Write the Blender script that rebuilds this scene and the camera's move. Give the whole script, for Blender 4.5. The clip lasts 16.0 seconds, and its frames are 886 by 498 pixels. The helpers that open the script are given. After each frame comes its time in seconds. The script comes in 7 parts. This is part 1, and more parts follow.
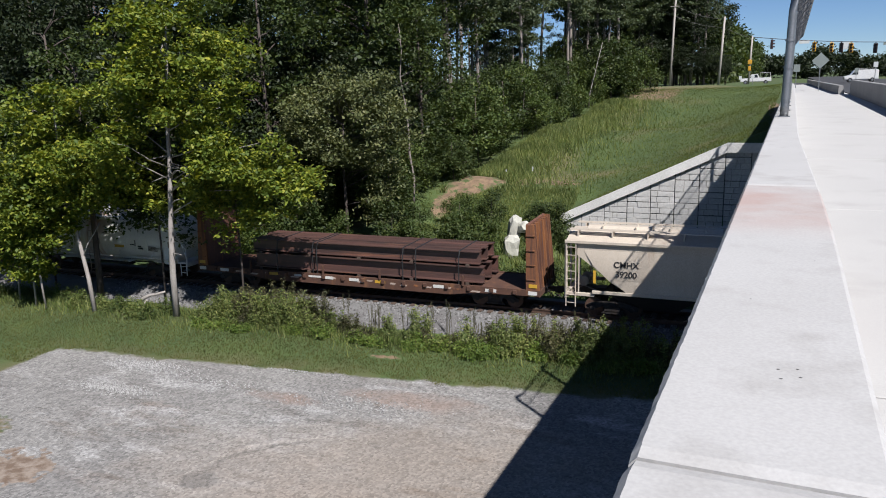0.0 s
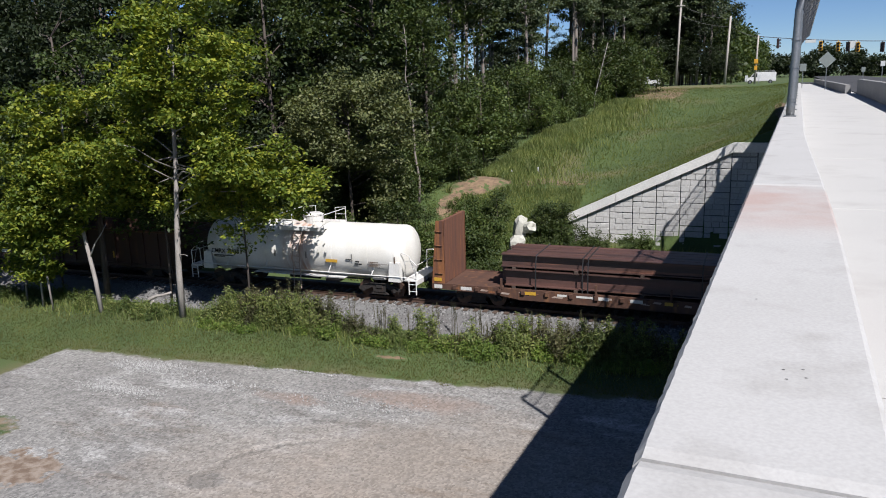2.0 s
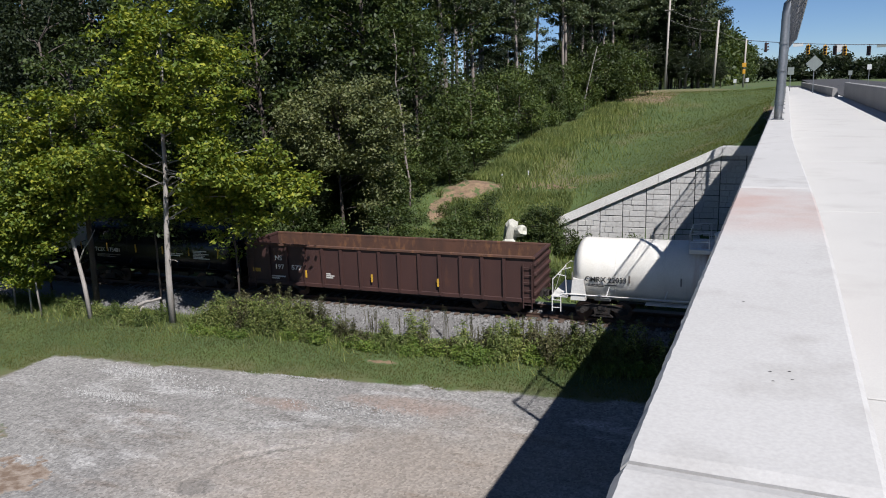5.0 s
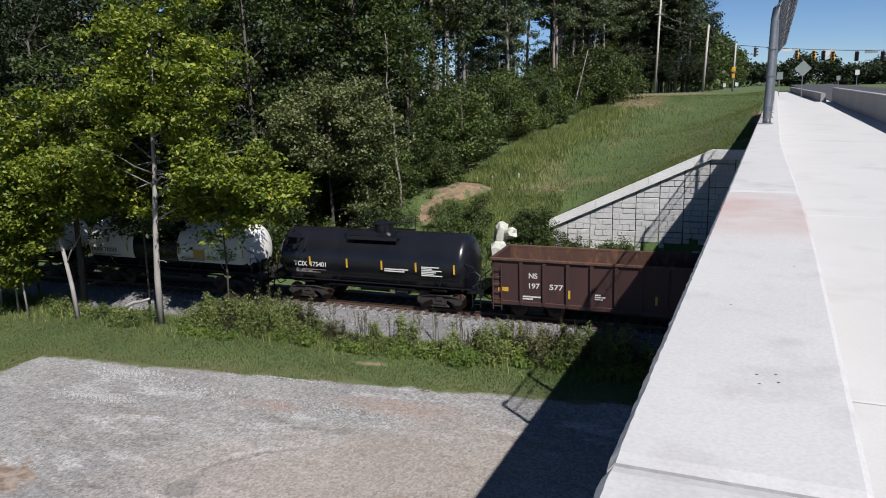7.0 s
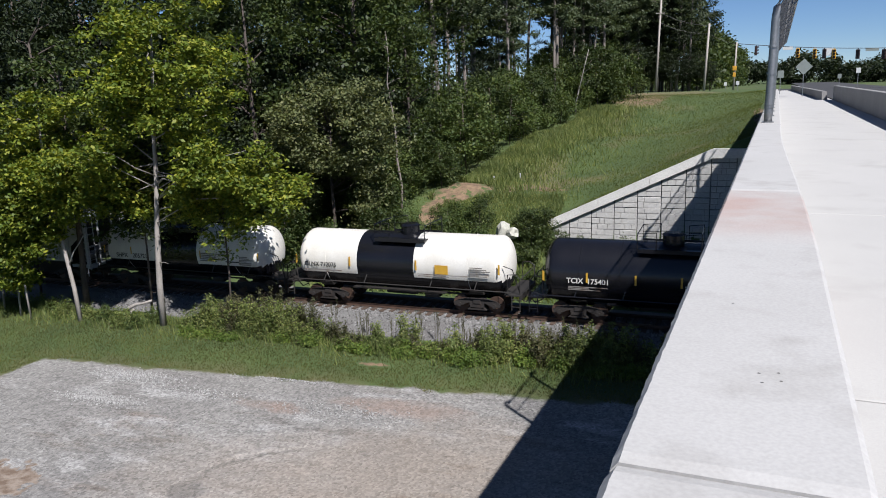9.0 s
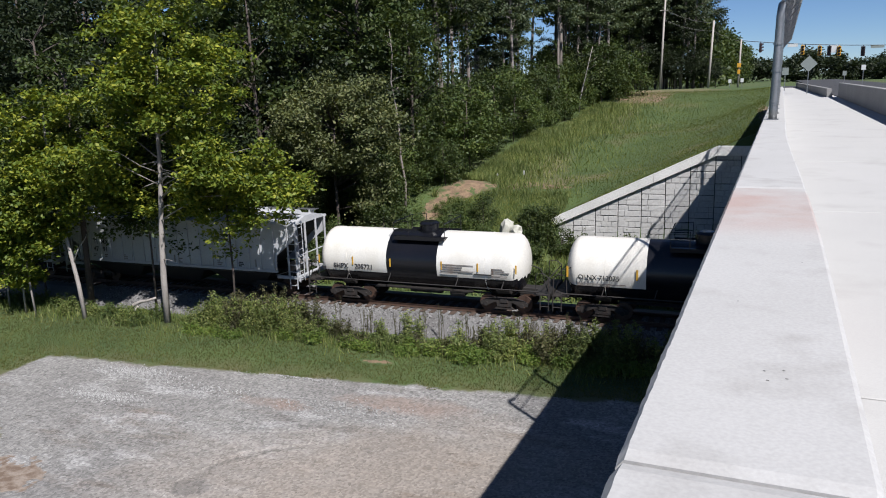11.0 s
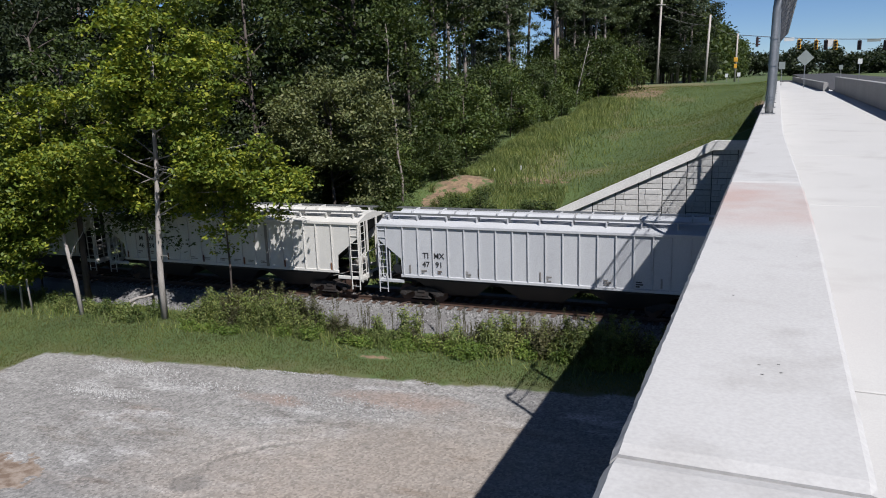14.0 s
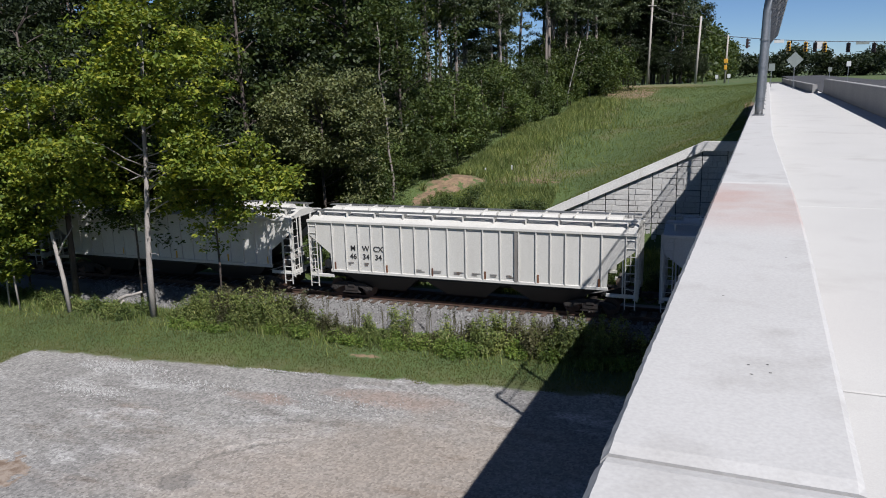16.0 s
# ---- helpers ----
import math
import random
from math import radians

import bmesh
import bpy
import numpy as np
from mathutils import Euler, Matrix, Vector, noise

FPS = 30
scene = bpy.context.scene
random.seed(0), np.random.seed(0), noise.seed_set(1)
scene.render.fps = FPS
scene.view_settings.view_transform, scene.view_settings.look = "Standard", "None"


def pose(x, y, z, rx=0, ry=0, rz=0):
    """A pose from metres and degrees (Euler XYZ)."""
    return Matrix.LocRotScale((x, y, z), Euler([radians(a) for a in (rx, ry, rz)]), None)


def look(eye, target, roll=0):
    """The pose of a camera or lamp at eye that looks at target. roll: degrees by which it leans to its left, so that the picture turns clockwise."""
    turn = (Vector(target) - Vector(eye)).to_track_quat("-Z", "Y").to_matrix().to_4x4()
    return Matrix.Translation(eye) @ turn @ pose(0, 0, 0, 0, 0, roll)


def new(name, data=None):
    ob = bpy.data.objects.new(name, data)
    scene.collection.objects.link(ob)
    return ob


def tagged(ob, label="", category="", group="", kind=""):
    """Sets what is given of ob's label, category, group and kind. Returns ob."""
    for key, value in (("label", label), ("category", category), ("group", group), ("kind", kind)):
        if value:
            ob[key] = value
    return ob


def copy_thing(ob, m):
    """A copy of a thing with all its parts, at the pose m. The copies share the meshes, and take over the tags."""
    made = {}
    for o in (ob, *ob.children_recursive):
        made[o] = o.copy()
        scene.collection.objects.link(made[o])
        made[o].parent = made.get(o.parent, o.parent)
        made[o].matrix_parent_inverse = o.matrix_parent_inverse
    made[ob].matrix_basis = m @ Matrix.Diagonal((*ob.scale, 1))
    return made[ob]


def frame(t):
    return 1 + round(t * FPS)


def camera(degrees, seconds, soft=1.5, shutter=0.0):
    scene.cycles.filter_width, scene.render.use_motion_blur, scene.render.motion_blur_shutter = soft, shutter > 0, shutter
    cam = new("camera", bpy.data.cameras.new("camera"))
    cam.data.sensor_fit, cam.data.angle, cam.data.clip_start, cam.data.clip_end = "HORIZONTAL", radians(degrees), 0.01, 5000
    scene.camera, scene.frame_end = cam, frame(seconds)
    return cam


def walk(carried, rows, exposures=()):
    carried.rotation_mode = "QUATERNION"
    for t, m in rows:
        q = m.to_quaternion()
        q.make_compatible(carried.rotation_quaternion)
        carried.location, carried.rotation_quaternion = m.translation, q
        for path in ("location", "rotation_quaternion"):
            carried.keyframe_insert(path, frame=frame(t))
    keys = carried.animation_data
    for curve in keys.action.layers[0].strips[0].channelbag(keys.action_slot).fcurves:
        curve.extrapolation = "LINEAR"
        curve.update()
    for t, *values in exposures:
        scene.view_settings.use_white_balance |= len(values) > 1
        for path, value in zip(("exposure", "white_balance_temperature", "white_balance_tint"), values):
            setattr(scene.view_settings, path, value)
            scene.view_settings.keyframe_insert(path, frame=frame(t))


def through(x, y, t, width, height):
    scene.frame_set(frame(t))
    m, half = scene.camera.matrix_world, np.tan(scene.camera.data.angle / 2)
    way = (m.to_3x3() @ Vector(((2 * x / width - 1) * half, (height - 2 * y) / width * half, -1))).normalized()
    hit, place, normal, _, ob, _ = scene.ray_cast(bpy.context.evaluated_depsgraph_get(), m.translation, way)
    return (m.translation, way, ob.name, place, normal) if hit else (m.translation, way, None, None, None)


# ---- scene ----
cam = camera(61.0, 16.0, soft=1.0)
walk(cam, [
    (0, pose(0.000, 0.000, 10.800, 77.464, 1.608, 21.732)),
    (0.5, pose(0.005, 0.002, 10.800, 77.521, 1.604, 21.844)),
    (1, pose(0.006, 0.003, 10.800, 77.603, 1.815, 21.843)),
    (1.5, pose(0.007, 0.003, 10.800, 77.500, 1.818, 21.974)),
    (2, pose(0.005, 0.002, 10.800, 77.510, 1.786, 22.126)),
    (2.5, pose(0.006, 0.002, 10.800, 77.426, 1.992, 22.005)),
    (3, pose(0.008, 0.003, 10.800, 77.525, 1.877, 21.867)),
    (3.5, pose(0.010, 0.004, 10.800, 77.616, 1.772, 21.884)),
    (4, pose(0.011, 0.004, 10.800, 77.728, 1.825, 21.765)),
    (6.5, pose(0.020, 0.008, 10.799, 77.834, 1.668, 20.909)),
    (7, pose(0.020, 0.008, 10.799, 77.923, 1.471, 20.738)),
    (7.5, pose(0.019, 0.007, 10.800, 77.904, 1.361, 20.457)),
    (8, pose(0.016, 0.006, 10.800, 77.910, 1.349, 20.634)),
    (8.5, pose(0.020, 0.008, 10.799, 77.875, 1.509, 20.730)),
    (9, pose(0.020, 0.008, 10.799, 77.949, 1.795, 20.795)),
    (11.5, pose(0.015, 0.006, 10.799, 77.728, 1.819, 21.088)),
    (12, pose(0.019, 0.007, 10.799, 77.675, 1.819, 21.068)),
    (12.5, pose(0.016, 0.006, 10.799, 77.513, 1.897, 21.220)),
    (13, pose(0.020, 0.008, 10.799, 77.443, 1.852, 21.204)),
    (13.5, pose(0.020, 0.008, 10.799, 77.453, 1.946, 21.068)),
    (14, pose(0.023, 0.009, 10.799, 77.402, 1.974, 20.828)),
    (14.5, pose(0.021, 0.008, 10.799, 77.462, 1.794, 20.793)),
    (15, pose(0.018, 0.007, 10.799, 77.389, 1.512, 20.476)),
    (15.5, pose(0.020, 0.007, 10.799, 77.373, 1.634, 20.290)),
    (16, pose(0.019, 0.007, 10.799, 77.308, 1.524, 20.184)),
], exposures=[(0, 0.95, 6150, 12), (4, 0.92, 6150, 12), (9, 0.94, 6100, 12), (16, 0.85, 6100, 12)])

# ---- light: clear summer day, sun behind and to the side of the camera ----
SUN_WAY = Vector((-0.627, 0.583, -1.0)).normalized()
world = bpy.data.worlds.new("world")
scene.world = world
world.use_nodes = True
sky = world.node_tree.nodes.new("ShaderNodeTexSky")
sky.sky_type, sky.sun_disc = "NISHITA", False
sky.sun_elevation, sky.sun_rotation = radians(49.4), radians(133)
sky.altitude, sky.air_density, sky.dust_density, sky.ozone_density = 3500, 1.0, 0.0, 6.0
world.node_tree.links.new(sky.outputs[0], world.node_tree.nodes["Background"].inputs[0])
world.node_tree.nodes["Background"].inputs[1].default_value = 0.0435
sun = new("sun", bpy.data.lights.new("sun", "SUN"))
sun.data.energy, sun.data.angle, sun.data.color = 4.45, radians(0.5), (1.0, 0.95, 0.88)
sun.matrix_world = look((0, 0, 60), Vector((0, 0, 60)) + SUN_WAY)

# ---- materials ----
def material(name, rough=0.8, metal=0.0):
    m = bpy.data.materials.new(name)
    m.use_nodes = True
    nt = m.node_tree
    b = nt.nodes["Principled BSDF"]
    b.inputs["Roughness"].default_value, b.inputs["Metallic"].default_value = rough, metal
    return m, nt, b


def mix(nt, fac, a, b, blend="MIX"):
    n = nt.nodes.new("ShaderNodeMix")
    n.data_type, n.blend_type = "RGBA", blend
    for sock, v in ((n.inputs[0], fac), (n.inputs[6], a), (n.inputs[7], b)):
        if hasattr(v, "is_linked"):
            nt.links.new(v, sock)
        elif isinstance(v, (int, float)):
            sock.default_value = v
        else:
            sock.default_value = (*v, 1)
    return n.outputs[2]


def noise_tex(nt, scale, detail=5, stretch=None, rough=0.55, coords="Object"):
    tc = nt.nodes.new("ShaderNodeTexCoord")
    out = tc.outputs[coords]
    if stretch:
        mp = nt.nodes.new("ShaderNodeMapping")
        mp.inputs["Scale"].default_value = stretch
        nt.links.new(out, mp.inputs[0])
        out = mp.outputs[0]
    n = nt.nodes.new("ShaderNodeTexNoise")
    n.inputs["Scale"].default_value, n.inputs["Detail"].default_value, n.inputs["Roughness"].default_value = scale, detail, rough
    nt.links.new(out, n.inputs["Vector"])
    return n.outputs[0]


def ramp(nt, fac, lo, hi):
    r = nt.nodes.new("ShaderNodeMapRange")
    r.inputs[1].default_value, r.inputs[2].default_value = lo, hi
    nt.links.new(fac, r.inputs[0])
    return r.outputs[0]


def bump(nt, b, height, strength, dist):
    n = nt.nodes.new("ShaderNodeBump")
    n.inputs["Strength"].default_value, n.inputs["Distance"].default_value = strength, dist
    nt.links.new(height, n.inputs["Height"])
    nt.links.new(n.outputs[0], b.inputs["Normal"])


def surface(name, base, dark, scale=1.0, fine=18.0, rough=0.8, metal=0.0, relief=0.3, depth=0.01, spots=None, spot_scale=0.6, spot_range=(0.56, 0.7), stretch=None, coords="Object", grain=0.35, patch=None):
    """Base colour broken up by large stains and fine grain, with a third tone in patches."""
    m, nt, b = material(name, rough, metal)
    big = ramp(nt, noise_tex(nt, scale, 6, stretch, coords=coords), 0.35, 0.68)
    small = noise_tex(nt, fine, 4, coords=coords)
    c = mix(nt, big, base, dark)
    if spots:
        c = mix(nt, ramp(nt, noise_tex(nt, spot_scale, 7, stretch, coords=coords), *spot_range), c, spots)
    if patch:
        # a stained stretch from lo to hi along one axis of the object, in the given tone
        lo, hi, tone, axis = patch
        tc = nt.nodes.new("ShaderNodeTexCoord")
        sep = nt.nodes.new("ShaderNodeSeparateXYZ")
        nt.links.new(tc.outputs["Object"], sep.inputs[0])
        blot = ramp(nt, noise_tex(nt, 1.3, 6, None if axis else (3.0, 0.5, 0.4)), 0.36, 0.62)
        area = nt.nodes.new("ShaderNodeMath")
        area.operation = "MULTIPLY"
        nt.links.new(ramp(nt, sep.outputs[axis], lo, lo + 0.9), area.inputs[0])
        nt.links.new(ramp(nt, sep.outputs[axis], hi, hi - (0.02 if axis else 0.7)), area.inputs[1])
        both = nt.nodes.new("ShaderNodeMath")
        both.operation = "MULTIPLY"
        nt.links.new(area.outputs[0], both.inputs[0])
        nt.links.new(blot, both.inputs[1])
        c = mix(nt, both.outputs[0], c, tone)
    c = mix(nt, grain, c, mix(nt, ramp(nt, small, 0.3, 0.7), (0.35, 0.35, 0.35), (1, 1, 1)), "MULTIPLY")
    nt.links.new(c, b.inputs["Base Color"])
    bump(nt, b, small, relief, depth)
    return m


def leaves(name, tones, through=0.35):
    """Leaf surface: colour varies from leaf to leaf; part of the light passes through."""
    m, nt, b = material(name, 0.55)
    geo = nt.nodes.new("ShaderNodeNewGeometry")
    r = nt.nodes.new("ShaderNodeValToRGB")
    for i, t in enumerate(tones):
        e = r.color_ramp.elements[i] if i < 2 else r.color_ramp.elements.new(0.5)
        e.position, e.color = i / (len(tones) - 1), (*t, 1)
    nt.links.new(geo.outputs["Random Per Island"], r.inputs[0])
    c = mix(nt, 0.6, r.outputs[0], mix(nt, ramp(nt, noise_tex(nt, 0.45, 3), 0.35, 0.65), (0.5, 0.55, 0.5), (1.15, 1.1, 0.9)), "MULTIPLY")
    nt.links.new(c, b.inputs["Base Color"])
    b.inputs["Specular IOR Level"].default_value = 0.25
    tr = nt.nodes.new("ShaderNodeBsdfTranslucent")
    nt.links.new(mix(nt, 1.0, c, (1.25, 1.2, 0.5), "MULTIPLY"), tr.inputs[0])
    mx = nt.nodes.new("ShaderNodeMixShader")
    mx.inputs[0].default_value = through
    nt.links.new(b.outputs[0], mx.inputs[1])
    nt.links.new(tr.outputs[0], mx.inputs[2])
    nt.links.new(mx.outputs[0], nt.nodes["Material Output"].inputs[0])
    return m


M = {}
M["concrete"] = surface("concrete", (0.394, 0.388, 0.381), (0.368, 0.362, 0.354), 1.1, 75, 0.85, relief=0.2, depth=0.003, spots=(0.299, 0.29, 0.278), spot_scale=3.2, spot_range=(0.53, 0.80), grain=0.2, patch=(4.6, 6.9, (0.347, 0.269, 0.245), 1))
M["concrete_slab"] = surface("concrete_slab", (0.39, 0.384, 0.375), (0.367, 0.361, 0.353), 0.5, 120, 0.9, relief=0.1, depth=0.003, spots=(0.34, 0.334, 0.324), spot_scale=0.9, grain=0.15)
# darker copy of the concrete, with shade put into its grey
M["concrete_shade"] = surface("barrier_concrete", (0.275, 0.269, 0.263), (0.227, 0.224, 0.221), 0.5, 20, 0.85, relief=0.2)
M["asphalt"] = surface("asphalt", (0.0448, 0.0448, 0.0478), (0.0299, 0.0299, 0.0329), 0.3, 30, 0.9)
M["wall_panel"] = surface("wall_panel", (0.477, 0.468, 0.452), (0.4, 0.393, 0.381), 0.5, 9, 0.9, relief=0.5, depth=0.03)
M["coping"] = surface("coping", (0.622, 0.613, 0.59), (0.544, 0.536, 0.513), 0.6, 14, 0.85)
M["joint_dark"] = surface("joint_dark", (0.0498, 0.0498, 0.0498), (0.0349, 0.0349, 0.0349), 1, 20, 0.95)
M["pit_dark"] = surface("pit_dark", (0.093, 0.0901, 0.0871), (0.0581, 0.0581, 0.0581), 3, 30, 0.95)
M["galvanised"] = surface("galvanised", (0.3024, 0.3096, 0.3168), (0.2448, 0.252, 0.2592), 1.5, 25, 0.42, 0.75, relief=0.05)
M["black_steel"] = surface("black_steel", (0.02, 0.02, 0.022), (0.03, 0.03, 0.03), 2, 25, 0.5, 0.2)


# ---- building helpers ----
def mesh_object(name, bm, mat, parent=None, label="", smooth=False):
    me = bpy.data.meshes.new(name)
    bm.to_mesh(me)
    bm.free()
    if smooth:
        me.shade_smooth()
    for one in (mat if isinstance(mat, (list, tuple)) else [mat]):
        me.materials.append(one)
    ob = new(name, me)
    if parent:
        ob.parent = parent
    if label:
        ob["label"] = label
    return ob


def part(name, bm, mat, parent, label="", smooth=False):
    return mesh_object(name, bm, mat, parent, label, smooth)


def pydata(name, verts, faces, mat, parent=None, label="", smooth=False):
    me = bpy.data.meshes.new(name)
    me.from_pydata(verts, [], faces)
    me.update()
    if smooth:
        me.shade_smooth()
    me.materials.append(mat)
    ob = new(name, me)
    if parent:
        ob.parent = parent
    if label:
        ob["label"] = label
    return ob


def shared(name, me, m, parent):
    ob = new(name, me)
    ob.parent = parent
    ob.matrix_basis = m
    return ob


def empty(name, m=None):
    ob = new(name)
    ob.empty_display_size = 0.2
    if m is not None:
        ob.matrix_basis = m
    return ob


def box(bm, x0, x1, y0, y1, z0, z1, bevel=0.0, m=None):
    mat = Matrix.LocRotScale(((x0 + x1) / 2, (y0 + y1) / 2, (z0 + z1) / 2), None, (abs(x1 - x0), abs(y1 - y0), abs(z1 - z0)))
    r = bmesh.ops.create_cube(bm, size=1, matrix=mat)
    vs = r["verts"]
    if bevel:
        es = list({e for v in vs for e in v.link_edges})
        b = bmesh.ops.bevel(bm, geom=es, offset=bevel, segments=1, affect="EDGES")
        vs = list({v for f in b["faces"] for v in f.verts} | {v for v in vs if v.is_valid})
    if m is not None:
        bmesh.ops.transform(bm, matrix=m, verts=vs)
    return vs


def tube(bm, pts, r, n=8, r2=None):
    """A round bar through the points, tapering from r to r2."""
    pts = [Vector(p) for p in pts]
    r2 = r if r2 is None else r2
    rings = []
    for i, p in enumerate(pts):
        d = (pts[min(i + 1, len(pts) - 1)] - pts[max(i - 1, 0)]).normalized()
        u = d.cross(Vector((0, 0, 1)) if abs(d.z) < 0.95 else Vector((1, 0, 0))).normalized()
        v = d.cross(u)
        rr = r + (r2 - r) * i / (len(pts) - 1)
        rings.append([bm.verts.new(p + (u * math.cos(a) + v * math.sin(a)) * rr) for a in (2 * math.pi * j / n for j in range(n))])
    for a, b in zip(rings, rings[1:]):
        for j in range(n):
            bm.faces.new((a[j], a[(j + 1) % n], b[(j + 1) % n], b[j]))
    bm.faces.new(rings[0][::-1])
    bm.faces.new(rings[-1])


def prism(bm, outline, axis, lo, hi):
    """An outline of (a, b) pairs drawn out along an axis from lo to hi; axis 'x' takes (y, z), 'y' takes (x, z), 'z' takes (x, y)."""
    def at(p, c):
        return {"x": (c, p[0], p[1]), "y": (p[0], c, p[1]), "z": (p[0], p[1], c)}[axis]
    a = [bm.verts.new(at(p, lo)) for p in outline]
    b = [bm.verts.new(at(p, hi)) for p in outline]
    n = len(a)
    for i in range(n):
        bm.faces.new((a[i], a[(i + 1) % n], b[(i + 1) % n], b[i]))
    bm.faces.new(a[::-1])
    bm.faces.new(b)
    bmesh.ops.recalc_face_normals(bm, faces=bm.faces[:])

# ---- plan: x along the railway, y across it, z = 0 at the top of the rails ----
TRACK_Y = 34.56
BRIDGE_TURN = -2.66
BRIDGE = pose(0, 0, 0, 0, 0, BRIDGE_TURN)
TOP = 9.87          # top of the parapet
WALK_Z = TOP - 0.75
LOT_Z = -0.9
WALL_Y = 51.0


def smooth_step(a, b, v):
    t = min(1.0, max(0.0, (v - a) / (b - a)))
    return t * t * (3 - 2 * t)


def table(v, pairs):
    for (a, za), (b, zb) in zip(pairs, pairs[1:]):
        if v <= b:
            return za + (zb - za) * smooth_step(a, b, v) if v > a else za
    return pairs[-1][1]


def lateral(x, y):
    return x - 0.0465 * y


def ground_z(x, y):
    """Height of the ground: flat gravel yard, rise beyond the railway, road embankment with its cut wall."""
    nat = table(y, [(41, -0.9), (50, 0.3), (58, 2.4), (80, 5.4), (110, 8.9), (115.5, 9.3), (119, 9.0), (124, 8.9)])
    scar = math.exp(-((x + 20.6) / 2.4) ** 2 - ((y - 58.4) / 2.4) ** 2)
    cut = smooth_step(56.2, 57.6, y + 1.6 * noise.noise((x * 0.55, y * 0.3, 11)))
    nat += scar * (0.75 * cut - 0.3 + 0.5 * noise.noise((x * 1.1, y * 0.5, 4)) + 0.25 * noise.noise((x * 2.3, y * 1.2, 8)))
    nat += 0.25 * noise.noise((x * 0.09, y * 0.09, 3)) * smooth_step(41, 50, y) * (1 - smooth_step(90, 110, y))
    if y < WALL_Y + 0.1:
        nat += (-0.8 - nat) * smooth_step(-16.0, -12.6, x)
    bx = lateral(x, y)
    bank = 6.25 + 0.455 * (bx + 3.5) + 1.3 * smooth_step(52, 85, y)
    crest = 8.85 + 0.25 * smooth_step(55, 80, y)
    soft = max(0.0, 2.2 - abs(bank - crest)) / 2.2
    bank = min(bank, crest) - 0.55 * soft * soft + 0.15 * noise.noise((x * 0.2, y * 0.12, 7)) * smooth_step(52, 60, y)
    if x > -11.3:
        use = 1.0 if y > WALL_Y + 0.1 else 0.0
    else:
        use = smooth_step(WALL_Y - 5, WALL_Y + 0.5, y)
    z = nat
    if use > 0:
        blend = max(0.0, 2.4 - abs(bank - nat)) / 2.4 * smooth_step(53, 60, y)
        z = nat + (max(bank, nat) + 0.6 * blend * blend - nat) * use
    if y < 41:
        z = LOT_Z + 0.12 * smooth_step(25.2, 27, y) + 0.05 * noise.noise((x * 0.35, y * 0.35, 1))
        if y < 24:
            z = LOT_Z + 0.035 * noise.noise((x * 0.25, y * 0.25, 1))
    if bx > -0.6 and y > 50:      # under the road
        z = min(z, 8.6)
    return z


def axis_steps(spans):
    out = []
    for a, b, step in spans:
        n = max(1, round((b - a) / step))
        out += [a + (b - a) * i / n for i in range(n)]
    return out + [spans[-1][1]]


def build_ground():
    xs = axis_steps([(-1500, -200, 260), (-200, -60, 14), (-60, 12, 0.55), (12, 60, 6), (60, 200, 20), (200, 1500, 260)])
    ys = axis_steps([(-400, -20, 60), (-20, 12, 4), (12, 32, 0.5), (32, 50.9, 0.9), (50.9, 51.2, 0.3), (51.2, 90, 0.8), (90, 130, 2), (130, 300, 17), (300, 2500, 300)])
    verts = [(x, y, ground_z(x, y)) for y in ys for x in xs]
    n = len(xs)
    faces = [(j * n + i, j * n + i + 1, (j + 1) * n + i + 1, (j + 1) * n + i) for j in range(len(ys) - 1) for i in range(n - 1)]
    ob = pydata("ground", verts, faces, M["ground"], smooth=True)
    tagged(ob, "gravel yard, mown grass verge and grassy embankment with bare clay patches", "ground", kind="structure")


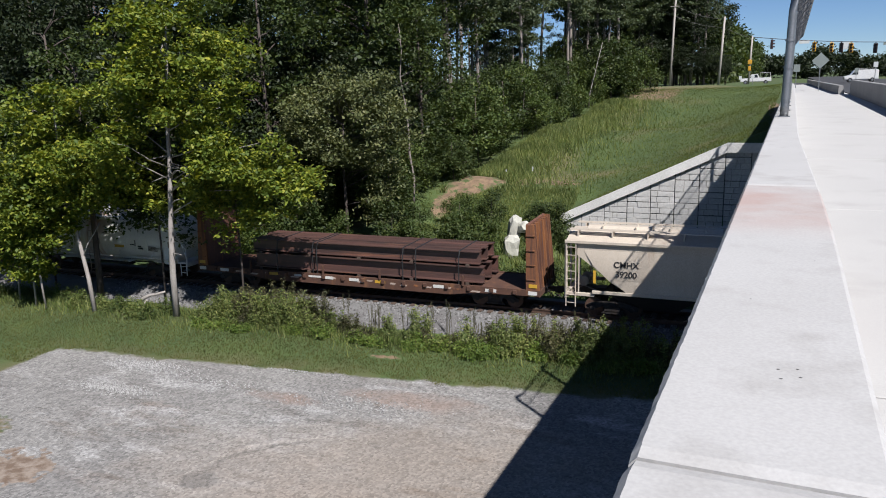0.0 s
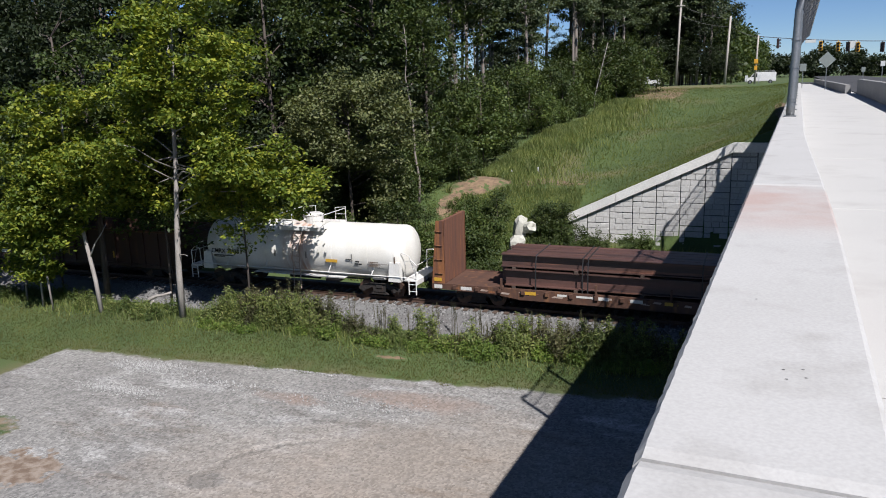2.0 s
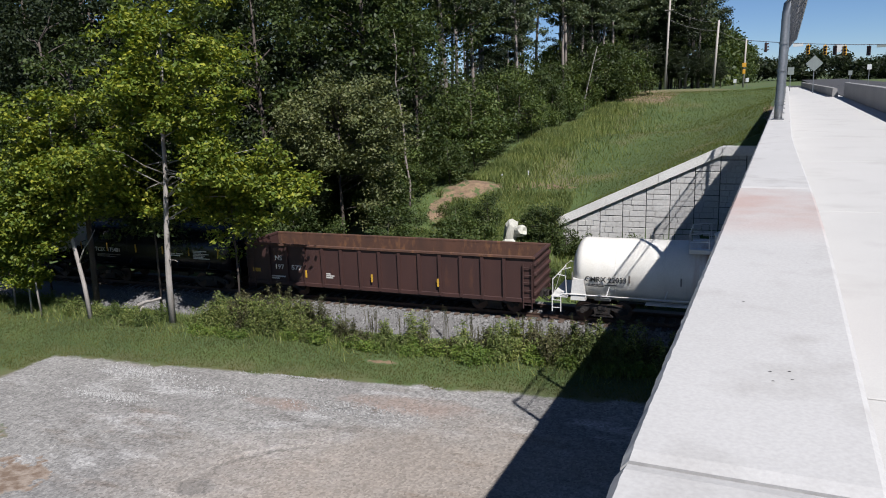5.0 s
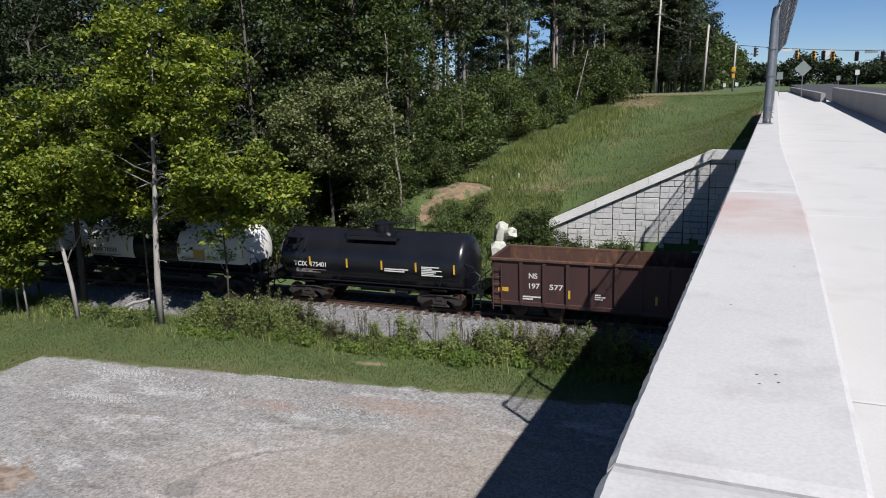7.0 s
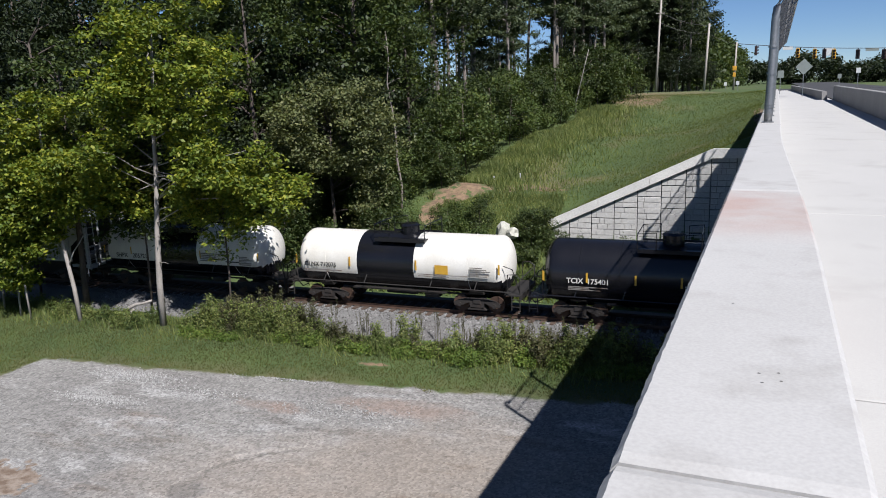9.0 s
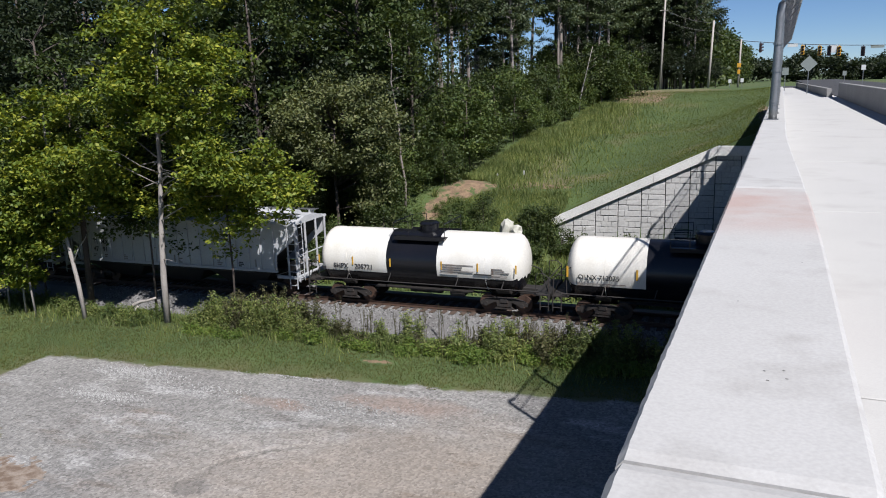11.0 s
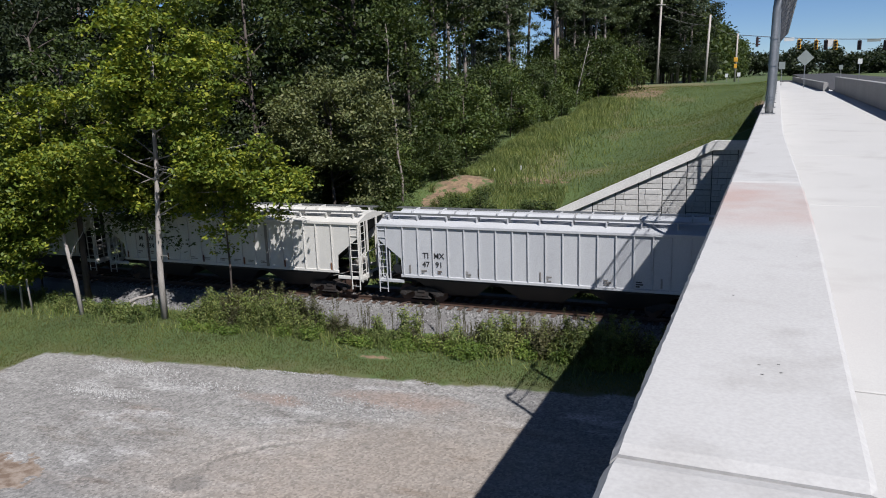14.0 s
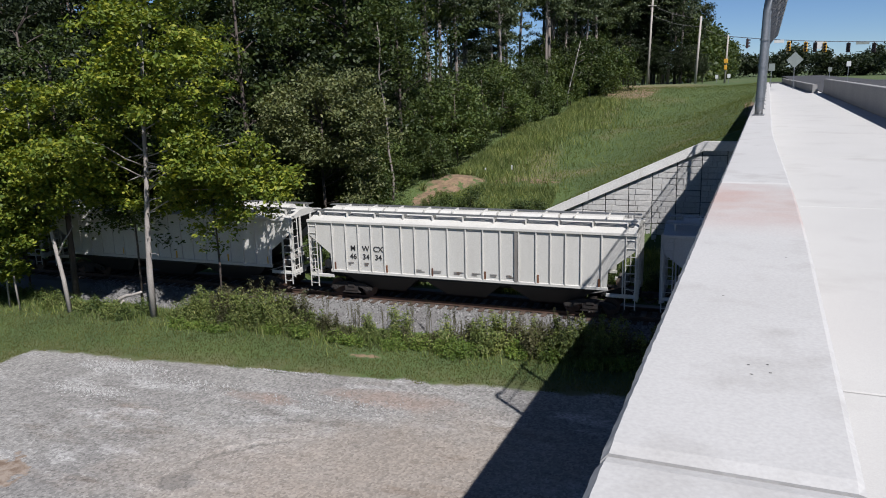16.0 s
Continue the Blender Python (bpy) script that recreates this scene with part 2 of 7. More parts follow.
def ground_material():
    """Gravel yard near by, grass beyond its edge, bare red clay in patches."""
    m, nt, b = material("ground", 0.95)
    tc = nt.nodes.new("ShaderNodeTexCoord")
    sep = nt.nodes.new("ShaderNodeSeparateXYZ")
    nt.links.new(tc.outputs["Object"], sep.inputs[0])

    def math_node(op, a, c, clamp=False):
        n = nt.nodes.new("ShaderNodeMath")
        n.operation, n.use_clamp = op, clamp
        for s, v in zip(n.inputs, (a, c)):
            if hasattr(v, "is_linked"):
                nt.links.new(v, s)
            else:
                s.default_value = v
        return n.outputs[0]

    X, Y = sep.outputs[0], sep.outputs[1]
    # gravel: pale crushed stone, sandy where driven on
    stones = nt.nodes.new("ShaderNodeTexVoronoi")
    stones.inputs["Scale"].default_value = 13
    nt.links.new(tc.outputs["Object"], stones.inputs["Vector"])
    grey = mix(nt, ramp(nt, noise_tex(nt, 0.22, 7), 0.38, 0.62), (0.27, 0.261, 0.247), (0.216, 0.207, 0.198))
    grey = mix(nt, ramp(nt, noise_tex(nt, 0.30, 9, (0.7, 1.4, 1.0), 0.62), 0.56, 0.68), grey, (0.232, 0.207, 0.187))
    grey = mix(nt, ramp(nt, noise_tex(nt, 0.55, 9, (0.5, 1.5, 1.0), 0.68), 0.58, 0.66), grey, (0.174, 0.162, 0.152))
    grey = mix(nt, ramp(nt, noise_tex(nt, 0.42, 9, (0.6, 1.6, 1.0), 0.68), 0.53, 0.62), grey, (0.349, 0.342, 0.332))
    grey = mix(nt, ramp(nt, noise_tex(nt, 3.5, 6, None, 0.7), 0.35, 0.7), grey, mix(nt, 1.0, grey, (0.66, 0.66, 0.66), "MULTIPLY"))
    grey = mix(nt, 0.75, grey, mix(nt, ramp(nt, stones.outputs["Color"], 0.0, 1.0), (0.3, 0.3, 0.3), (1.3, 1.3, 1.3)), "MULTIPLY")
    # grass
    g = mix(nt, ramp(nt, noise_tex(nt, 0.35, 6), 0.38, 0.62), (0.0581, 0.0871, 0.0216), (0.0432, 0.0706, 0.0183))
    g = mix(nt, ramp(nt, noise_tex(nt, 0.16, 5), 0.55, 0.72), g, (0.104, 0.0954, 0.0415))
    g = mix(nt, 0.42, g, mix(nt, ramp(nt, noise_tex(nt, 9, 4), 0.3, 0.7), (0.4, 0.42, 0.4), (1.2, 1.2, 1.1)), "MULTIPLY")
    clay = mix(nt, ramp(nt, noise_tex(nt, 1.8, 8, None, 0.7), 0.36, 0.64), (0.215, 0.145, 0.088), (0.10, 0.066, 0.042))
    clay = mix(nt, ramp(nt, noise_tex(nt, 1.1, 7, None, 0.7), 0.54, 0.60), clay, g)
    # edge of the yard: y = 26.8 + 0.085 x, turning in at the far end
    edge = math_node("ADD", math_node("MULTIPLY", X, 0.085), 26.75)
    wob = math_node("MULTIPLY", math_node("SUBTRACT", noise_tex(nt, 0.6, 6), 0.5), 1.5)
    d = math_node("SUBTRACT", math_node("ADD", Y, wob), edge)
    d2 = math_node("MULTIPLY", math_node("SUBTRACT", math_node("ADD", X, wob), -29.5), -1.0)
    d = math_node("MAXIMUM", d, math_node("MULTIPLY", d2, 0.9))
    strip = math_node("MULTIPLY", ramp(nt, d, 1.5, 0.2), ramp(nt, noise_tex(nt, 0.7, 6), 0.36, 0.62))
    g_edge = mix(nt, math_node("MULTIPLY", strip, 0.75), g, (0.098, 0.088, 0.040))
    c = mix(nt, ramp(nt, d, -0.12, 0.12), grey, g_edge)

    def patch(cx, cy, rx, ry, lo=1.15, hi=0.75, ragged=1.6, grain=0.9):
        u = math_node("DIVIDE", math_node("SUBTRACT", X, cx), rx)
        v = math_node("DIVIDE", math_node("SUBTRACT", Y, cy), ry)
        r = math_node("ADD", math_node("MULTIPLY", u, u), math_node("MULTIPLY", v, v))
        r = math_node("ADD", r, math_node("MULTIPLY", math_node("SUBTRACT", noise_tex(nt, grain, 7, None, 0.65), 0.5), ragged))
        return ramp(nt, r, lo, hi)

    def sandy(tone):
        return mix(nt, 0.75, tone, mix(nt, ramp(nt, stones.outputs["Color"], 0.0, 1.0), (0.45, 0.45, 0.45), (1.2, 1.2, 1.2)), "MULTIPLY")
    # sandy ground showing through where the yard is driven on
    c = mix(nt, patch(-10.5, 17.0, 5.5, 3.0, 2.4, -0.4, 3.6, 0.6), c, sandy((0.249, 0.214, 0.183)))
    c = mix(nt, patch(-7.5, 20.5, 4.0, 2.4, 2.4, -0.4, 3.6, 0.7), c, sandy((0.237, 0.207, 0.178)))
    c = mix(nt, patch(-15.9, 22.7, 1.3, 0.4, 1.8, 0.0, 4.4, 1.4), c, sandy((0.224, 0.178, 0.154)))
    c = mix(nt, patch(-11.2, 24.0, 2.4, 0.7, 1.8, 0.0, 4.4, 1.2), c, sandy((0.22, 0.178, 0.154)))
    # a wheel rut curling across the yard, dark beside pale, to a darker patch
    for rad, wide, tone, most in ((3.62, 0.17, (0.50, 0.50, 0.50), 0.85), (3.92, 0.14, (1.30, 1.28, 1.25), 0.7)):
        u, v = math_node("SUBTRACT", X, -11.6), math_node("SUBTRACT", Y, 16.5)
        dist = math_node("SQRT", math_node("ADD", math_node("MULTIPLY", u, u), math_node("MULTIPLY", v, v)), 0)
        off = math_node("ABSOLUTE", math_node("SUBTRACT", math_node("ADD", dist, math_node("MULTIPLY", math_node("SUBTRACT", noise_tex(nt, 0.9, 6, None, 0.65), 0.5), 0.9)), rad), 0)
        rut = math_node("MULTIPLY", ramp(nt, off, wide, wide * 0.3), ramp(nt, v, 0.5, 1.3))
        rut = math_node("MULTIPLY", rut, ramp(nt, u, -0.9, -1.9))
        rut = math_node("MULTIPLY", rut, ramp(nt, noise_tex(nt, 1.4, 6, None, 0.65), 0.38, 0.55))
        c = mix(nt, math_node("MULTIPLY", rut, most), c, mix(nt, 1.0, c, tone, "MULTIPLY"))
    c = mix(nt, math_node("MULTIPLY", patch(-15.0, 16.6, 0.6, 0.5, 1.3, 0.6, 2.2, 1.6), 0.8), c, mix(nt, 1.0, c, (0.62, 0.635, 0.65), "MULTIPLY"))
    # scattered dark hollows and pale scuffs
    scuff = math_node("MULTIPLY", ramp(nt, noise_tex(nt, 1.3, 9, (0.55, 1.6, 1.0), 0.72), 0.60, 0.66), ramp(nt, d, -0.2, -0.8))
    c = mix(nt, math_node("MULTIPLY", scuff, 0.6), c, mix(nt, 1.0, c, (0.62, 0.60, 0.58), "MULTIPLY"))
    streak = math_node("MULTIPLY", ramp(nt, noise_tex(nt, 0.38, 9, (0.45, 1.9, 1.0), 0.7), 0.57, 0.66), ramp(nt, d, -0.3, -1.2))
    c = mix(nt, math_node("MULTIPLY", streak, 0.7), c, mix(nt, 1.0, c, (0.70, 0.63, 0.57), "MULTIPLY"))
    pale = math_node("MULTIPLY", ramp(nt, noise_tex(nt, 0.9, 8, (0.6, 1.5, 1.0), 0.72), 0.56, 0.64), ramp(nt, d, -0.3, -1.2))
    c = mix(nt, math_node("MULTIPLY", pale, 0.6), c, mix(nt, 1.0, c, (1.22, 1.23, 1.24), "MULTIPLY"))
    c = mix(nt, patch(-21.6, 15.0, 1.5, 1.4, 1.1, 0.8, 5.0, 1.6), c, mix(nt, ramp(nt, noise_tex(nt, 3.0, 6), 0.4, 0.6), (0.124, 0.0871, 0.0622), (0.224, 0.183, 0.149)))
    c = mix(nt, patch(-25.0, 15.9, 1.2, 2.0, 1.2, 0.7, 4.0, 1.8), c, mix(nt, ramp(nt, noise_tex(nt, 2.2, 6), 0.4, 0.6), g, (0.166, 0.129, 0.0913)))
    for p in ((-20.5, 57.4, 2.2, 1.9, 1.3, 0.5, 4.6, 1.2), (-16.4, 60.2, 4.0, 1.2, 1.15, 0.75, 3.2, 1.2), (-21.6, 54.6, 1.2, 2.4, 1.15, 0.75, 3.0, 1.4), (-17.4, 58.6, 1.7, 0.8, 1.1, 0.6, 4.0, 1.5), (-13.5, 59.0, 1.6, 0.6), (-14.0, 27.6, 0.75, 0.22, 1.0, 0.3, 5.0, 2.6), (-12.0, 106, 3.8, 8), (2.0, 68, 0.5, 9)):
        c = mix(nt, patch(*p), c, clay)
    for p in ((-16.2, 66, 2.4, 5.0, 1.4, 0.2, 4.0, 0.8), (-13.0, 62, 3.2, 1.6, 1.4, 0.2, 4.0, 0.8), (-13.6, 92, 2.2, 12.0, 1.4, 0.2, 4.0, 0.6), (-8.0, 112, 6.0, 3.5, 1.4, 0.2, 4.0, 0.6)):
        c = mix(nt, math_node("MULTIPLY", patch(*p), 0.7), c, (0.125, 0.105, 0.052))
    nt.links.new(c, b.inputs["Base Color"])
    bump(nt, b, mix(nt, 0.5, noise_tex(nt, 11, 5), stones.outputs["Distance"]), 0.6, 0.05)
    return m


M["ground"] = ground_material()
build_ground()


def put(ob, m=BRIDGE):
    ob.matrix_basis = m
    return ob


def inner_edge(y):
    """Distance of the parapet's inner edge from the bridge line: wide near lengths, narrowing further on."""
    return table(y, [(4.0, 0.284), (14.0, 0.135)])


def build_bridge():
    # parapet in cast lengths with open joints
    joints = [1.77 + 5.13 * i for i in range(-4, 14)]
    for a, b in zip(joints, joints[1:]):
        bm = bmesh.new()
        prof = [(-0.318, TOP - 0.026), (-0.296, TOP), (-0.018, TOP), (0.0, TOP - 0.015), (0.0, WALK_Z - 0.25), (-0.318, WALK_Z - 0.25)]
        n = 110 if 0 < b < 16 else 24
        rings = []
        for k in range(n + 1):
            y = a + 0.009 + (b - a - 0.018) * k / n
            end = min(k, n - k)
            wear = 0.010 if end == 0 else 0.0
            ring = []
            for j, (x, z) in enumerate(prof):
                if j in (2, 3, 4):
                    x += inner_edge(y)
                if j in (0, 1):
                    chip = noise.noise((y * 14, j * 4.0, 0)) * 0.005 + noise.noise((y * 2.2, j * 7.0, 5)) * 0.002
                    x, z = x + chip, z - (abs(chip) * 0.6 + wear if j == 0 else wear)
                elif j == 2:
                    z -= wear
                ring.append(bm.verts.new((x, y, z)))
            rings.append(ring)
        for u, v in zip(rings, rings[1:]):
            for j in range(6):
                bm.faces.new((u[j], v[j], v[(j + 1) % 6], u[(j + 1) % 6]))
        bm.faces.new(rings[0])
        bm.faces.new(rings[-1][::-1])
        bmesh.ops.recalc_face_normals(bm, faces=bm.faces[:])
        ob = put(mesh_object("parapet", bm, M["concrete"]))
        tagged(ob, "pale cast concrete parapet length with chamfered edges", "parapet", "parapet lengths", "structure")
    bm = bmesh.new()
    box(bm, -0.25, 0.1, -18, 66, WALK_Z - 0.3, TOP - 0.022)
    tagged(put(mesh_object("parapet_joint_filler", bm, M["concrete_shade"])), "grey joint filler between parapet lengths", "joint", kind="structure")
    for x, y in ((0.028, 2.42), (0.018, 2.50), (0.075, 2.52), (0.083, 2.45), (0.16, 4.1), (0.2, 9.1), (-0.1, 3.3)):
        bm = bmesh.new()
        bmesh.ops.create_circle(bm, cap_ends=True, radius=0.0034, segments=7, matrix=Matrix.Translation((x, y, TOP + 0.0012)) @ Matrix.Diagonal((1.6, 1, 1, 1)))
        tagged(put(mesh_object("surface_pit", bm, M["pit_dark"])), "small dark pit in the concrete parapet top", "pit", "pits in the parapet", "structure")
    # pavement slabs
    cuts = [-20, -14, -8, -1.8, 4.28, 10.4, 16.5, 22.6, 28.7, 34.8, 41, 50.5, 60, 75, 95, 112]
    for a, b in zip(cuts, cuts[1:]):
        bm = bmesh.new()
        box(bm, 0.105, 3.75, a + 0.012, b - 0.012, WALK_Z - 0.2, WALK_Z, 0.006)
        tagged(put(mesh_object("pavement", bm, M["concrete_slab"])), "pale broom-finished concrete pavement slab", "pavement", "pavement slabs", "structure")
    bm = bmesh.new()
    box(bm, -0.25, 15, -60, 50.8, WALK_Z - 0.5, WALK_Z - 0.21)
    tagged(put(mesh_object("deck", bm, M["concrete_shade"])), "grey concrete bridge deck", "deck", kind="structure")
    for i in range(5):
        bm = bmesh.new()
        x = 0.6 + 3.2 * i
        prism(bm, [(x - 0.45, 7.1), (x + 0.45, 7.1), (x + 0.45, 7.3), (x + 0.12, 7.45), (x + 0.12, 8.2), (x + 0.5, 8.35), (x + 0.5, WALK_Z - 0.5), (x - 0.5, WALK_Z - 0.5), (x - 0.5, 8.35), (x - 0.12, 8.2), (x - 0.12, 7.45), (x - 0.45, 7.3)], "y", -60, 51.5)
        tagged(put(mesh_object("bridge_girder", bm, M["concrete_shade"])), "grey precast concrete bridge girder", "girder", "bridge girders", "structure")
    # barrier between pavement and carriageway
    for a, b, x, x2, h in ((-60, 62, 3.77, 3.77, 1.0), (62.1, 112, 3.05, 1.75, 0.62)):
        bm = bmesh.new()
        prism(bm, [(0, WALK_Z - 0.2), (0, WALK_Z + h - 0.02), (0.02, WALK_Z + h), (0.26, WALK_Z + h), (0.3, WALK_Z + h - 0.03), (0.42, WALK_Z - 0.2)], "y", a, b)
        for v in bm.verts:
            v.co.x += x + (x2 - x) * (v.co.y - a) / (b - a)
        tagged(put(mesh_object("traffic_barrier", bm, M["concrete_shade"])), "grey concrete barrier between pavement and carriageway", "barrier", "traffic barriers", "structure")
    bm = bmesh.new()
    box(bm, 4.0, 15, -60, 260, WALK_Z - 0.2, WALK_Z - 0.05)
    tagged(put(mesh_object("road", bm, M["asphalt"])), "dark asphalt carriageway over the bridge", "road", kind="structure")
    bm = bmesh.new()
    box(bm, -120, 120, 119, 131, WALK_Z - 0.2, WALK_Z - 0.04)
    tagged(put(mesh_object("cross_road", bm, M["asphalt"])), "dark asphalt side road crossing beyond the bridge", "road", kind="structure")
    bm = bmesh.new()
    box(bm, 15, 15.4, -60, 51, WALK_Z - 0.5, WALK_Z + 0.8)
    tagged(put(mesh_object("far_parapet", bm, M["concrete_shade"])), "grey concrete parapet on the far side of the bridge", "parapet", kind="structure")


build_bridge()


def build_wall():
    """Panel-faced retaining wall under the far end of the bridge, with a sloped coping."""
    wall = empty("retaining_wall", pose(0, WALL_Y, 0))
    tagged(wall, "pale precast retaining wall with ashlar-pattern panels and sloped coping", "retaining wall", kind="structure")
    def top(x):
        return 6.10 + 0.466 * min(0.0, x + 1.1)
    w, hgt = 1.52, 1.52
    rng = random.Random(4)
    x = -12.34 + 1.52 * 0.35
    k = 0
    while x < 14:
        zb = -1.2 - (0.76 if k % 2 else 0.0)
        while zb < top(x + w):
            x0, x1, z0, z1 = x + 0.022, x + w - 0.022, max(zb, -1.5) + 0.018, zb + hgt - 0.018
            t0, t1 = top(x0), top(x1)
            if min(z1, t0, t1) - z0 > -0.6 and max(t0, t1) > z0 + 0.05:
                bm = bmesh.new()
                # blocks of the ashlar face
                rows = [0.0, 0.26, 0.5, 0.77, 1.0] if (k + int(zb * 2)) % 2 else [0.0, 0.22, 0.49, 0.74, 1.0]
                for r0, r1 in zip(rows, rows[1:]):
                    cuts = sorted([0.0, 1.0] + [rng.uniform(0.2, 0.45), rng.uniform(0.55, 0.85)][: rng.randint(1, 2)])
                    for c0, c1 in zip(cuts, cuts[1:]):
                        a0, a1 = x0 + (x1 - x0) * c0 + 0.005, x0 + (x1 - x0) * c1 - 0.005
                        b0, b1 = z0 + (z1 - z0) * r0 + 0.005, z0 + (z1 - z0) * r1 - 0.005
                        if b0 >= top(a0) - 0.03:
                            continue
                        d = rng.uniform(0.03, 0.075)
                        e = 0.018
                        tops = [min(b1, top(a)) for a in (a0, a1)]
                        lo = [bm.verts.new(p) for p in ((a0, 0, b0), (a1, 0, b0), (a1, 0, tops[1]), (a0, 0, tops[0]))]
                        hi = [bm.verts.new(p) for p in ((a0 + e, -d, b0 + e), (a1 - e, -d * rng.uniform(.7, 1.1), b0 + e), (a1 - e, -d, tops[1] - e), (a0 + e, -d * rng.uniform(.7, 1.1), tops[0] - e))]
                        bm.faces.new(hi)
                        for i in range(4):
                            bm.faces.new((lo[i], lo[(i + 1) % 4], hi[(i + 1) % 4], hi[i]))
                back = [bm.verts.new(p) for p in ((x0, 0.0, z0), (x1, 0.0, z0), (x1, 0.0, min(z1, t1)), (x0, 0.0, max(min(z1, t0), z0 + 0.01)))]
                bm.faces.new(back)
                bmesh.ops.recalc_face_normals(bm, faces=bm.faces[:])
                part("panel", bm, M["wall_panel"], wall)
            zb += hgt
        x += w
        k += 1
    bm = bmesh.new()
    prism(bm, [(-11.6, -1.6), (14, -1.6), (14, 6.08), (-1.1, 6.08), (-11.6, 1.2)], "y", 0.012, 0.25)
    part("backing", bm, M["joint_dark"], wall, "dark joints behind the panels")
    # coping lengths
    def cope(x0, x1):
        bm = bmesh.new()
        b = [(x0, top(x0) - 0.16), (x1, top(x1) - 0.16), (x1, top(x1) + 0.42), (x0, top(x0) + 0.42)]
        prism(bm, b, "y", -0.26, 0.32)
        part("coping", bm, M["coping"], wall, "smooth pale coping length")
    for a, b in ((-11.75, -8.35), (-8.34, -4.95), (-4.94, -1.105), (-1.095, 4), (4.01, 9), (9.01, 14)):
        cope(a, b - 0.01)


build_wall()

# ---- railway ----
def paint(name, base, dark, rough=0.5, rust=(0.16, 0.07, 0.035), rust_range=(0.66, 0.8), metal=0.0):
    return surface(name, base, dark, 0.5, 22, rough, metal, relief=0.06, depth=0.006, spots=rust, spot_scale=1.1, spot_range=rust_range, stretch=(1.6, 1.6, 0.45))


M["white_paint"] = paint("white_paint", (0.642, 0.635, 0.613), (0.553, 0.538, 0.508), 0.4, (0.336, 0.247, 0.179), (0.68, 0.9))
M["tank_white"] = paint("tank_white", (0.65, 0.635, 0.598), (0.568, 0.545, 0.493), 0.38, (0.373, 0.314, 0.239), (0.7, 0.95))
M["tank_stained"] = surface("tank_stained", (0.666, 0.65, 0.612), (0.581, 0.559, 0.505), 0.5, 22, 0.38, relief=0.06, depth=0.006, spots=(0.383, 0.321, 0.245), spot_scale=1.1, spot_range=(0.7, 0.95), stretch=(1.6, 1.6, 0.45), patch=(5.9, 8.3, (0.396, 0.259, 0.194), 0))
M["hopper_grey"] = paint("hopper_grey", (0.416, 0.424, 0.438), (0.373, 0.38, 0.395), 0.5, (0.258, 0.244, 0.236), (0.66, 0.85))
M["hopper_white"] = paint("hopper_white", (0.506, 0.496, 0.466), (0.46, 0.447, 0.414), 0.5, (0.276, 0.237, 0.198), (0.68, 0.9))
M["hopper_cream"] = paint("hopper_cream", (0.505, 0.444, 0.367), (0.444, 0.383, 0.314), 0.5, (0.306, 0.214, 0.153), (0.62, 0.85))
M["tank_black"] = paint("tank_black", (0.006, 0.0065, 0.009), (0.009, 0.009, 0.012), 0.27, (0.014, 0.012, 0.012), (0.65, 0.85))
M["tank_black"].node_tree.nodes["Principled BSDF"].inputs["Specular IOR Level"].default_value = 0.45
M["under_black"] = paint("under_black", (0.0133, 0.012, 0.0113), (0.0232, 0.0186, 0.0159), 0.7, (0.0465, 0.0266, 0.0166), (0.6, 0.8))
M["gondola_red"] = paint("gondola_red", (0.0478, 0.0191, 0.0149), (0.0329, 0.0137, 0.012), 0.65, (0.0956, 0.0388, 0.0179), (0.6, 0.8))
M["rust"] = surface("rust", (0.0863, 0.0385, 0.0226), (0.0564, 0.0266, 0.0173), 1.2, 26, 0.85, relief=0.3, depth=0.006, spots=(0.146, 0.0664, 0.0299), spot_scale=2.0, stretch=(1.5, 1.5, 0.6))
M["orange_rust"] = surface("orange_rust", (0.239, 0.093, 0.0299), (0.146, 0.0564, 0.0232), 1.0, 24, 0.8, relief=0.25, depth=0.006, spots=(0.0863, 0.0365, 0.0232), spot_scale=1.6, spot_range=(0.42, 0.58), stretch=(3.0, 3.0, 0.22))
M["steel_load"] = surface("weathered_steel", (0.105, 0.052, 0.042), (0.028, 0.020, 0.019), 0.6, 20, 0.5, relief=0.15, depth=0.004, spots=(0.15, 0.068, 0.045), spot_scale=1.2, stretch=(0.25, 2.6, 3.6))
M["bulkhead_rust"] = surface("bulkhead_rust", (0.16, 0.066, 0.036), (0.085, 0.038, 0.029), 1.0, 24, 0.75, relief=0.25, depth=0.006, spots=(0.22, 0.085, 0.03), spot_scale=1.3, spot_range=(0.58, 0.68), stretch=(3.0, 3.0, 0.25))
M["yellow_mark"] = surface("yellow_mark", (0.508, 0.296, 0.0282), (0.437, 0.254, 0.0282), 3, 30, 0.5, relief=0.05)
M["white_mark"] = surface("white_mark", (0.56, 0.553, 0.523), (0.493, 0.478, 0.448), 3, 30, 0.5, relief=0.05)
M["black_mark"] = surface("black_mark", (0.018, 0.018, 0.02), (0.03, 0.03, 0.03), 3, 30, 0.6, relief=0.05)
M["rail_steel"] = surface("rail_steel", (0.108, 0.0657, 0.0478), (0.0717, 0.0448, 0.0329), 2, 30, 0.6, 0.5, relief=0.1)
M["sleeper"] = surface("sleeper", (0.0777, 0.0508, 0.0359), (0.0508, 0.0359, 0.0287), 1.5, 14, 0.9, relief=0.4, stretch=(3, 0.6, 1))
M["ballast"] = surface("ballast", (0.161, 0.158, 0.155), (0.12, 0.114, 0.111), 0.7, 14, 0.95, relief=0.9, depth=0.05)


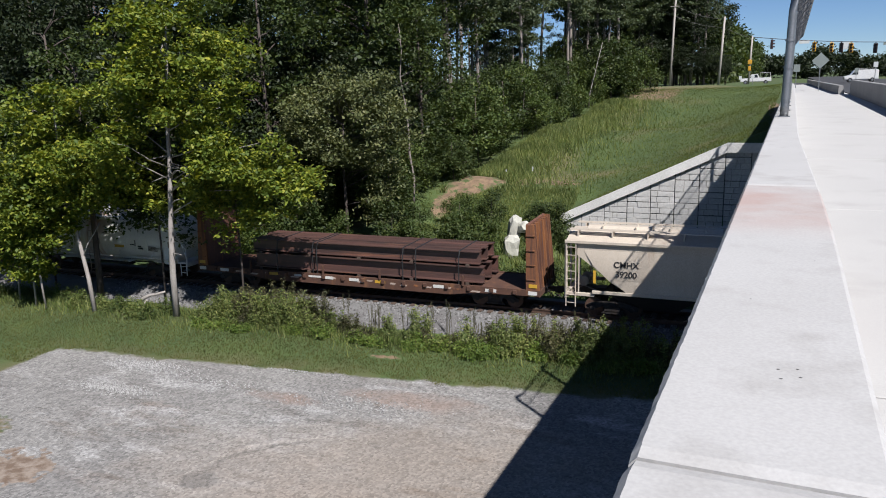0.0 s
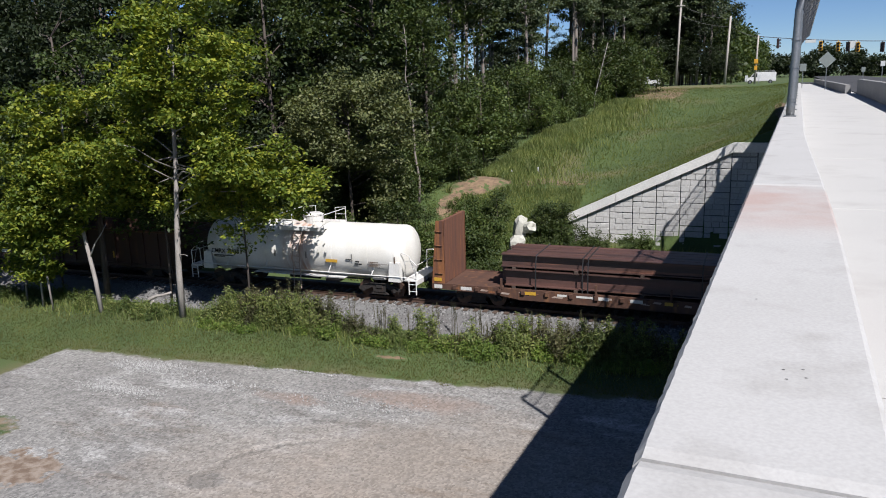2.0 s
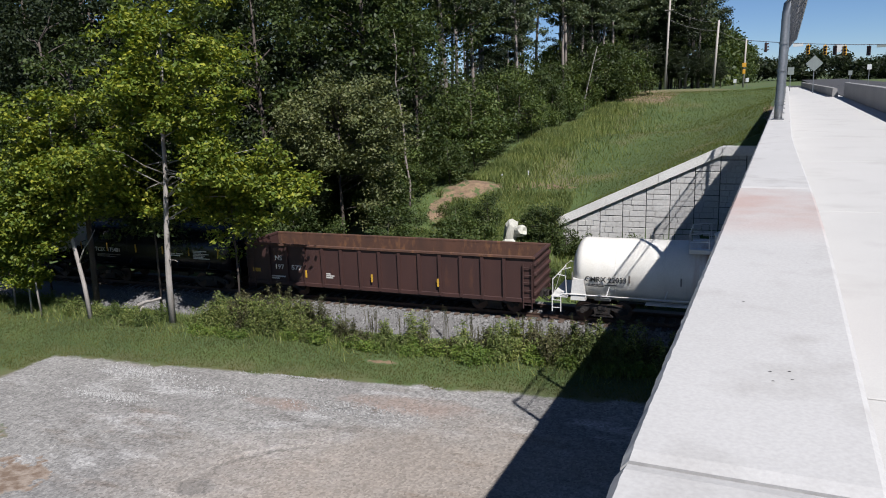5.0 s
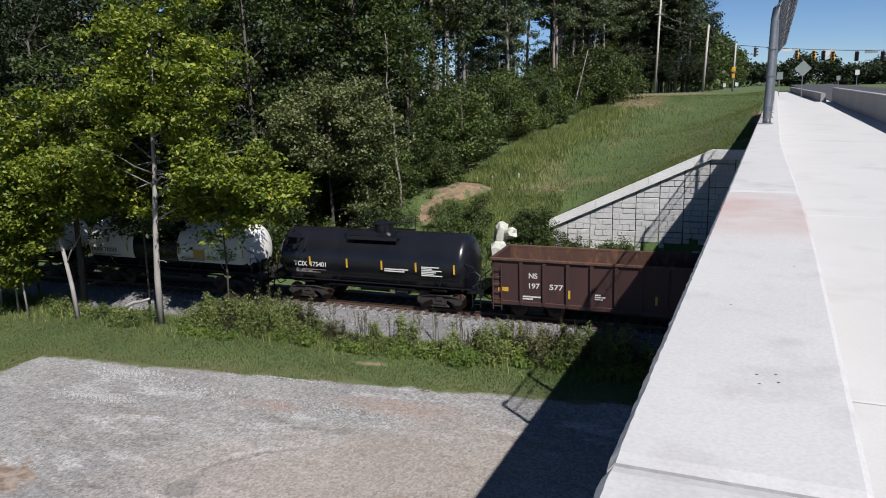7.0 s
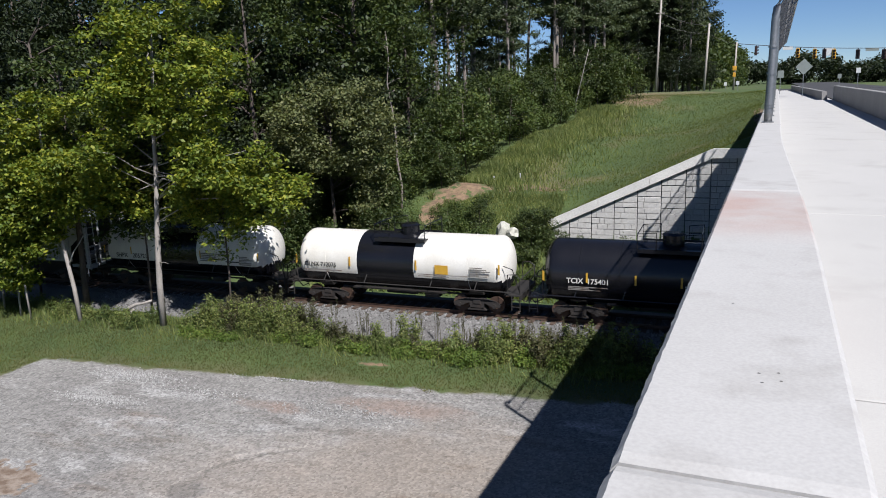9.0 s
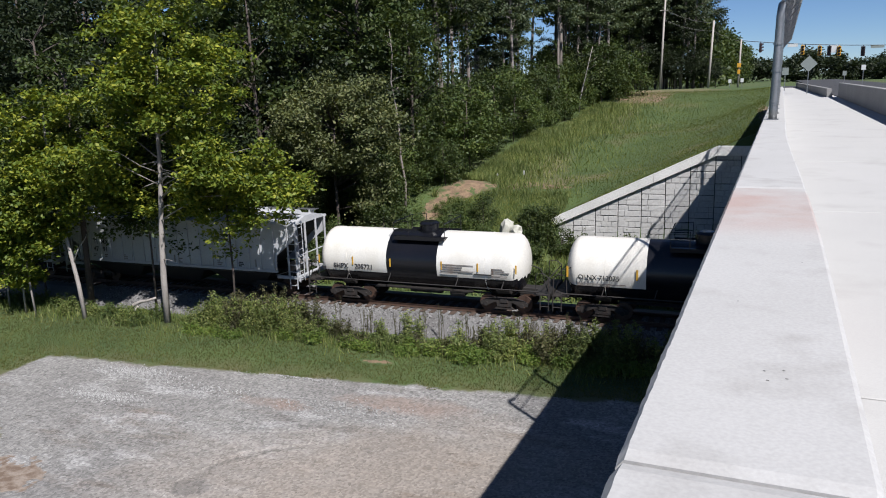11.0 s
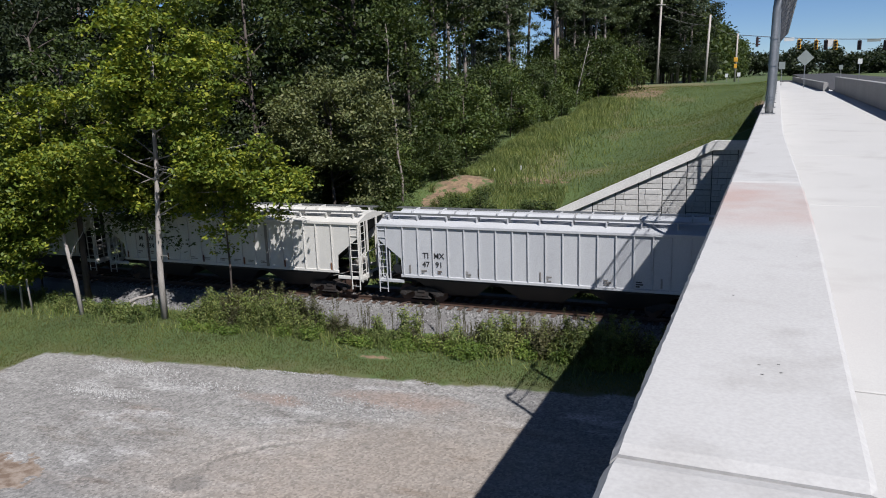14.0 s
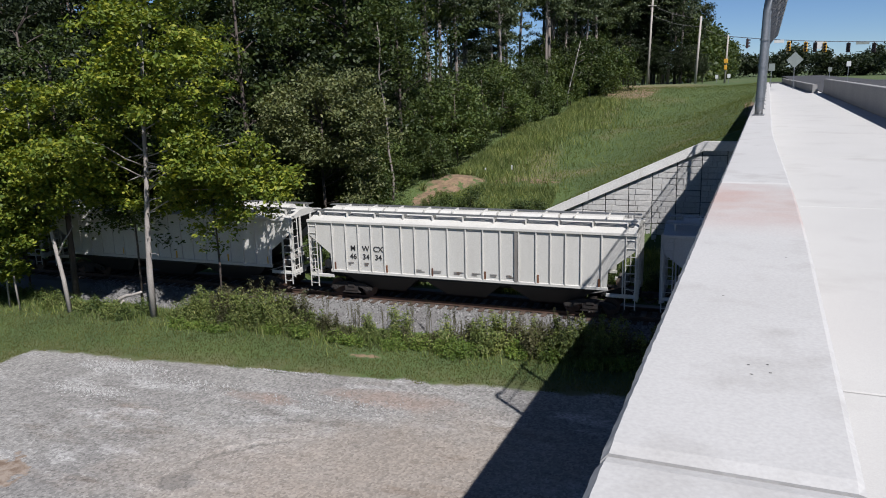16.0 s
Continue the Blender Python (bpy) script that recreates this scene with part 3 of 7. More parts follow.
def build_track():
    bm = bmesh.new()
    prism(bm, [(TRACK_Y - 4.0, -0.98), (TRACK_Y - 2.0, -0.24), (TRACK_Y + 2.0, -0.24), (TRACK_Y + 3.6, -0.95), (TRACK_Y + 3.6, -1.4), (TRACK_Y - 4.0, -1.4)], "x", -160, 120)
    tagged(mesh_object("ballast_bed", bm, M["ballast"]), "grey crushed-stone ballast shoulder under the railway", "ballast", kind="structure")
    # loose stones on the near shoulder
    rng = np.random.default_rng(5)
    n = 15000
    x = rng.uniform(-34, 3, n)
    u = rng.uniform(0, 1, n)
    y = TRACK_Y - 4.1 + 4.6 * u
    z = np.where(y < TRACK_Y - 2.0, -0.98 + 0.74 * (y - (TRACK_Y - 4.0)) / 2.0, -0.24)
    tet = np.array([(-1, -0.8, -0.5), (1, -0.7, -0.5), (0.1, 1, -0.5), (0.1, 0.1, 0.75), (0.9, 0.6, 0.3)], float)
    sz = rng.uniform(0.02, 0.055, n)
    a = rng.uniform(0, 6.28, n)
    c, s = np.cos(a)[:, None], np.sin(a)[:, None]
    vx = (tet[None, :, 0] * c - tet[None, :, 1] * s) * sz[:, None] + x[:, None]
    vy = (tet[None, :, 0] * s + tet[None, :, 1] * c) * sz[:, None] + y[:, None]
    vz = tet[None, :, 2] * sz[:, None] + z[:, None] + 0.02
    v = np.stack([vx, vy, vz], 2).reshape(-1, 3)
    base = np.array([(0, 1, 3), (1, 4, 3), (4, 2, 3), (2, 0, 3), (1, 2, 4)])
    f = (base[None] + 5 * np.arange(n)[:, None, None]).reshape(-1, 3)
    tagged(pydata("ballast_stones", v.tolist(), f.tolist(), M["ballast_stone"]), "loose grey and pale ballast stones", "stones", kind="stuff")
    # sleepers and rails
    track = empty("railway_track", pose(0, TRACK_Y, 0))
    tagged(track, "rusty rails on weathered timber sleepers", "railway track", kind="structure")
    bm = bmesh.new()
    box(bm, -0.115, 0.115, -1.3, 1.3, -0.34, -0.175, 0.012)
    first = part("sleeper", bm, M["sleeper"], track)
    first.matrix_basis = pose(-46, 0, 0)
    r = random.Random(3)
    for i in range(1, 112):
        shared("sleeper", first.data, pose(-46 + 0.52 * i + r.uniform(-0.03, 0.03), r.uniform(-0.06, 0.06), r.uniform(-0.01, 0.008), 0, 0, r.uniform(-1, 1)), track)
    for side in (-1, 1):
        bm = bmesh.new()
        prof = [(-0.075, -0.172), (0.075, -0.172), (0.075, -0.155), (0.012, -0.135), (0.010, -0.05), (0.037, -0.035), (0.037, 0.0), (-0.037, 0.0), (-0.037, -0.035), (-0.010, -0.05), (-0.012, -0.135), (-0.075, -0.155)]
        prism(bm, [(p + side * 0.755, q) for p, q in prof], "x", -160, 120)
        part("rail", bm, M["rail_steel"], track)


def stone_material(name="ballast_stone", dark=(0.045, 0.043, 0.041), pale=(0.235, 0.23, 0.225)):
    m, nt, b = material(name, 0.9)
    geo = nt.nodes.new("ShaderNodeNewGeometry")
    nt.links.new(mix(nt, geo.outputs["Random Per Island"], dark, pale), b.inputs["Base Color"])
    return m


M["ballast_stone"] = stone_material()
M["pale_stone"] = stone_material("pale_stone", (0.13, 0.127, 0.123), (0.35, 0.345, 0.338))
build_track()


def lettering(parent, text, size, x, y, z, mat, stretch=1.0):
    cu = bpy.data.curves.new("lettering", "FONT")
    cu.body, cu.size, cu.align_x, cu.align_y, cu.extrude = text, size * 1.4, "CENTER", "CENTER", 0.003
    cu.offset = 0.006 * size / 0.24
    tmp = bpy.data.objects.new("lettering_source", cu)
    me = bpy.data.meshes.new_from_object(tmp)
    bpy.data.objects.remove(tmp)
    me.materials.append(mat)
    ob = new("lettering", me)
    ob.parent = parent
    ob.matrix_basis = pose(x, y, z, 90, 0, 0) @ Matrix.Diagonal((stretch, 1, 1, 1))
    return ob


def bars(parent, x, y, z, w, h, rows, mat):
    """Unreadable small print as plain bars."""
    for i in range(rows):
        bm = bmesh.new()
        k = 0.75 + 0.25 * math.sin(i * 2.3 + x)
        box(bm, x, x + w * k, y - 0.004, y + 0.004, z - h * (i + 0.62) / rows, z - h * i / rows)
        part("stencil", bm, mat, parent)


def marks(parent, xs, y, z, h=0.42, w=0.09, mat=None):
    for x in xs:
        bm = bmesh.new()
        box(bm, x - w / 2, x + w / 2, y - 0.008, y + 0.01, z, z + h)
        part("reflector", bm, mat or M["yellow_mark"], parent, "")


TRUCK = {}


def truck(car, x):
    """A four-wheel bogie: cast side frames, bolster, springs and wheels."""
    if not TRUCK:
        bm = bmesh.new()
        for s in (-1, 1):
            y0, y1 = (s * 1.02, s * 1.16)
            a, b = min(y0, y1), max(y0, y1)
            prism(bm, [(-1.2, 0.52), (-0.95, 0.66), (-0.45, 0.78), (0.45, 0.78), (0.95, 0.66), (1.2, 0.52), (1.15, 0.38), (0.75, 0.40), (0.5, 0.52), (0.38, 0.56), (0.34, 0.28), (-0.34, 0.28), (-0.38, 0.56), (-0.5, 0.52), (-0.75, 0.40), (-1.15, 0.38)], "y", a, b)
            prism(bm, [(-0.5, 0.2), (0.5, 0.2), (0.36, 0.32), (-0.36, 0.32)], "y", a, b)
            for k in (-0.2, 0.0, 0.2):
                tube(bm, [(k, s * 1.09, 0.3), (k, s * 1.09, 0.6)], 0.075, 8)
            for k in (-0.89, 0.89):
                tube(bm, [(k, s * 1.0, 0.44), (k, s * 1.22, 0.44)], 0.11, 10)
        box(bm, -0.2, 0.2, -1.2, 1.2, 0.5, 0.72, 0.03)
        TRUCK["frame"] = bm
        me = bpy.data.meshes.new("truck")
        bm.to_mesh(me)
        bm.free()
        me.materials.append(M["truck_steel"])
        TRUCK["frame"] = me
        bm = bmesh.new()
        for s in (-1, 1):
            tube(bm, [(0, s * 0.69, 0), (0, s * 0.735, 0), (0, s * 0.74, 0), (0, s * 0.82, 0)], 0.42, 20)
        tube(bm, [(0, -1.05, 0), (0, 1.05, 0)], 0.08, 8)
        me = bpy.data.meshes.new("wheelset")
        bm.to_mesh(me)
        bm.free()
        me.materials.append(M["rail_steel"])
        TRUCK["wheel"] = me
    t = shared("truck", TRUCK["frame"], pose(x, 0, 0), car)
    t["label"] = "dark rusty cast steel bogie"
    for k in (-0.89, 0.89):
        shared("wheelset", TRUCK["wheel"], pose(k, 0, 0.42), t)


M["truck_steel"] = paint("truck_steel", (0.0215, 0.0167, 0.0143), (0.0143, 0.012, 0.0108), 0.8, (0.0538, 0.0287, 0.0179), (0.55, 0.8))


def couplers(car, length):
    for x, s in ((0, -1), (length, 1)):
        bm = bmesh.new()
        box(bm, min(x, x + s * 0.5), max(x, x + s * 0.5), -0.1, 0.1, 0.76, 0.98, 0.02)
        box(bm, min(x + s * 0.42, x + s * 0.68), max(x + s * 0.42, x + s * 0.68), -0.17, 0.17, 0.7, 1.0, 0.05)
        tube(bm, [(x + s * 0.1, -0.3, 0.85), (x + s * 0.4, -0.35, 0.55), (x + s * 0.75, -0.3, 0.72)], 0.03, 6)
        part("coupler", bm, M["truck_steel"], car, "dark steel coupler with air hose")


def ladder(car, x, y, z0, z1, w, mat, along="x", rungs=None, label=""):
    bm = bmesh.new()
    n = rungs or max(2, round((z1 - z0) / 0.38))
    d = Vector((w, 0, 0)) if along == "x" else Vector((0, w, 0))
    p = Vector((x, y, z0))
    for k in (0, 1):
        tube(bm, [p + d * k, p + d * k + Vector((0, 0, z1 - z0))], 0.028, 6)
    for i in range(n):
        z = (z1 - z0) * (i + 0.5) / n
        tube(bm, [p + Vector((0, 0, z)), p + d + Vector((0, 0, z))], 0.02, 5)
    part("ladder", bm, mat, car, label)


def covered_hopper(length, mat, label, posts, curved=False, side_low=1.5, post_at=()):
    car = empty("covered_hopper")
    tagged(car, label, "hopper wagon", "wagons of the train")
    L, W, E = length, 1.58, 3.62 if curved else 4.0
    # slope sheets and hopper body inside the sides
    bm = bmesh.new()
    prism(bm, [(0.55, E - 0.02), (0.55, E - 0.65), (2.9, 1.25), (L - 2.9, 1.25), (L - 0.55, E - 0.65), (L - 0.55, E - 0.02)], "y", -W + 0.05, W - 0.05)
    # post-sided wagons: black instead of body paint, shade put into the colour
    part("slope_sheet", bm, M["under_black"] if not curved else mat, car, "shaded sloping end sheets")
    for s in (-1, 1):
        bm = bmesh.new()
        if curved:
            # smooth bulged side with rounded lower ends
            out = [(0.75, E), (0.85, E - 0.4), (1.3, 2.5), (2.1, 1.75), (2.75, side_low)]
            n = 10
            for i in range(n):
                z0, z1 = side_low + (E - side_low) * i / n, side_low + (E - side_low) * (i + 1) / n
                def inset(z):
                    for (xa, za), (xb, zb) in zip(out, out[1:]):
                        if zb <= z <= za:
                            return xb + (xa - xb) * (z - zb) / (za - zb)
                    return out[0][0]
                def bulge(z):
                    t = (z - side_low) / (E - side_low)
                    return s * (W - 0.22 + 0.22 * math.sin(math.pi * (0.12 + 0.72 * t)))
                vs = [bm.verts.new(p) for p in ((inset(z0), bulge(z0), z0), (L - inset(z0), bulge(z0), z0), (L - inset(z1), bulge(z1), z1), (inset(z1), bulge(z1), z1))]
                bm.faces.new(vs)
            bmesh.ops.remove_doubles(bm, verts=bm.verts[:], dist=0.001)
            part("side", bm, mat, car, smooth=True)
        else:
            a, b = sorted((s * W, s * (W - 0.03)))
            prism(bm, [(0.02, E), (0.05, 3.25), (1.25, 2.3), (1.3, side_low), (L - 1.3, side_low), (L - 1.25, 2.3), (L - 0.05, 3.25), (L - 0.02, E)], "y", a, b)
            part("side", bm, mat, car)
    # side posts
    if posts:
        bm = bmesh.new()
        box(bm, -0.03, 0.03, -0.075, 0.0, side_low, E - 0.08, 0.01)
        first = None
        r = random.Random(9)
        for s in (-1, 1):
            for i in range(posts):
                x = 1.42 + (L - 2.84) * i / (posts - 1) + (r.uniform(-0.03, 0.03) if 0 < i < posts - 1 else 0)
                if post_at:
                    x = post_at[i]
                m = pose(x, s * W, 0, 0, 0, 0 if s < 0 else 180)
                if first is None:
                    first = part("side_post", bm, mat, car)
                    first.matrix_basis = m
                else:
                    shared("side_post", first.data, m, car)
    for s in (-1, 1):
        bm = bmesh.new()
        a, b = sorted((s * (W - 0.02), s * (W + 0.09)))
        box(bm, 0.0, L, a, b, E - 0.1, E + 0.05, 0.02)
        part("eave", bm, mat, car)
        bm = bmesh.new()
        a, b = sorted((s * (W - 0.05), s * (W + 0.06)))
        box(bm, 1.25, L - 1.25, a, b, side_low - 0.13, side_low + 0.02, 0.02)
        part("side_sill", bm, mat, car)
    # roof, hatch covers and running boards
    bm = bmesh.new()
    prism(bm, [(-W, E), (-0.5, E + 0.3), (0.5, E + 0.3), (W, E), (W - 0.05, E - 0.05), (-W + 0.05, E - 0.05)], "x", 0.05, L - 0.05)
    part("roof", bm, mat, car)
    n = 5
    for i in range(n):
        a = 0.75 + (L - 1.5) * i / n
        bm = bmesh.new()
        prism(bm, [(-0.42, E + 0.29), (-0.42, E + 0.38), (-0.2, E + 0.5), (0.2, E + 0.5), (0.42, E + 0.38), (0.42, E + 0.29)], "x", a + 0.05, a + (L - 1.5) / n - 0.05)
        hatch = part("hatch_cover", bm, mat, car)
        for k in (0.25, 0.75):
            x = a + (L - 1.5) / n * k
            bm = bmesh.new()
            box(bm, x - 0.03, x + 0.03, -0.5, 0.5, E + 0.3, E + 0.54, 0.01)
            part("hatch_clamp", bm, mat, hatch)
    for s in (-1, 1):
        bm = bmesh.new()
        a, b = sorted((s * 0.72, s * 1.12))
        for k in range(3):
            box(bm, 0.1, L - 0.1, a + k * 0.14, a + k * 0.14 + 0.11, E + 0.42, E + 0.45)
        board = part("running_board", bm, M["galvanised"] if not curved else mat, car, "perforated walkway along the roof")
        bm = bmesh.new()
        box(bm, -0.03, 0.03, a - 0.02, b + 0.04, E + 0.1, E + 0.42)
        first_bracket = part("bracket", bm, mat, board)
        first_bracket.matrix_basis = pose(0.5, 0, 0)
        for i in range(1, 11):
            shared("bracket", first_bracket.data, pose(0.5 + (L - 1.0) * i / 10, 0, 0), board)
    # frame and end details
    bm = bmesh.new()
    box(bm, -0.05, L + 0.05, -0.28, 0.28, 0.78, 1.15, 0.02)
    part("centre_sill", bm, M["under_black"], car, "dark centre sill")
    for x, s in ((0.0, 1), (L, -1)):
        bm = bmesh.new()
        a, b = sorted((x, x + s * 0.16))
        box(bm, a, b, -1.5, 1.5, 0.95, 1.22, 0.02)
        for y in (-1.5, 1.5):
            a, b = sorted((x, x + s * 1.35))
            box(bm, a, b, y - 0.05, y + 0.05, 1.05, 1.22, 0.02)
        part("end_sill", bm, mat, car)
        bm = bmesh.new()
        for y in (-1.5, -0.55, 0.55, 1.5):
            box(bm, x + s * 0.06 - 0.045, x + s * 0.06 + 0.045, y - 0.045, y + 0.045, 1.2, E - 0.02, 0.01)
        for y in (-1.5, 1.5):
            tube(bm, [(x + s * 0.62, y, 1.2), (x + s * 0.62, y, 3.0)], 0.035, 6)
        tube(bm, [(x + s * 0.06, -1.5, 2.3), (x + s * 0.06, 1.5, 2.3)], 0.03, 6)
        part("end_post", bm, mat, car)
        lx = 0.06 if s > 0 else L - 0.5
        ladder(car, lx, -W - 0.03, 0.55, E - 0.1, 0.44, mat)
        ladder(car, x - s * 0.02, -1.45, 0.9, E, 0.45, mat, "y")
        # brake gear on the end platform
        bm = bmesh.new()
        c = x + s * 0.75
        tube(bm, [(c, -0.95, 1.62), (c, -0.2, 1.62)], 0.24, 14)
        box(bm, c - 0.25, c + 0.25, -0.1, 0.55, 1.25, 1.7, 0.04)
        tube(bm, [(c, -0.9, 1.4), (c + s * 0.7, -0.9, 1.15), (c + s * 1.4, -0.8, 0.95)], 0.03, 6)
        tube(bm, [(c, -0.3, 1.3), (c - s * 0.5, -0.6, 1.1), (c - s * 0.7, -0.9, 0.9)], 0.03, 6)
        part("brake_gear", bm, M["brake_grey"], car, "worn brake cylinder and rigging")
    # discharge chutes, widened and black to stand in for shade under the wagon
    for i in range(3):
        x = L / 2 + (i - 1) * 4.3
        bm = bmesh.new()
        vs = [bm.verts.new(p) for p in ((x - 2.1, -1.45, 1.32), (x + 2.1, -1.45, 1.32), (x + 2.1, 1.45, 1.32), (x - 2.1, 1.45, 1.32), (x - 1.0, -0.75, 0.38), (x + 1.0, -0.75, 0.38), (x + 1.0, 0.75, 0.38), (x - 1.0, 0.75, 0.38))]
        for f in ((0, 1, 5, 4), (1, 2, 6, 5), (2, 3, 7, 6), (3, 0, 4, 7), (4, 5, 6, 7)):
            bm.faces.new([vs[j] for j in f])
        part("discharge_chute", bm, M["under_black"], car, "black discharge chute, widened to stand in for shade below")
    couplers(car, L)
    truck(car, 2.1)
    truck(car, L - 2.1)
    return car


M["brake_grey"] = paint("brake_grey", (0.251, 0.245, 0.233), (0.149, 0.137, 0.125), 0.6, (0.0956, 0.0538, 0.0299), (0.5, 0.7))


def tank_wagon(length, s0, s1, radius, cz, mats, where, label, walk_mat, ladder_side=False, dome="white", saddles=False):
    """Tank wagon: shell with domed ends from s0 to s1, stub frame, handrails, manway and bogies. where(x, angle) picks the paint."""
    car = empty("tank_wagon")
    tagged(car, label, "tank wagon", "wagons of the train")
    L, R = length, radius
    head = 0.62
    bm = bmesh.new()
    stations = [(s0 + head * (1 - math.cos(a)), R * math.sin(a)) for a in (math.pi / 2 * i / 9 for i in range(1, 10))]
    inner = [s0 + head + (s1 - s0 - 2 * head) * i / 40 for i in range(1, 40)]
    stations += [(x, R) for x in inner] + [(s0 + s1 - x, r) for x, r in stations[::-1]]
    n = 48
    rings = [[bm.verts.new((x, r * math.sin(2 * math.pi * j / n), cz + r * math.cos(2 * math.pi * j / n))) for j in range(n)] for x, r in stations]
    for a, b in zip(rings, rings[1:]):
        for j in range(n):
            f = bm.faces.new((a[j], b[j], b[(j + 1) % n], a[(j + 1) % n]))
            c = f.calc_center_median()
            f.material_index = where(c.x, c.z)
    for ring, x in ((rings[0], s0), (rings[-1], s1)):
        v = bm.verts.new((x, 0, cz))
        for j in range(n):
            f = bm.faces.new((ring[j], ring[(j + 1) % n], v))
            f.material_index = where(x, cz)
    bmesh.ops.recalc_face_normals(bm, faces=bm.faces[:])
    shell = part("shell", bm, mats, car, "", smooth=True)
    for k in (1, 2, 4, 5) if len(mats) == 1 else (1, 5):
        bm = bmesh.new()
        x = s0 + (s1 - s0) * k / 6
        pts = [(x, (R + 0.004) * math.sin(a), cz + (R + 0.004) * math.cos(a)) for a in (2 * math.pi * j / 40 for j in range(41))]
        tube(bm, pts, 0.010, 4)
        part("weld_seam", bm, mats[0], shell)
    # frame
    for a, b in ((0.0, 3.4), (L - 3.4, L)):
        bm = bmesh.new()
        box(bm, a, b, -0.3, 0.3, 0.78, 1.12, 0.03)
        part("stub_sill", bm, M["under_black"], car, "dark stub sill")
    for x in (2.3, L - 2.3):
        bm = bmesh.new()
        prism(bm, [(-1.3, cz - 0.75 * R), (-1.1, 0.95), (1.1, 0.95), (1.3, cz - 0.75 * R), (0.7, cz - R * 0.85), (-0.7, cz - R * 0.85)], "x", x - 0.35, x + 0.35)
        part("saddle", bm, walk_mat if saddles else M["under_black"], car)
    if saddles:
        for x in (1.25, L - 1.25):
            bm = bmesh.new()
            prism(bm, [(x - 0.34, 1.0), (x + 0.34, 1.0), (x + 0.26, cz - 0.22), (x - 0.26, cz - 0.22)], "y", -R - 0.02, -R + 0.3)
            part("bolster_web", bm, walk_mat, car)
    for x, s in ((0.0, 1), (L, -1)):
        bm = bmesh.new()
        a, b = sorted((x, x + s * 0.75))
        box(bm, a, b, -1.45, 1.45, 1.08, 1.16, 0.01)
        box(bm, min(x, x + s * 0.1), max(x, x + s * 0.1), -1.45, 1.45, 0.9, 1.1, 0.01)
        part("end_platform", bm, walk_mat, car)
        bm = bmesh.new()
        for y in (-1.4, 1.4):
            tube(bm, [(x + s * 0.7, y, 1.15), (x + s * 0.66, y, 2.1), (x + s * 0.3, y, 2.15), (x + s * 0.06, y, 1.95), (x + s * 0.06, y, 1.12)], 0.026, 6)
        tube(bm, [(x + s * 0.06, -1.4, 1.9), (x + s * 0.06, 1.4, 1.9)], 0.024, 6)
        tube(bm, [(x + s * 0.05, -1.3, 1.1), (x + s * 0.45, -1.3, 2.35), (x + s * 0.9, -1.3, 2.5)], 0.024, 6)
        part("end_handrail", bm, walk_mat, car)
        ladder(car, (0.05 if s > 0 else L - 0.45), -1.47, 0.4, 1.12, 0.4, walk_mat, rungs=2)
    bm = bmesh.new()
    tube(bm, [(0.5, -1.5, 1.28), (L - 0.5, -1.5, 1.28)], 0.032, 6)
    for k in (0.18, 0.36, 0.64, 0.82):
        x = L * k
        tube(bm, [(x, -1.5, 1.28), (x + 0.12, -R * 0.9, cz - 0.5)], 0.028, 6)
    part("side_handrail", bm, walk_mat, car)
    bm = bmesh.new()
    for i in range(3):
        box(bm, L * 0.3, L * 0.7, -1.35 + 0.17 * i, -1.22 + 0.17 * i, 0.95, 0.98)
    part("step_board", bm, walk_mat, car)
    bm = bmesh.new()
    tube(bm, [(3.0, -0.75, 0.85), (L - 3.0, -0.75, 0.85)], 0.05, 8)
    tube(bm, [(L * 0.42, -0.3, 0.72), (L * 0.55, -0.3, 0.72)], 0.2, 12)
    box(bm, L * 0.6, L * 0.66, -0.9, -0.4, 0.6, 0.95, 0.03)
    part("brake_gear", bm, M["under_black"], car, "dark brake pipes and reservoir")
    # manway, platform and railing on top
    xm = (s0 + s1) / 2
    top = cz + R
    dm = {"white": M["white_paint"], "black": M["tank_black"]}[dome]
    bm = bmesh.new()
    tube(bm, [(xm + 0.35, 0, top - 0.12), (xm + 0.35, 0, top + 0.36)], 0.48, 20)
    tube(bm, [(xm + 0.35, 0, top + 0.36), (xm + 0.35, 0, top + 0.46)], 0.52, 20, 0.36)
    part("manway_dome", bm, dm, car, "round lidded manway dome", smooth=False)
    bm = bmesh.new()
    for s in (-1, 1):
        box(bm, xm - 1.1, xm + 1.6, s * 0.95 - 0.3, s * 0.95 + 0.3, top - 0.22, top - 0.17, 0.01)
        box(bm, xm - 1.1, xm + 1.6, s * 1.24 - 0.02, s * 1.24 + 0.02, top - 0.3, top - 0.12)
    part("top_platform", bm, walk_mat if dome == "white" else M["tank_black"], car)
    for x0, x1 in ((xm - 1.1, xm - 0.3), (xm + 0.95, xm + 1.6)):
        bm = bmesh.new()
        for y in (-1.2, 1.2):
            tube(bm, [(x0, y, top - 0.17), (x0, y, top + 0.55), (x1, y, top + 0.62), (x1, y, top - 0.17)], 0.024, 6)
            tube(bm, [(x0, y, top + 0.2), (x1, y, top + 0.22)], 0.018, 5)
        tube(bm, [(x0 if x0 < xm else x1, -1.2, top + 0.55), (x0 if x0 < xm else x1, 1.2, top + 0.55)], 0.024, 6)
        part("top_railing", bm, walk_mat if dome == "white" else M["tank_black"], car)
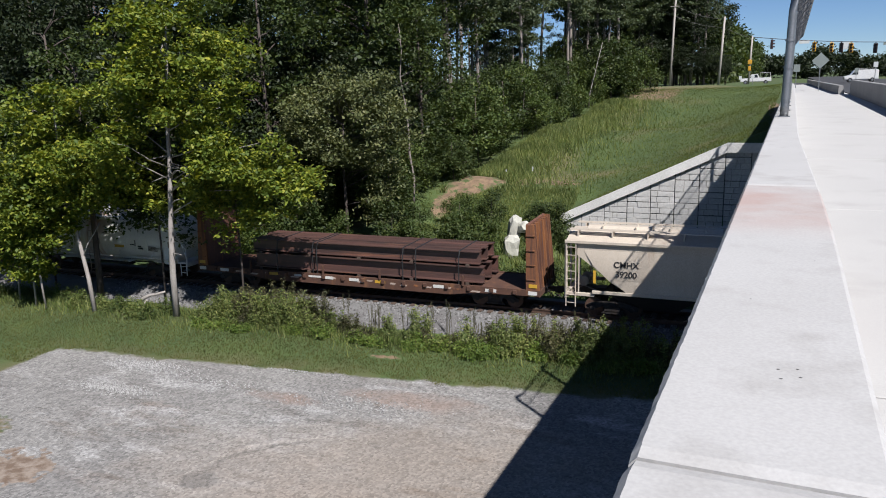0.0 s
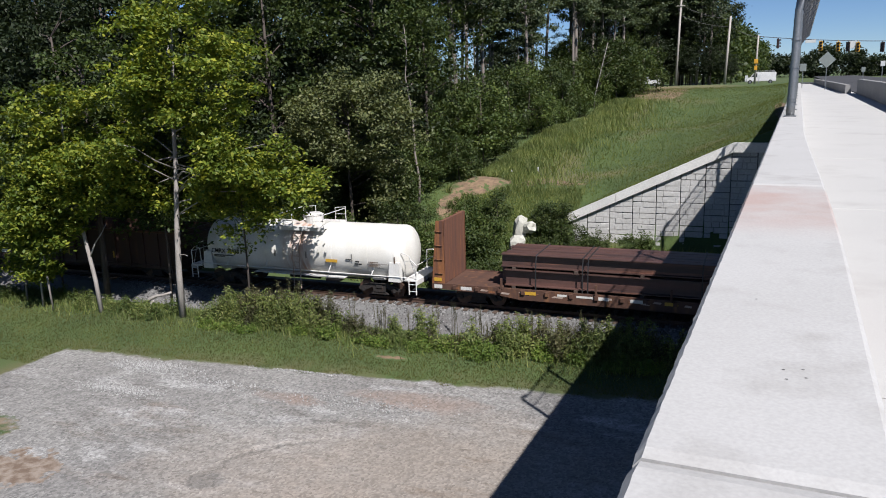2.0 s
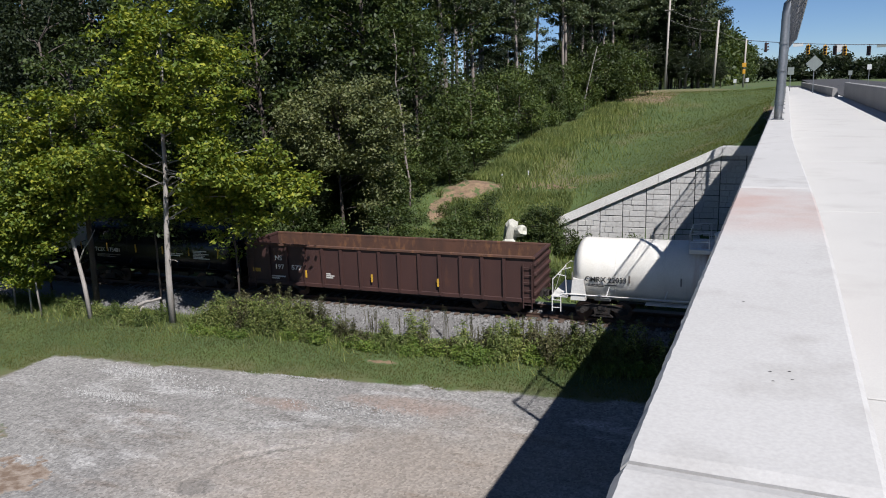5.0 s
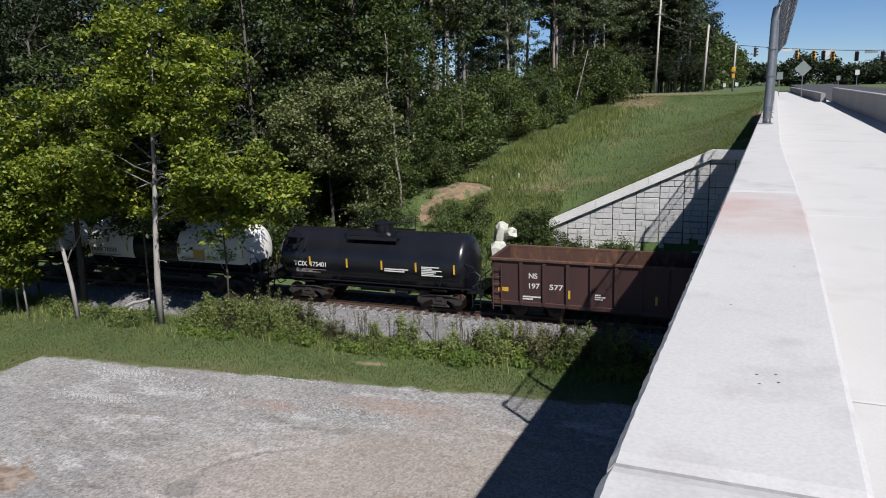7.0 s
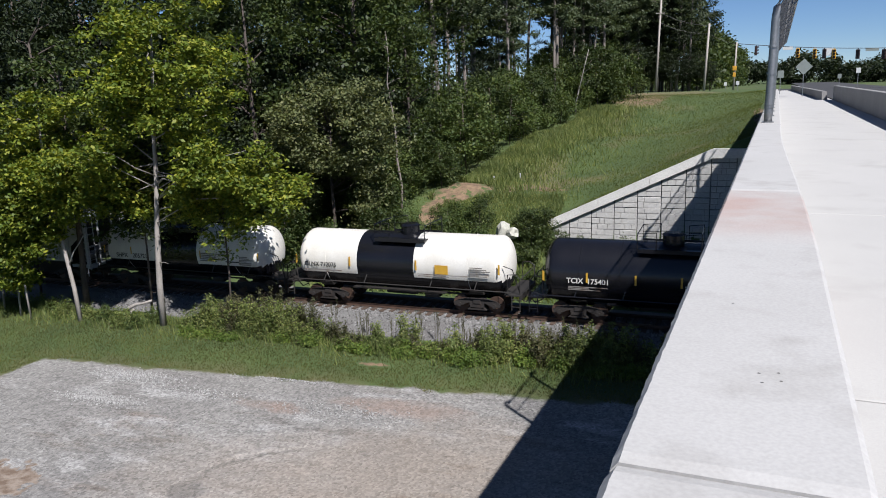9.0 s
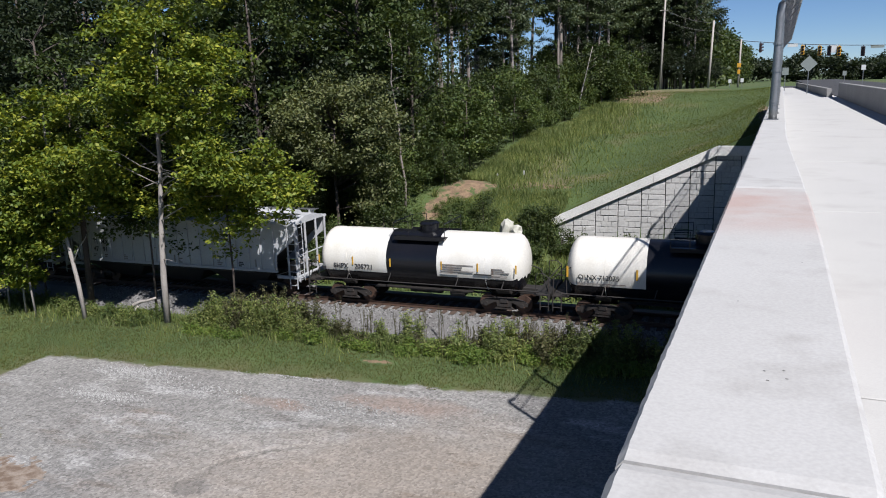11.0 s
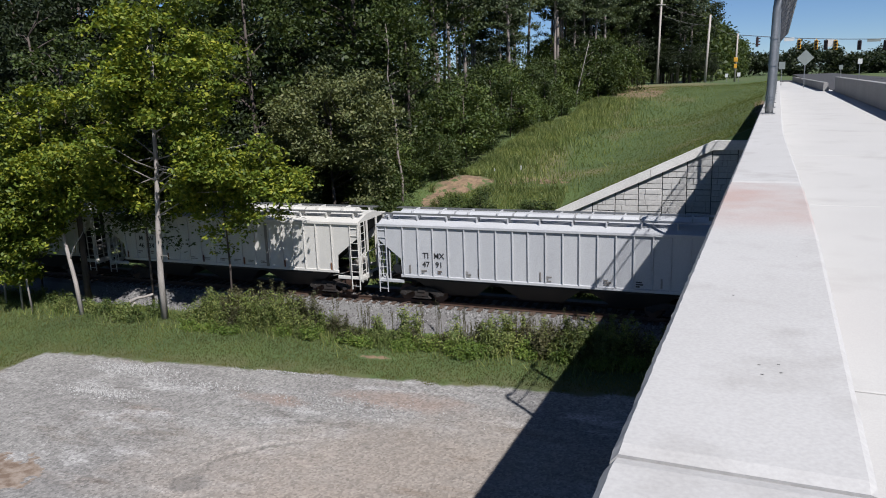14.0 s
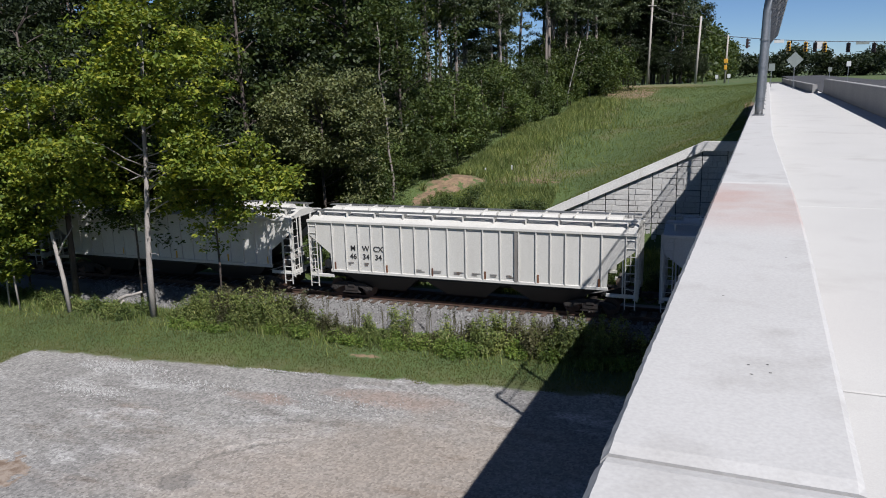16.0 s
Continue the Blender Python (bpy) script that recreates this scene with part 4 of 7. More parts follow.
    if ladder_side:
        bm = bmesh.new()
        for k in (0, 0.42):
            pts = [(xm - 0.2 + k, -1.56, 0.3), (xm - 0.2 + k, -1.56, cz)] + [(xm - 0.2 + k, -(R + 0.1) * math.cos(a), cz + (R + 0.1) * math.sin(a)) for a in (0.25, 0.5, 0.75, 0.95)]
            tube(bm, pts, 0.028, 6)
        for i in range(9):
            z = 0.4 + i * 0.33
            y = -1.56 if z < cz else -(R + 0.1) * math.cos(math.asin(min(1, (z - cz) / (R + 0.1))))
            tube(bm, [(xm - 0.2, y, z), (xm + 0.22, y, z)], 0.02, 5)
        part("ladder", bm, M["ladder_rust"], car, "rust-stained white ladder up the side")
    couplers(car, L)
    truck(car, 2.3)
    truck(car, L - 2.3)
    return car


M["ladder_rust"] = paint("ladder_rust", (0.371, 0.299, 0.251), (0.329, 0.239, 0.191), 0.6, (0.203, 0.0956, 0.0478), (0.5, 0.7))


def gondola(length):
    car = empty("gondola_wagon")
    tagged(car, "rusty brown steel open gondola wagon with ribbed sides", "gondola wagon", "wagons of the train")
    L, W, lo, hi = length, 1.5, 0.78, 2.9
    for s in (-1, 1):
        bm = bmesh.new()
        a, b = sorted((s * W, s * (W - 0.03)))
        box(bm, 0.05, L - 0.05, a, b, lo, hi)
        part("side", bm, M["gondola_red"], car)
        bm = bmesh.new()
        a, b = sorted((s * (W - 0.06), s * (W + 0.09)))
        box(bm, 0, L, a, b, hi - 0.06, hi + 0.06, 0.015)
        part("top_chord", bm, M["rust"], car)
        bm = bmesh.new()
        a, b = sorted((s * (W - 0.02), s * (W + 0.07)))
        box(bm, 0, L, a, b, lo - 0.06, lo + 0.14, 0.015)
        part("side_sill", bm, M["gondola_red"], car)
    bm = bmesh.new()
    prism(bm, [(-0.06, lo), (0.06, lo), (0.075, hi - 0.1), (-0.075, hi - 0.1)], "y", -0.1, 0.0)
    first = None
    for s in (-1, 1):
        for i in range(13):
            m = pose(1.48 + (L - 2.96) * i / 12, s * W, 0, 0, 0, 0 if s < 0 else 180)
            if first is None:
                first = part("side_rib", bm, M["gondola_red"], car)
                first.matrix_basis = m
            else:
                shared("side_rib", first.data, m, car)
    for x, s in ((0.0, 1), (L, -1)):
        bm = bmesh.new()
        a, b = sorted((x + s * 0.08, x + s * 0.11))
        box(bm, a, b, -W, W, lo, hi)
        for k in range(4):
            a, b = sorted((x - s * 0.04, x + s * 0.09))
            z = lo + 0.35 + k * 0.48
            box(bm, a, b, -W + 0.02, W - 0.02, z - 0.09, z + 0.09, 0.03)
        a, b = sorted((x - s * 0.03, x + s * 0.14))
        box(bm, a, b, -W, W, hi - 0.06, hi + 0.06, 0.015)
        part("end_wall", bm, M["gondola_red"], car)
        ladder(car, 0.12 if s > 0 else L - 0.55, -W - 0.1, 0.45, 2.6, 0.42, M["gondola_red"])
    bm = bmesh.new()
    box(bm, 0.1, L - 0.1, -W + 0.03, W - 0.03, 1.05, 1.12)
    for s in (-1, 1):
        box(bm, 0.12, L - 0.12, s * (W - 0.05) - 0.004, s * (W - 0.05) + 0.004, 1.1, hi - 0.05)
    part("floor", bm, M["rust"], car, "rusty empty interior")
    bm = bmesh.new()
    box(bm, -0.05, L + 0.05, -0.3, 0.3, 0.72, 1.05, 0.02)
    part("centre_sill", bm, M["under_black"], car)
    couplers(car, L)
    truck(car, 2.1)
    truck(car, L - 2.1)
    y = -W - 0.012
    lettering(car, "NS", 0.25, 2.03, y, 2.16, M["white_mark"])
    lettering(car, "197", 0.25, 2.06, y, 1.68, M["white_mark"], 1.1)
    lettering(car, "577", 0.25, 3.12, y, 1.68, M["white_mark"], 1.25)
    marks(car, (3.75, 7.6, 11.2), -W - 0.11, 1.22, 0.4, 0.1)
    bm = bmesh.new()
    box(bm, 0.35, 0.85, -W - 0.015, -W - 0.005, 1.35, 1.55)
    part("placard", bm, M["yellow_mark"], car, "small orange-yellow panel")
    bars(car, 1.5, y, 1.2, 0.9, 0.22, 2, M["white_mark"])
    bars(car, 4.9, y, 1.5, 0.5, 0.3, 3, M["white_mark"])
    return car


def bulkhead_flat(length):
    car = empty("bulkhead_flat_wagon")
    tagged(car, "rusty bulkhead flat wagon with tall orange-brown end walls", "flat wagon", "wagons of the train")
    L, W = length, 1.5
    bm = bmesh.new()
    box(bm, 0.05, L - 0.05, -W + 0.05, W - 0.05, 0.98, 1.1)
    part("deck", bm, M["rust"], car)
    for s in (-1, 1):
        bm = bmesh.new()
        a, b = sorted((s * (W - 0.06), s * (W + 0.04)))
        prism(bm, [(0.0, 0.86), (0.0, 1.14), (L, 1.14), (L, 0.86), (L - 3.2, 0.8), (L - 4.5, 0.62), (4.5, 0.62), (3.2, 0.8)], "y", a, b)
        sill = part("side_sill", bm, M["rust"], car)
        a, b = sorted((s * (W + 0.02), s * (W + 0.13)))
        for i in range(16):
            x = 1.2 + (L - 2.4) * i / 15
            bm = bmesh.new()
            box(bm, x - 0.09, x + 0.09, a, b, 0.9, 1.1, 0.01)
            part("stake_pocket", bm, M["rust"], sill)
    for x in (3.6, 8.1, L - 8.3, L - 3.8):
        bm = bmesh.new()
        box(bm, x - 0.05, x + 0.05, -W - 0.12, -W - 0.02, 1.1, 1.62, 0.01)
        part("stake", bm, M["rust"], car)
    for x, s in ((0.0, 1), (L, -1)):
        bm = bmesh.new()
        a, b = sorted((x + s * 0.52, x + s * 0.66))
        box(bm, a, b, -W + 0.02, W - 0.02, 1.1, 4.28, 0.02)
        b_wall = part("bulkhead", bm, M["bulkhead_rust"], car, "tall dark rust-brown end wall with orange streaks")
        for y in (-1.1, -0.62, -0.14, 0.34, 0.82, 1.2):
            bm = bmesh.new()
            prism(bm, [(x + s * 0.53, 1.1), (x + s * 0.02, 1.1), (x + s * 0.3, 4.2), (x + s * 0.53, 4.2)], "y", y - 0.07, y + 0.07)
            part("brace", bm, M["orange_rust"], b_wall)
        for y in (-1.52, 1.42):
            bm = bmesh.new()
            prism(bm, [(x + s * 0.66, 1.1), (x + s * 0.0, 1.1), (x + s * 0.28, 4.25), (x + s * 0.66, 4.25)], "y", y, y + 0.1)
            part("wing", bm, M["orange_rust"], b_wall)
        for z in (1.65, 2.35, 3.05, 3.75):
            bm = bmesh.new()
            tube(bm, [(x + s * 0.2, -1.57, z), (x + s * 0.6, -1.57, z)], 0.022, 5)
            part("rung", bm, M["orange_rust"], b_wall)
        bm = bmesh.new()
        a, b = sorted((x, x + s * 0.2))
        box(bm, a, b, -W, W, 0.78, 1.1, 0.02)
        part("end_sill", bm, M["rust"], car)
        a = x + s * 0.12
        bm = bmesh.new()
        box(bm, min(a, a + s * 0.42), max(a, a + s * 0.42), -W - 0.055, -W - 0.03, 0.9, 1.08)
        part("reflector", bm, M["white_mark"], car)
        bm = bmesh.new()
        box(bm, min(a, a + s * 0.4), max(a, a + s * 0.4), -W - 0.04, -W - 0.02, 1.25, 1.42)
        part("placard", bm, M["yellow_mark"], car)
    for i, x in enumerate((1.8, 5.0, 8.4, 9.9, 11.4, 14.6, 17.3)):
        bm = bmesh.new()
        box(bm, x - 0.28, x + 0.28, -W - 0.055, -W - 0.03, 0.9, 1.05)
        part("reflector", bm, M["yellow_mark"] if i % 3 == 1 else M["white_mark"], car)
    rs = random.Random(12)
    for i in range(26):
        x = 0.9 + (L - 1.8) * (i + rs.uniform(0.1, 0.9)) / 26
        bm = bmesh.new()
        w, z = rs.uniform(0.08, 0.3), rs.uniform(0.84, 0.98)
        prism(bm, [(x - w, z), (x + w * 0.7, z - 0.02), (x + w, z + 0.06), (x - w * 0.6, z + rs.uniform(0.05, 0.11))], "y", -W - 0.047, -W - 0.03)
        part("scrape", bm, M["ladder_rust"] if i % 3 else M["orange_rust"], car, "pale scrape on the rusty sill")
    bars(car, 6.3, -W - 0.05, 1.04, 0.6, 0.16, 1, M["white_mark"])
    bars(car, 7.2, -W - 0.05, 1.04, 0.8, 0.16, 1, M["white_mark"])
    bm = bmesh.new()
    box(bm, -0.05, L + 0.05, -0.4, 0.4, 0.68, 1.0, 0.02)
    part("centre_sill", bm, M["under_black"], car)
    couplers(car, L)
    truck(car, 2.3)
    truck(car, L - 2.3)
    return car


def steel_load(length):
    """Long rolled beams in two tiers on timber bearers, held down with chains."""
    load = empty("steel_beam_load")
    tagged(load, "two tiers of long rust-brown steel beams strapped on the flat wagon", "steel beams")
    L = length
    for k in range(5):
        x = 0.8 + (L - 1.6) * k / 4
        for w, z0, z1 in ((1.4, 1.1, 1.24), (1.35, 2.03, 2.13)):
            bm = bmesh.new()
            box(bm, x - 0.08, x + 0.08, -w, w, z0, z1)
            part("bearer", bm, M["sleeper"], load, "dark timber bearer")

    def beam(y, z0, depth, width, x0, x1):
        bm = bmesh.new()
        h, t, w = z0 + depth, 0.04, width / 2
        prism(bm, [(y - w, z0), (y + w, z0), (y + w, z0 + t), (y + 0.02, z0 + t), (y + 0.02, h - t), (y + w, h - t), (y + w, h), (y - w, h), (y - w, h - t), (y - 0.02, h - t), (y - 0.02, z0 + t), (y - w, z0 + t)], "x", x0, x1)
        part("beam", bm, M["steel_load"], load)
    for i in range(5):
        beam(-1.1 + 0.55 * i, 1.245, 0.78, 0.5, 0.0 if i else 0.35, L - (0.5 if i % 2 else 0.0))
    for i in range(5):
        beam(-1.02 + 0.5 * i, 2.135, 0.62, 0.46, 0.15 + 0.1 * (i % 3), L - 0.2 - 0.15 * (i % 2))
    for x in (1.9, 4.1, 4.35, 9.3, 10.0, L - 1.2):
        bm = bmesh.new()
        tube(bm, [(x, -1.46, 1.1), (x, -1.45, 2.2), (x, -1.3, 2.77), (x, 1.3, 2.77), (x, 1.45, 2.2), (x, 1.46, 1.1)], 0.03, 5)
        part("tie_down", bm, M["black_steel"], load, "dark tie-down strap over the beams")
    return load


# ---- the train, front to rear ----
CARS = []


def build_train():
    c = covered_hopper(16.4, M["hopper_cream"], "cream smooth-sided covered hopper wagon with dark end bays", 0, True, 1.35)
    lettering(c, "CMHX", 0.27, 2.75, -1.6, 2.62, M["black_mark"])
    lettering(c, "39200", 0.27, 2.75, -1.58, 2.18, M["black_mark"])
    bars(c, 2.4, -1.52, 1.9, 0.7, 0.14, 1, M["black_mark"])
    marks(c, (1.35,), -1.56, 1.7, 0.6, 0.12)
    CARS.append((c, -7.4))
    CARS.append((bulkhead_flat(19.7), -28.3))
    CARS.append((steel_load(13.5), -24.95))

    c = tank_wagon(14.1, 0.8, 13.45, 1.46, 2.22, [M["tank_stained"]], lambda x, z: 0, "white tank wagon with rust-stained centre ladder and railed dome", M["white_paint"], True, saddles=True)
    lettering(c, "CMRX 22033", 0.24, 2.5, -1.5, 2.04, M["black_mark"])
    bars(c, 1.7, -1.47, 1.82, 1.3, 0.14, 2, M["black_mark"])
    bars(c, 8.9, -1.49, 1.98, 0.8, 0.25, 1, M["yellow_mark"])
    bars(c, 11.4, -1.49, 1.98, 1.1, 0.3, 4, M["brake_grey"])
    bars(c, 10.1, -1.49, 2.06, 0.5, 0.1, 1, M["black_mark"])
    bars(c, 10.65, -1.49, 1.98, 0.45, 0.25, 2, M["black_mark"])
    marks(c, (1.0, 3.55, 5.75, 7.7, 10.45, 12.9), -1.475, 1.95, 0.36, 0.07, M["brake_grey"])
    CARS.append((c, -43.25))
    CARS.append((gondola(16.05), -60.05))

    c = tank_wagon(12.05, 0.55, 11.45, 1.5, 2.22, [M["tank_black"]], lambda x, z: 0, "glossy black tank wagon with yellow reflective strips", M["tank_black"], dome="black")
    lettering(c, "TCIX", 0.24, 2.2, -1.56, 2.06, M["white_mark"])
    lettering(c, "175401", 0.24, 3.25, -1.56, 2.06, M["white_mark"])
    bars(c, 1.9, -1.52, 1.8, 1.8, 0.2, 3, M["brake_grey"])
    bars(c, 7.0, -1.55, 2.1, 1.4, 0.2, 2, M["white_mark"])
    bars(c, 9.0, -1.55, 2.3, 1.1, 0.5, 6, M["white_mark"])
    marks(c, (0.75, 2.75, 4.9, 6.85, 8.7, 10.7), -1.545, 2.0, 0.46, 0.09)
    CARS.append((c, -72.6))

    def banded(b0, b1):
        return lambda x, z: 1 if b0 < x < b1 or z < 1.72 else 0
    c = tank_wagon(12.8, 0.5, 12.1, 1.46, 2.25, [M["tank_white"], M["tank_black"]], banded(4.15, 7.3), "white tank wagon with black centre band and black underside", M["under_black"], dome="black")
    lettering(c, "OLNX 712075", 0.23, 2.15, -1.53, 2.12, M["black_mark"], 0.95)
    bars(c, 1.2, -1.5, 1.86, 2.2, 0.16, 2, M["brake_grey"])
    bars(c, 8.5, -1.53, 2.42, 0.72, 0.72, 1, M["yellow_mark"])
    bars(c, 7.6, -1.53, 1.95, 2.6, 0.16, 2, M["brake_grey"])
    bars(c, 10.3, -1.53, 2.4, 1.1, 0.5, 6, M["brake_grey"])
    marks(c, (0.75, 3.85, 7.5, 11.75), -1.52, 2.1, 0.5, 0.09)
    CARS.append((c, -85.75))
    c = tank_wagon(12.9, 0.5, 11.6, 1.46, 2.25, [M["tank_white"], M["tank_black"]], banded(4.6, 7.3), "cream-white tank wagon with black centre band", M["under_black"], dome="black")
    lettering(c, "SHPX", 0.25, 2.0, -1.46, 1.95, M["black_mark"])
    lettering(c, "205721", 0.25, 3.3, -1.46, 1.95, M["black_mark"])
    bars(c, 7.5, -1.475, 2.35, 1.7, 0.5, 5, M["brake_grey"])
    bars(c, 9.2, -1.45, 1.95, 1.1, 0.1, 1, M["black_mark"])
    bars(c, 10.1, -1.475, 2.25, 0.9, 0.5, 6, M["brake_grey"])
    bars(c, 0.95, -1.5, 1.9, 0.2, 0.2, 1, M["black_mark"])
    marks(c, (0.75, 2.7, 4.8, 7.55, 9.4, 11.3), -1.475, 2.05, 0.42, 0.07)
    CARS.append((c, -98.75))

    c = covered_hopper(16.3, M["hopper_grey"], "light grey covered hopper wagon with vertical side posts", 18)
    for tx, x in (("TI", 2.6), ("MX", 3.28)):
        lettering(c, tx, 0.27, x, -1.6, 2.52, M["black_mark"])
    for tx, x in (("47", 2.6), ("91", 3.28)):
        lettering(c, tx, 0.27, x, -1.6, 2.08, M["black_mark"])
    for x in (2.35, 3.2):
        bars(c, x, -1.6, 1.8, 0.3, 0.2, 2, M["brake_grey"])
    for x in (4.6, 8.5, 11.2, 12.6):
        bars(c, x, -1.6, 1.85, 0.35, 0.3, 3, M["black_mark"] if x > 12 else M["brake_grey"])
    marks(c, (1.75, 5.3, 8.3, 10.9, 13.7), -1.6, 1.6, 0.42, 0.08, M["brake_grey"])
    CARS.append((c, -115.55))
    c = covered_hopper(16.45, M["hopper_white"], "off-white covered hopper wagon with one dark streaked side panel", 18, post_at=(1.42, 2.17, 2.87, 3.58, 4.28, 5.2, 5.91, 6.7, 7.61, 8.52, 9.37, 10.22, 11.1, 11.92, 12.59, 13.28, 13.99, 14.9))
    for tx, x in (("M", 2.55), ("W", 3.25), ("CX", 3.93)):
        lettering(c, tx, 0.27, x, -1.6, 2.66, M["black_mark"])
    for tx, x in (("46", 2.55), ("34", 3.25), ("34", 3.93)):
        lettering(c, tx, 0.27, x, -1.6, 2.24, M["black_mark"])
    for x in (2.25, 3.15):
        bars(c, x, -1.6, 1.95, 0.32, 0.2, 2, M["brake_grey"])
    for x in (5.9, 6.8, 7.9, 8.8, 9.7, 10.5):
        bars(c, x, -1.6, 1.78, 0.5, 0.16, 2, M["brake_grey"])
    bm = bmesh.new()
    box(bm, 10.9, 11.05, -1.655, -1.6, 1.5, 3.85)
    part("stain", bm, M["brake_grey"], c, "dark grey streak down the side")
    marks(c, (1.52, 4.38, 6.8, 9.47, 12.02, 14.8), -1.62, 1.5, 0.4, 0.08, M["orange_rust"])
    CARS.append((c, -133.0))
    c = covered_hopper(16.4, M["hopper_white"], "dull white covered hopper wagon with rust-marked end", 18)
    marks(c, (1.6, 5.3, 9.0, 12.4, 14.9), -1.6, 1.55, 0.4, 0.08, M["yellow_mark"])
    CARS.append((c, -150.4))
    c = covered_hopper(16.4, M["hopper_grey"], "light grey covered hopper wagon at the rear", 18)
    CARS.append((c, -167.8))


build_train()

# ---- plants ----
M["leaf_main"] = leaves("leaf_yellow_green", [(0.0622, 0.101, 0.0166), (0.129, 0.176, 0.0249), (0.278, 0.286, 0.0398)], 0.36)
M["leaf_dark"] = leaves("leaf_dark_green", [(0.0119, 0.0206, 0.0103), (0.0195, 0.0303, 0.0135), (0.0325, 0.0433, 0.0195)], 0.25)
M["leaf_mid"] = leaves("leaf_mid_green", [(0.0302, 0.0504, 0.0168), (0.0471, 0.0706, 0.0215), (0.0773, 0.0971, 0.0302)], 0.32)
M["leaf_shrub"] = leaves("leaf_shrub", [(0.0456, 0.0766, 0.0231), (0.0729, 0.108, 0.0298), (0.121, 0.145, 0.0432)], 0.35)
M["leaf_grey"] = leaves("leaf_grey_green", [(0.0723, 0.0898, 0.04), (0.103, 0.124, 0.0517), (0.158, 0.165, 0.0788)], 0.3)
M["needles"] = leaves("pine_needles", [(0.0418, 0.0627, 0.0349), (0.061, 0.0837, 0.0436), (0.0874, 0.104, 0.054)], 0.25)
M["weed"] = leaves("weed_leaf", [(0.0753, 0.113, 0.0334), (0.134, 0.171, 0.0519), (0.234, 0.251, 0.1)], 0.35)
M["weed_fresh"] = leaves("weed_fresh", [(0.0706, 0.124, 0.0266), (0.116, 0.178, 0.0349), (0.191, 0.232, 0.0581)], 0.38)
M["weed_dry"] = leaves("weed_dry", [(0.0529, 0.0529, 0.028), (0.0809, 0.0747, 0.0405), (0.0622, 0.0747, 0.0311)], 0.25)
M["grass"] = leaves("grass_blade", [(0.064, 0.080, 0.022), (0.084, 0.098, 0.028), (0.13, 0.118, 0.05)], 0.35)
M["slope_grass"] = leaves("slope_grass", [(0.0627, 0.0901, 0.0196), (0.0957, 0.128, 0.0261), (0.158, 0.158, 0.0545)], 0.4)
M["bark_pale"] = surface("pale_bark", (0.323, 0.299, 0.275), (0.227, 0.203, 0.185), 2.0, 16, 0.9, relief=0.6, depth=0.02, stretch=(3, 3, 0.6))
M["bark_dark"] = surface("dark_bark", (0.0777, 0.0598, 0.0508), (0.0478, 0.0388, 0.0329), 2.0, 16, 0.9, relief=0.6, depth=0.02, stretch=(3, 3, 0.6))
M["bark_pine"] = surface("pine_bark", (0.222, 0.194, 0.174), (0.153, 0.128, 0.111), 1.5, 12, 0.9, relief=0.6, depth=0.02, stretch=(3, 3, 0.6))


def leaf_mesh(name, centres, spread, count, size, mat, rng, flat=0.5, aspect=0.55):
    """Many small four-cornered leaves scattered round each centre; spread is the clump's half size (x, y, z)."""
    c = np.repeat(np.asarray(centres, float), count, axis=0)
    n = len(c)
    d = rng.normal(0, 0.5, (n, 3)) * np.asarray(spread, float)
    p = c + d
    nor = rng.normal(0, 1, (n, 3))
    nor[:, 2] = np.abs(nor[:, 2]) + flat
    nor /= np.linalg.norm(nor, axis=1)[:, None]
    t = np.cross(nor, rng.normal(0, 1, (n, 3)))
    t /= np.linalg.norm(t, axis=1)[:, None]
    b = np.cross(nor, t)
    s = size * rng.uniform(0.6, 1.35, n)[:, None]
    sag = nor * s * 0.12
    v = np.stack([p - t * s, p - b * s * aspect + sag, p + t * s, p + b * s * aspect + sag], 1).reshape(-1, 3)
    me = bpy.data.meshes.new(name)
    me.vertices.add(4 * n)
    me.vertices.foreach_set("co", v.ravel())
    me.loops.add(4 * n)
    me.loops.foreach_set("vertex_index", np.arange(4 * n))
    me.polygons.add(n)
    me.polygons.foreach_set("loop_start", np.arange(0, 4 * n, 4))
    me.update(calc_edges=True)
    me.materials.append(mat)
    return me


def crown_points(rng, n, centre, radii, lobes=0.35, hollow=0.45, seed=0.0, gap=-0.22):
    """Clump centres in an uneven, lobed crown: fuller towards its outside, with gaps."""
    out = []
    c = Vector(centre)
    while len(out) < n:
        d = Vector(rng.normal(0, 1, 3)).normalized()
        k = hollow + (1 - hollow) * rng.uniform() ** 0.6
        k *= 1 + lobes * noise.noise((d.x * 2.2 + seed, d.y * 2.2, d.z * 2.2 + seed * 0.7)) * 1.6
        p = Vector((d.x * radii[0], d.y * radii[1], d.z * radii[2])) * k
        if noise.noise((p.x * 0.55 + seed, p.y * 0.55, p.z * 0.55)) > gap:
            out.append(c + p)
    return out


def bent(p, q, r, k=3, sway=0.12):
    p, q = Vector(p), Vector(q)
    l = (q - p).length
    pts = [p]
    for i in range(1, k):
        pts.append(p.lerp(q, i / k) + Vector(r.uniform(-1, 1, 3)) * l * sway * 0.5 + Vector((0, 0, l * 0.04)))
    return pts + [q]


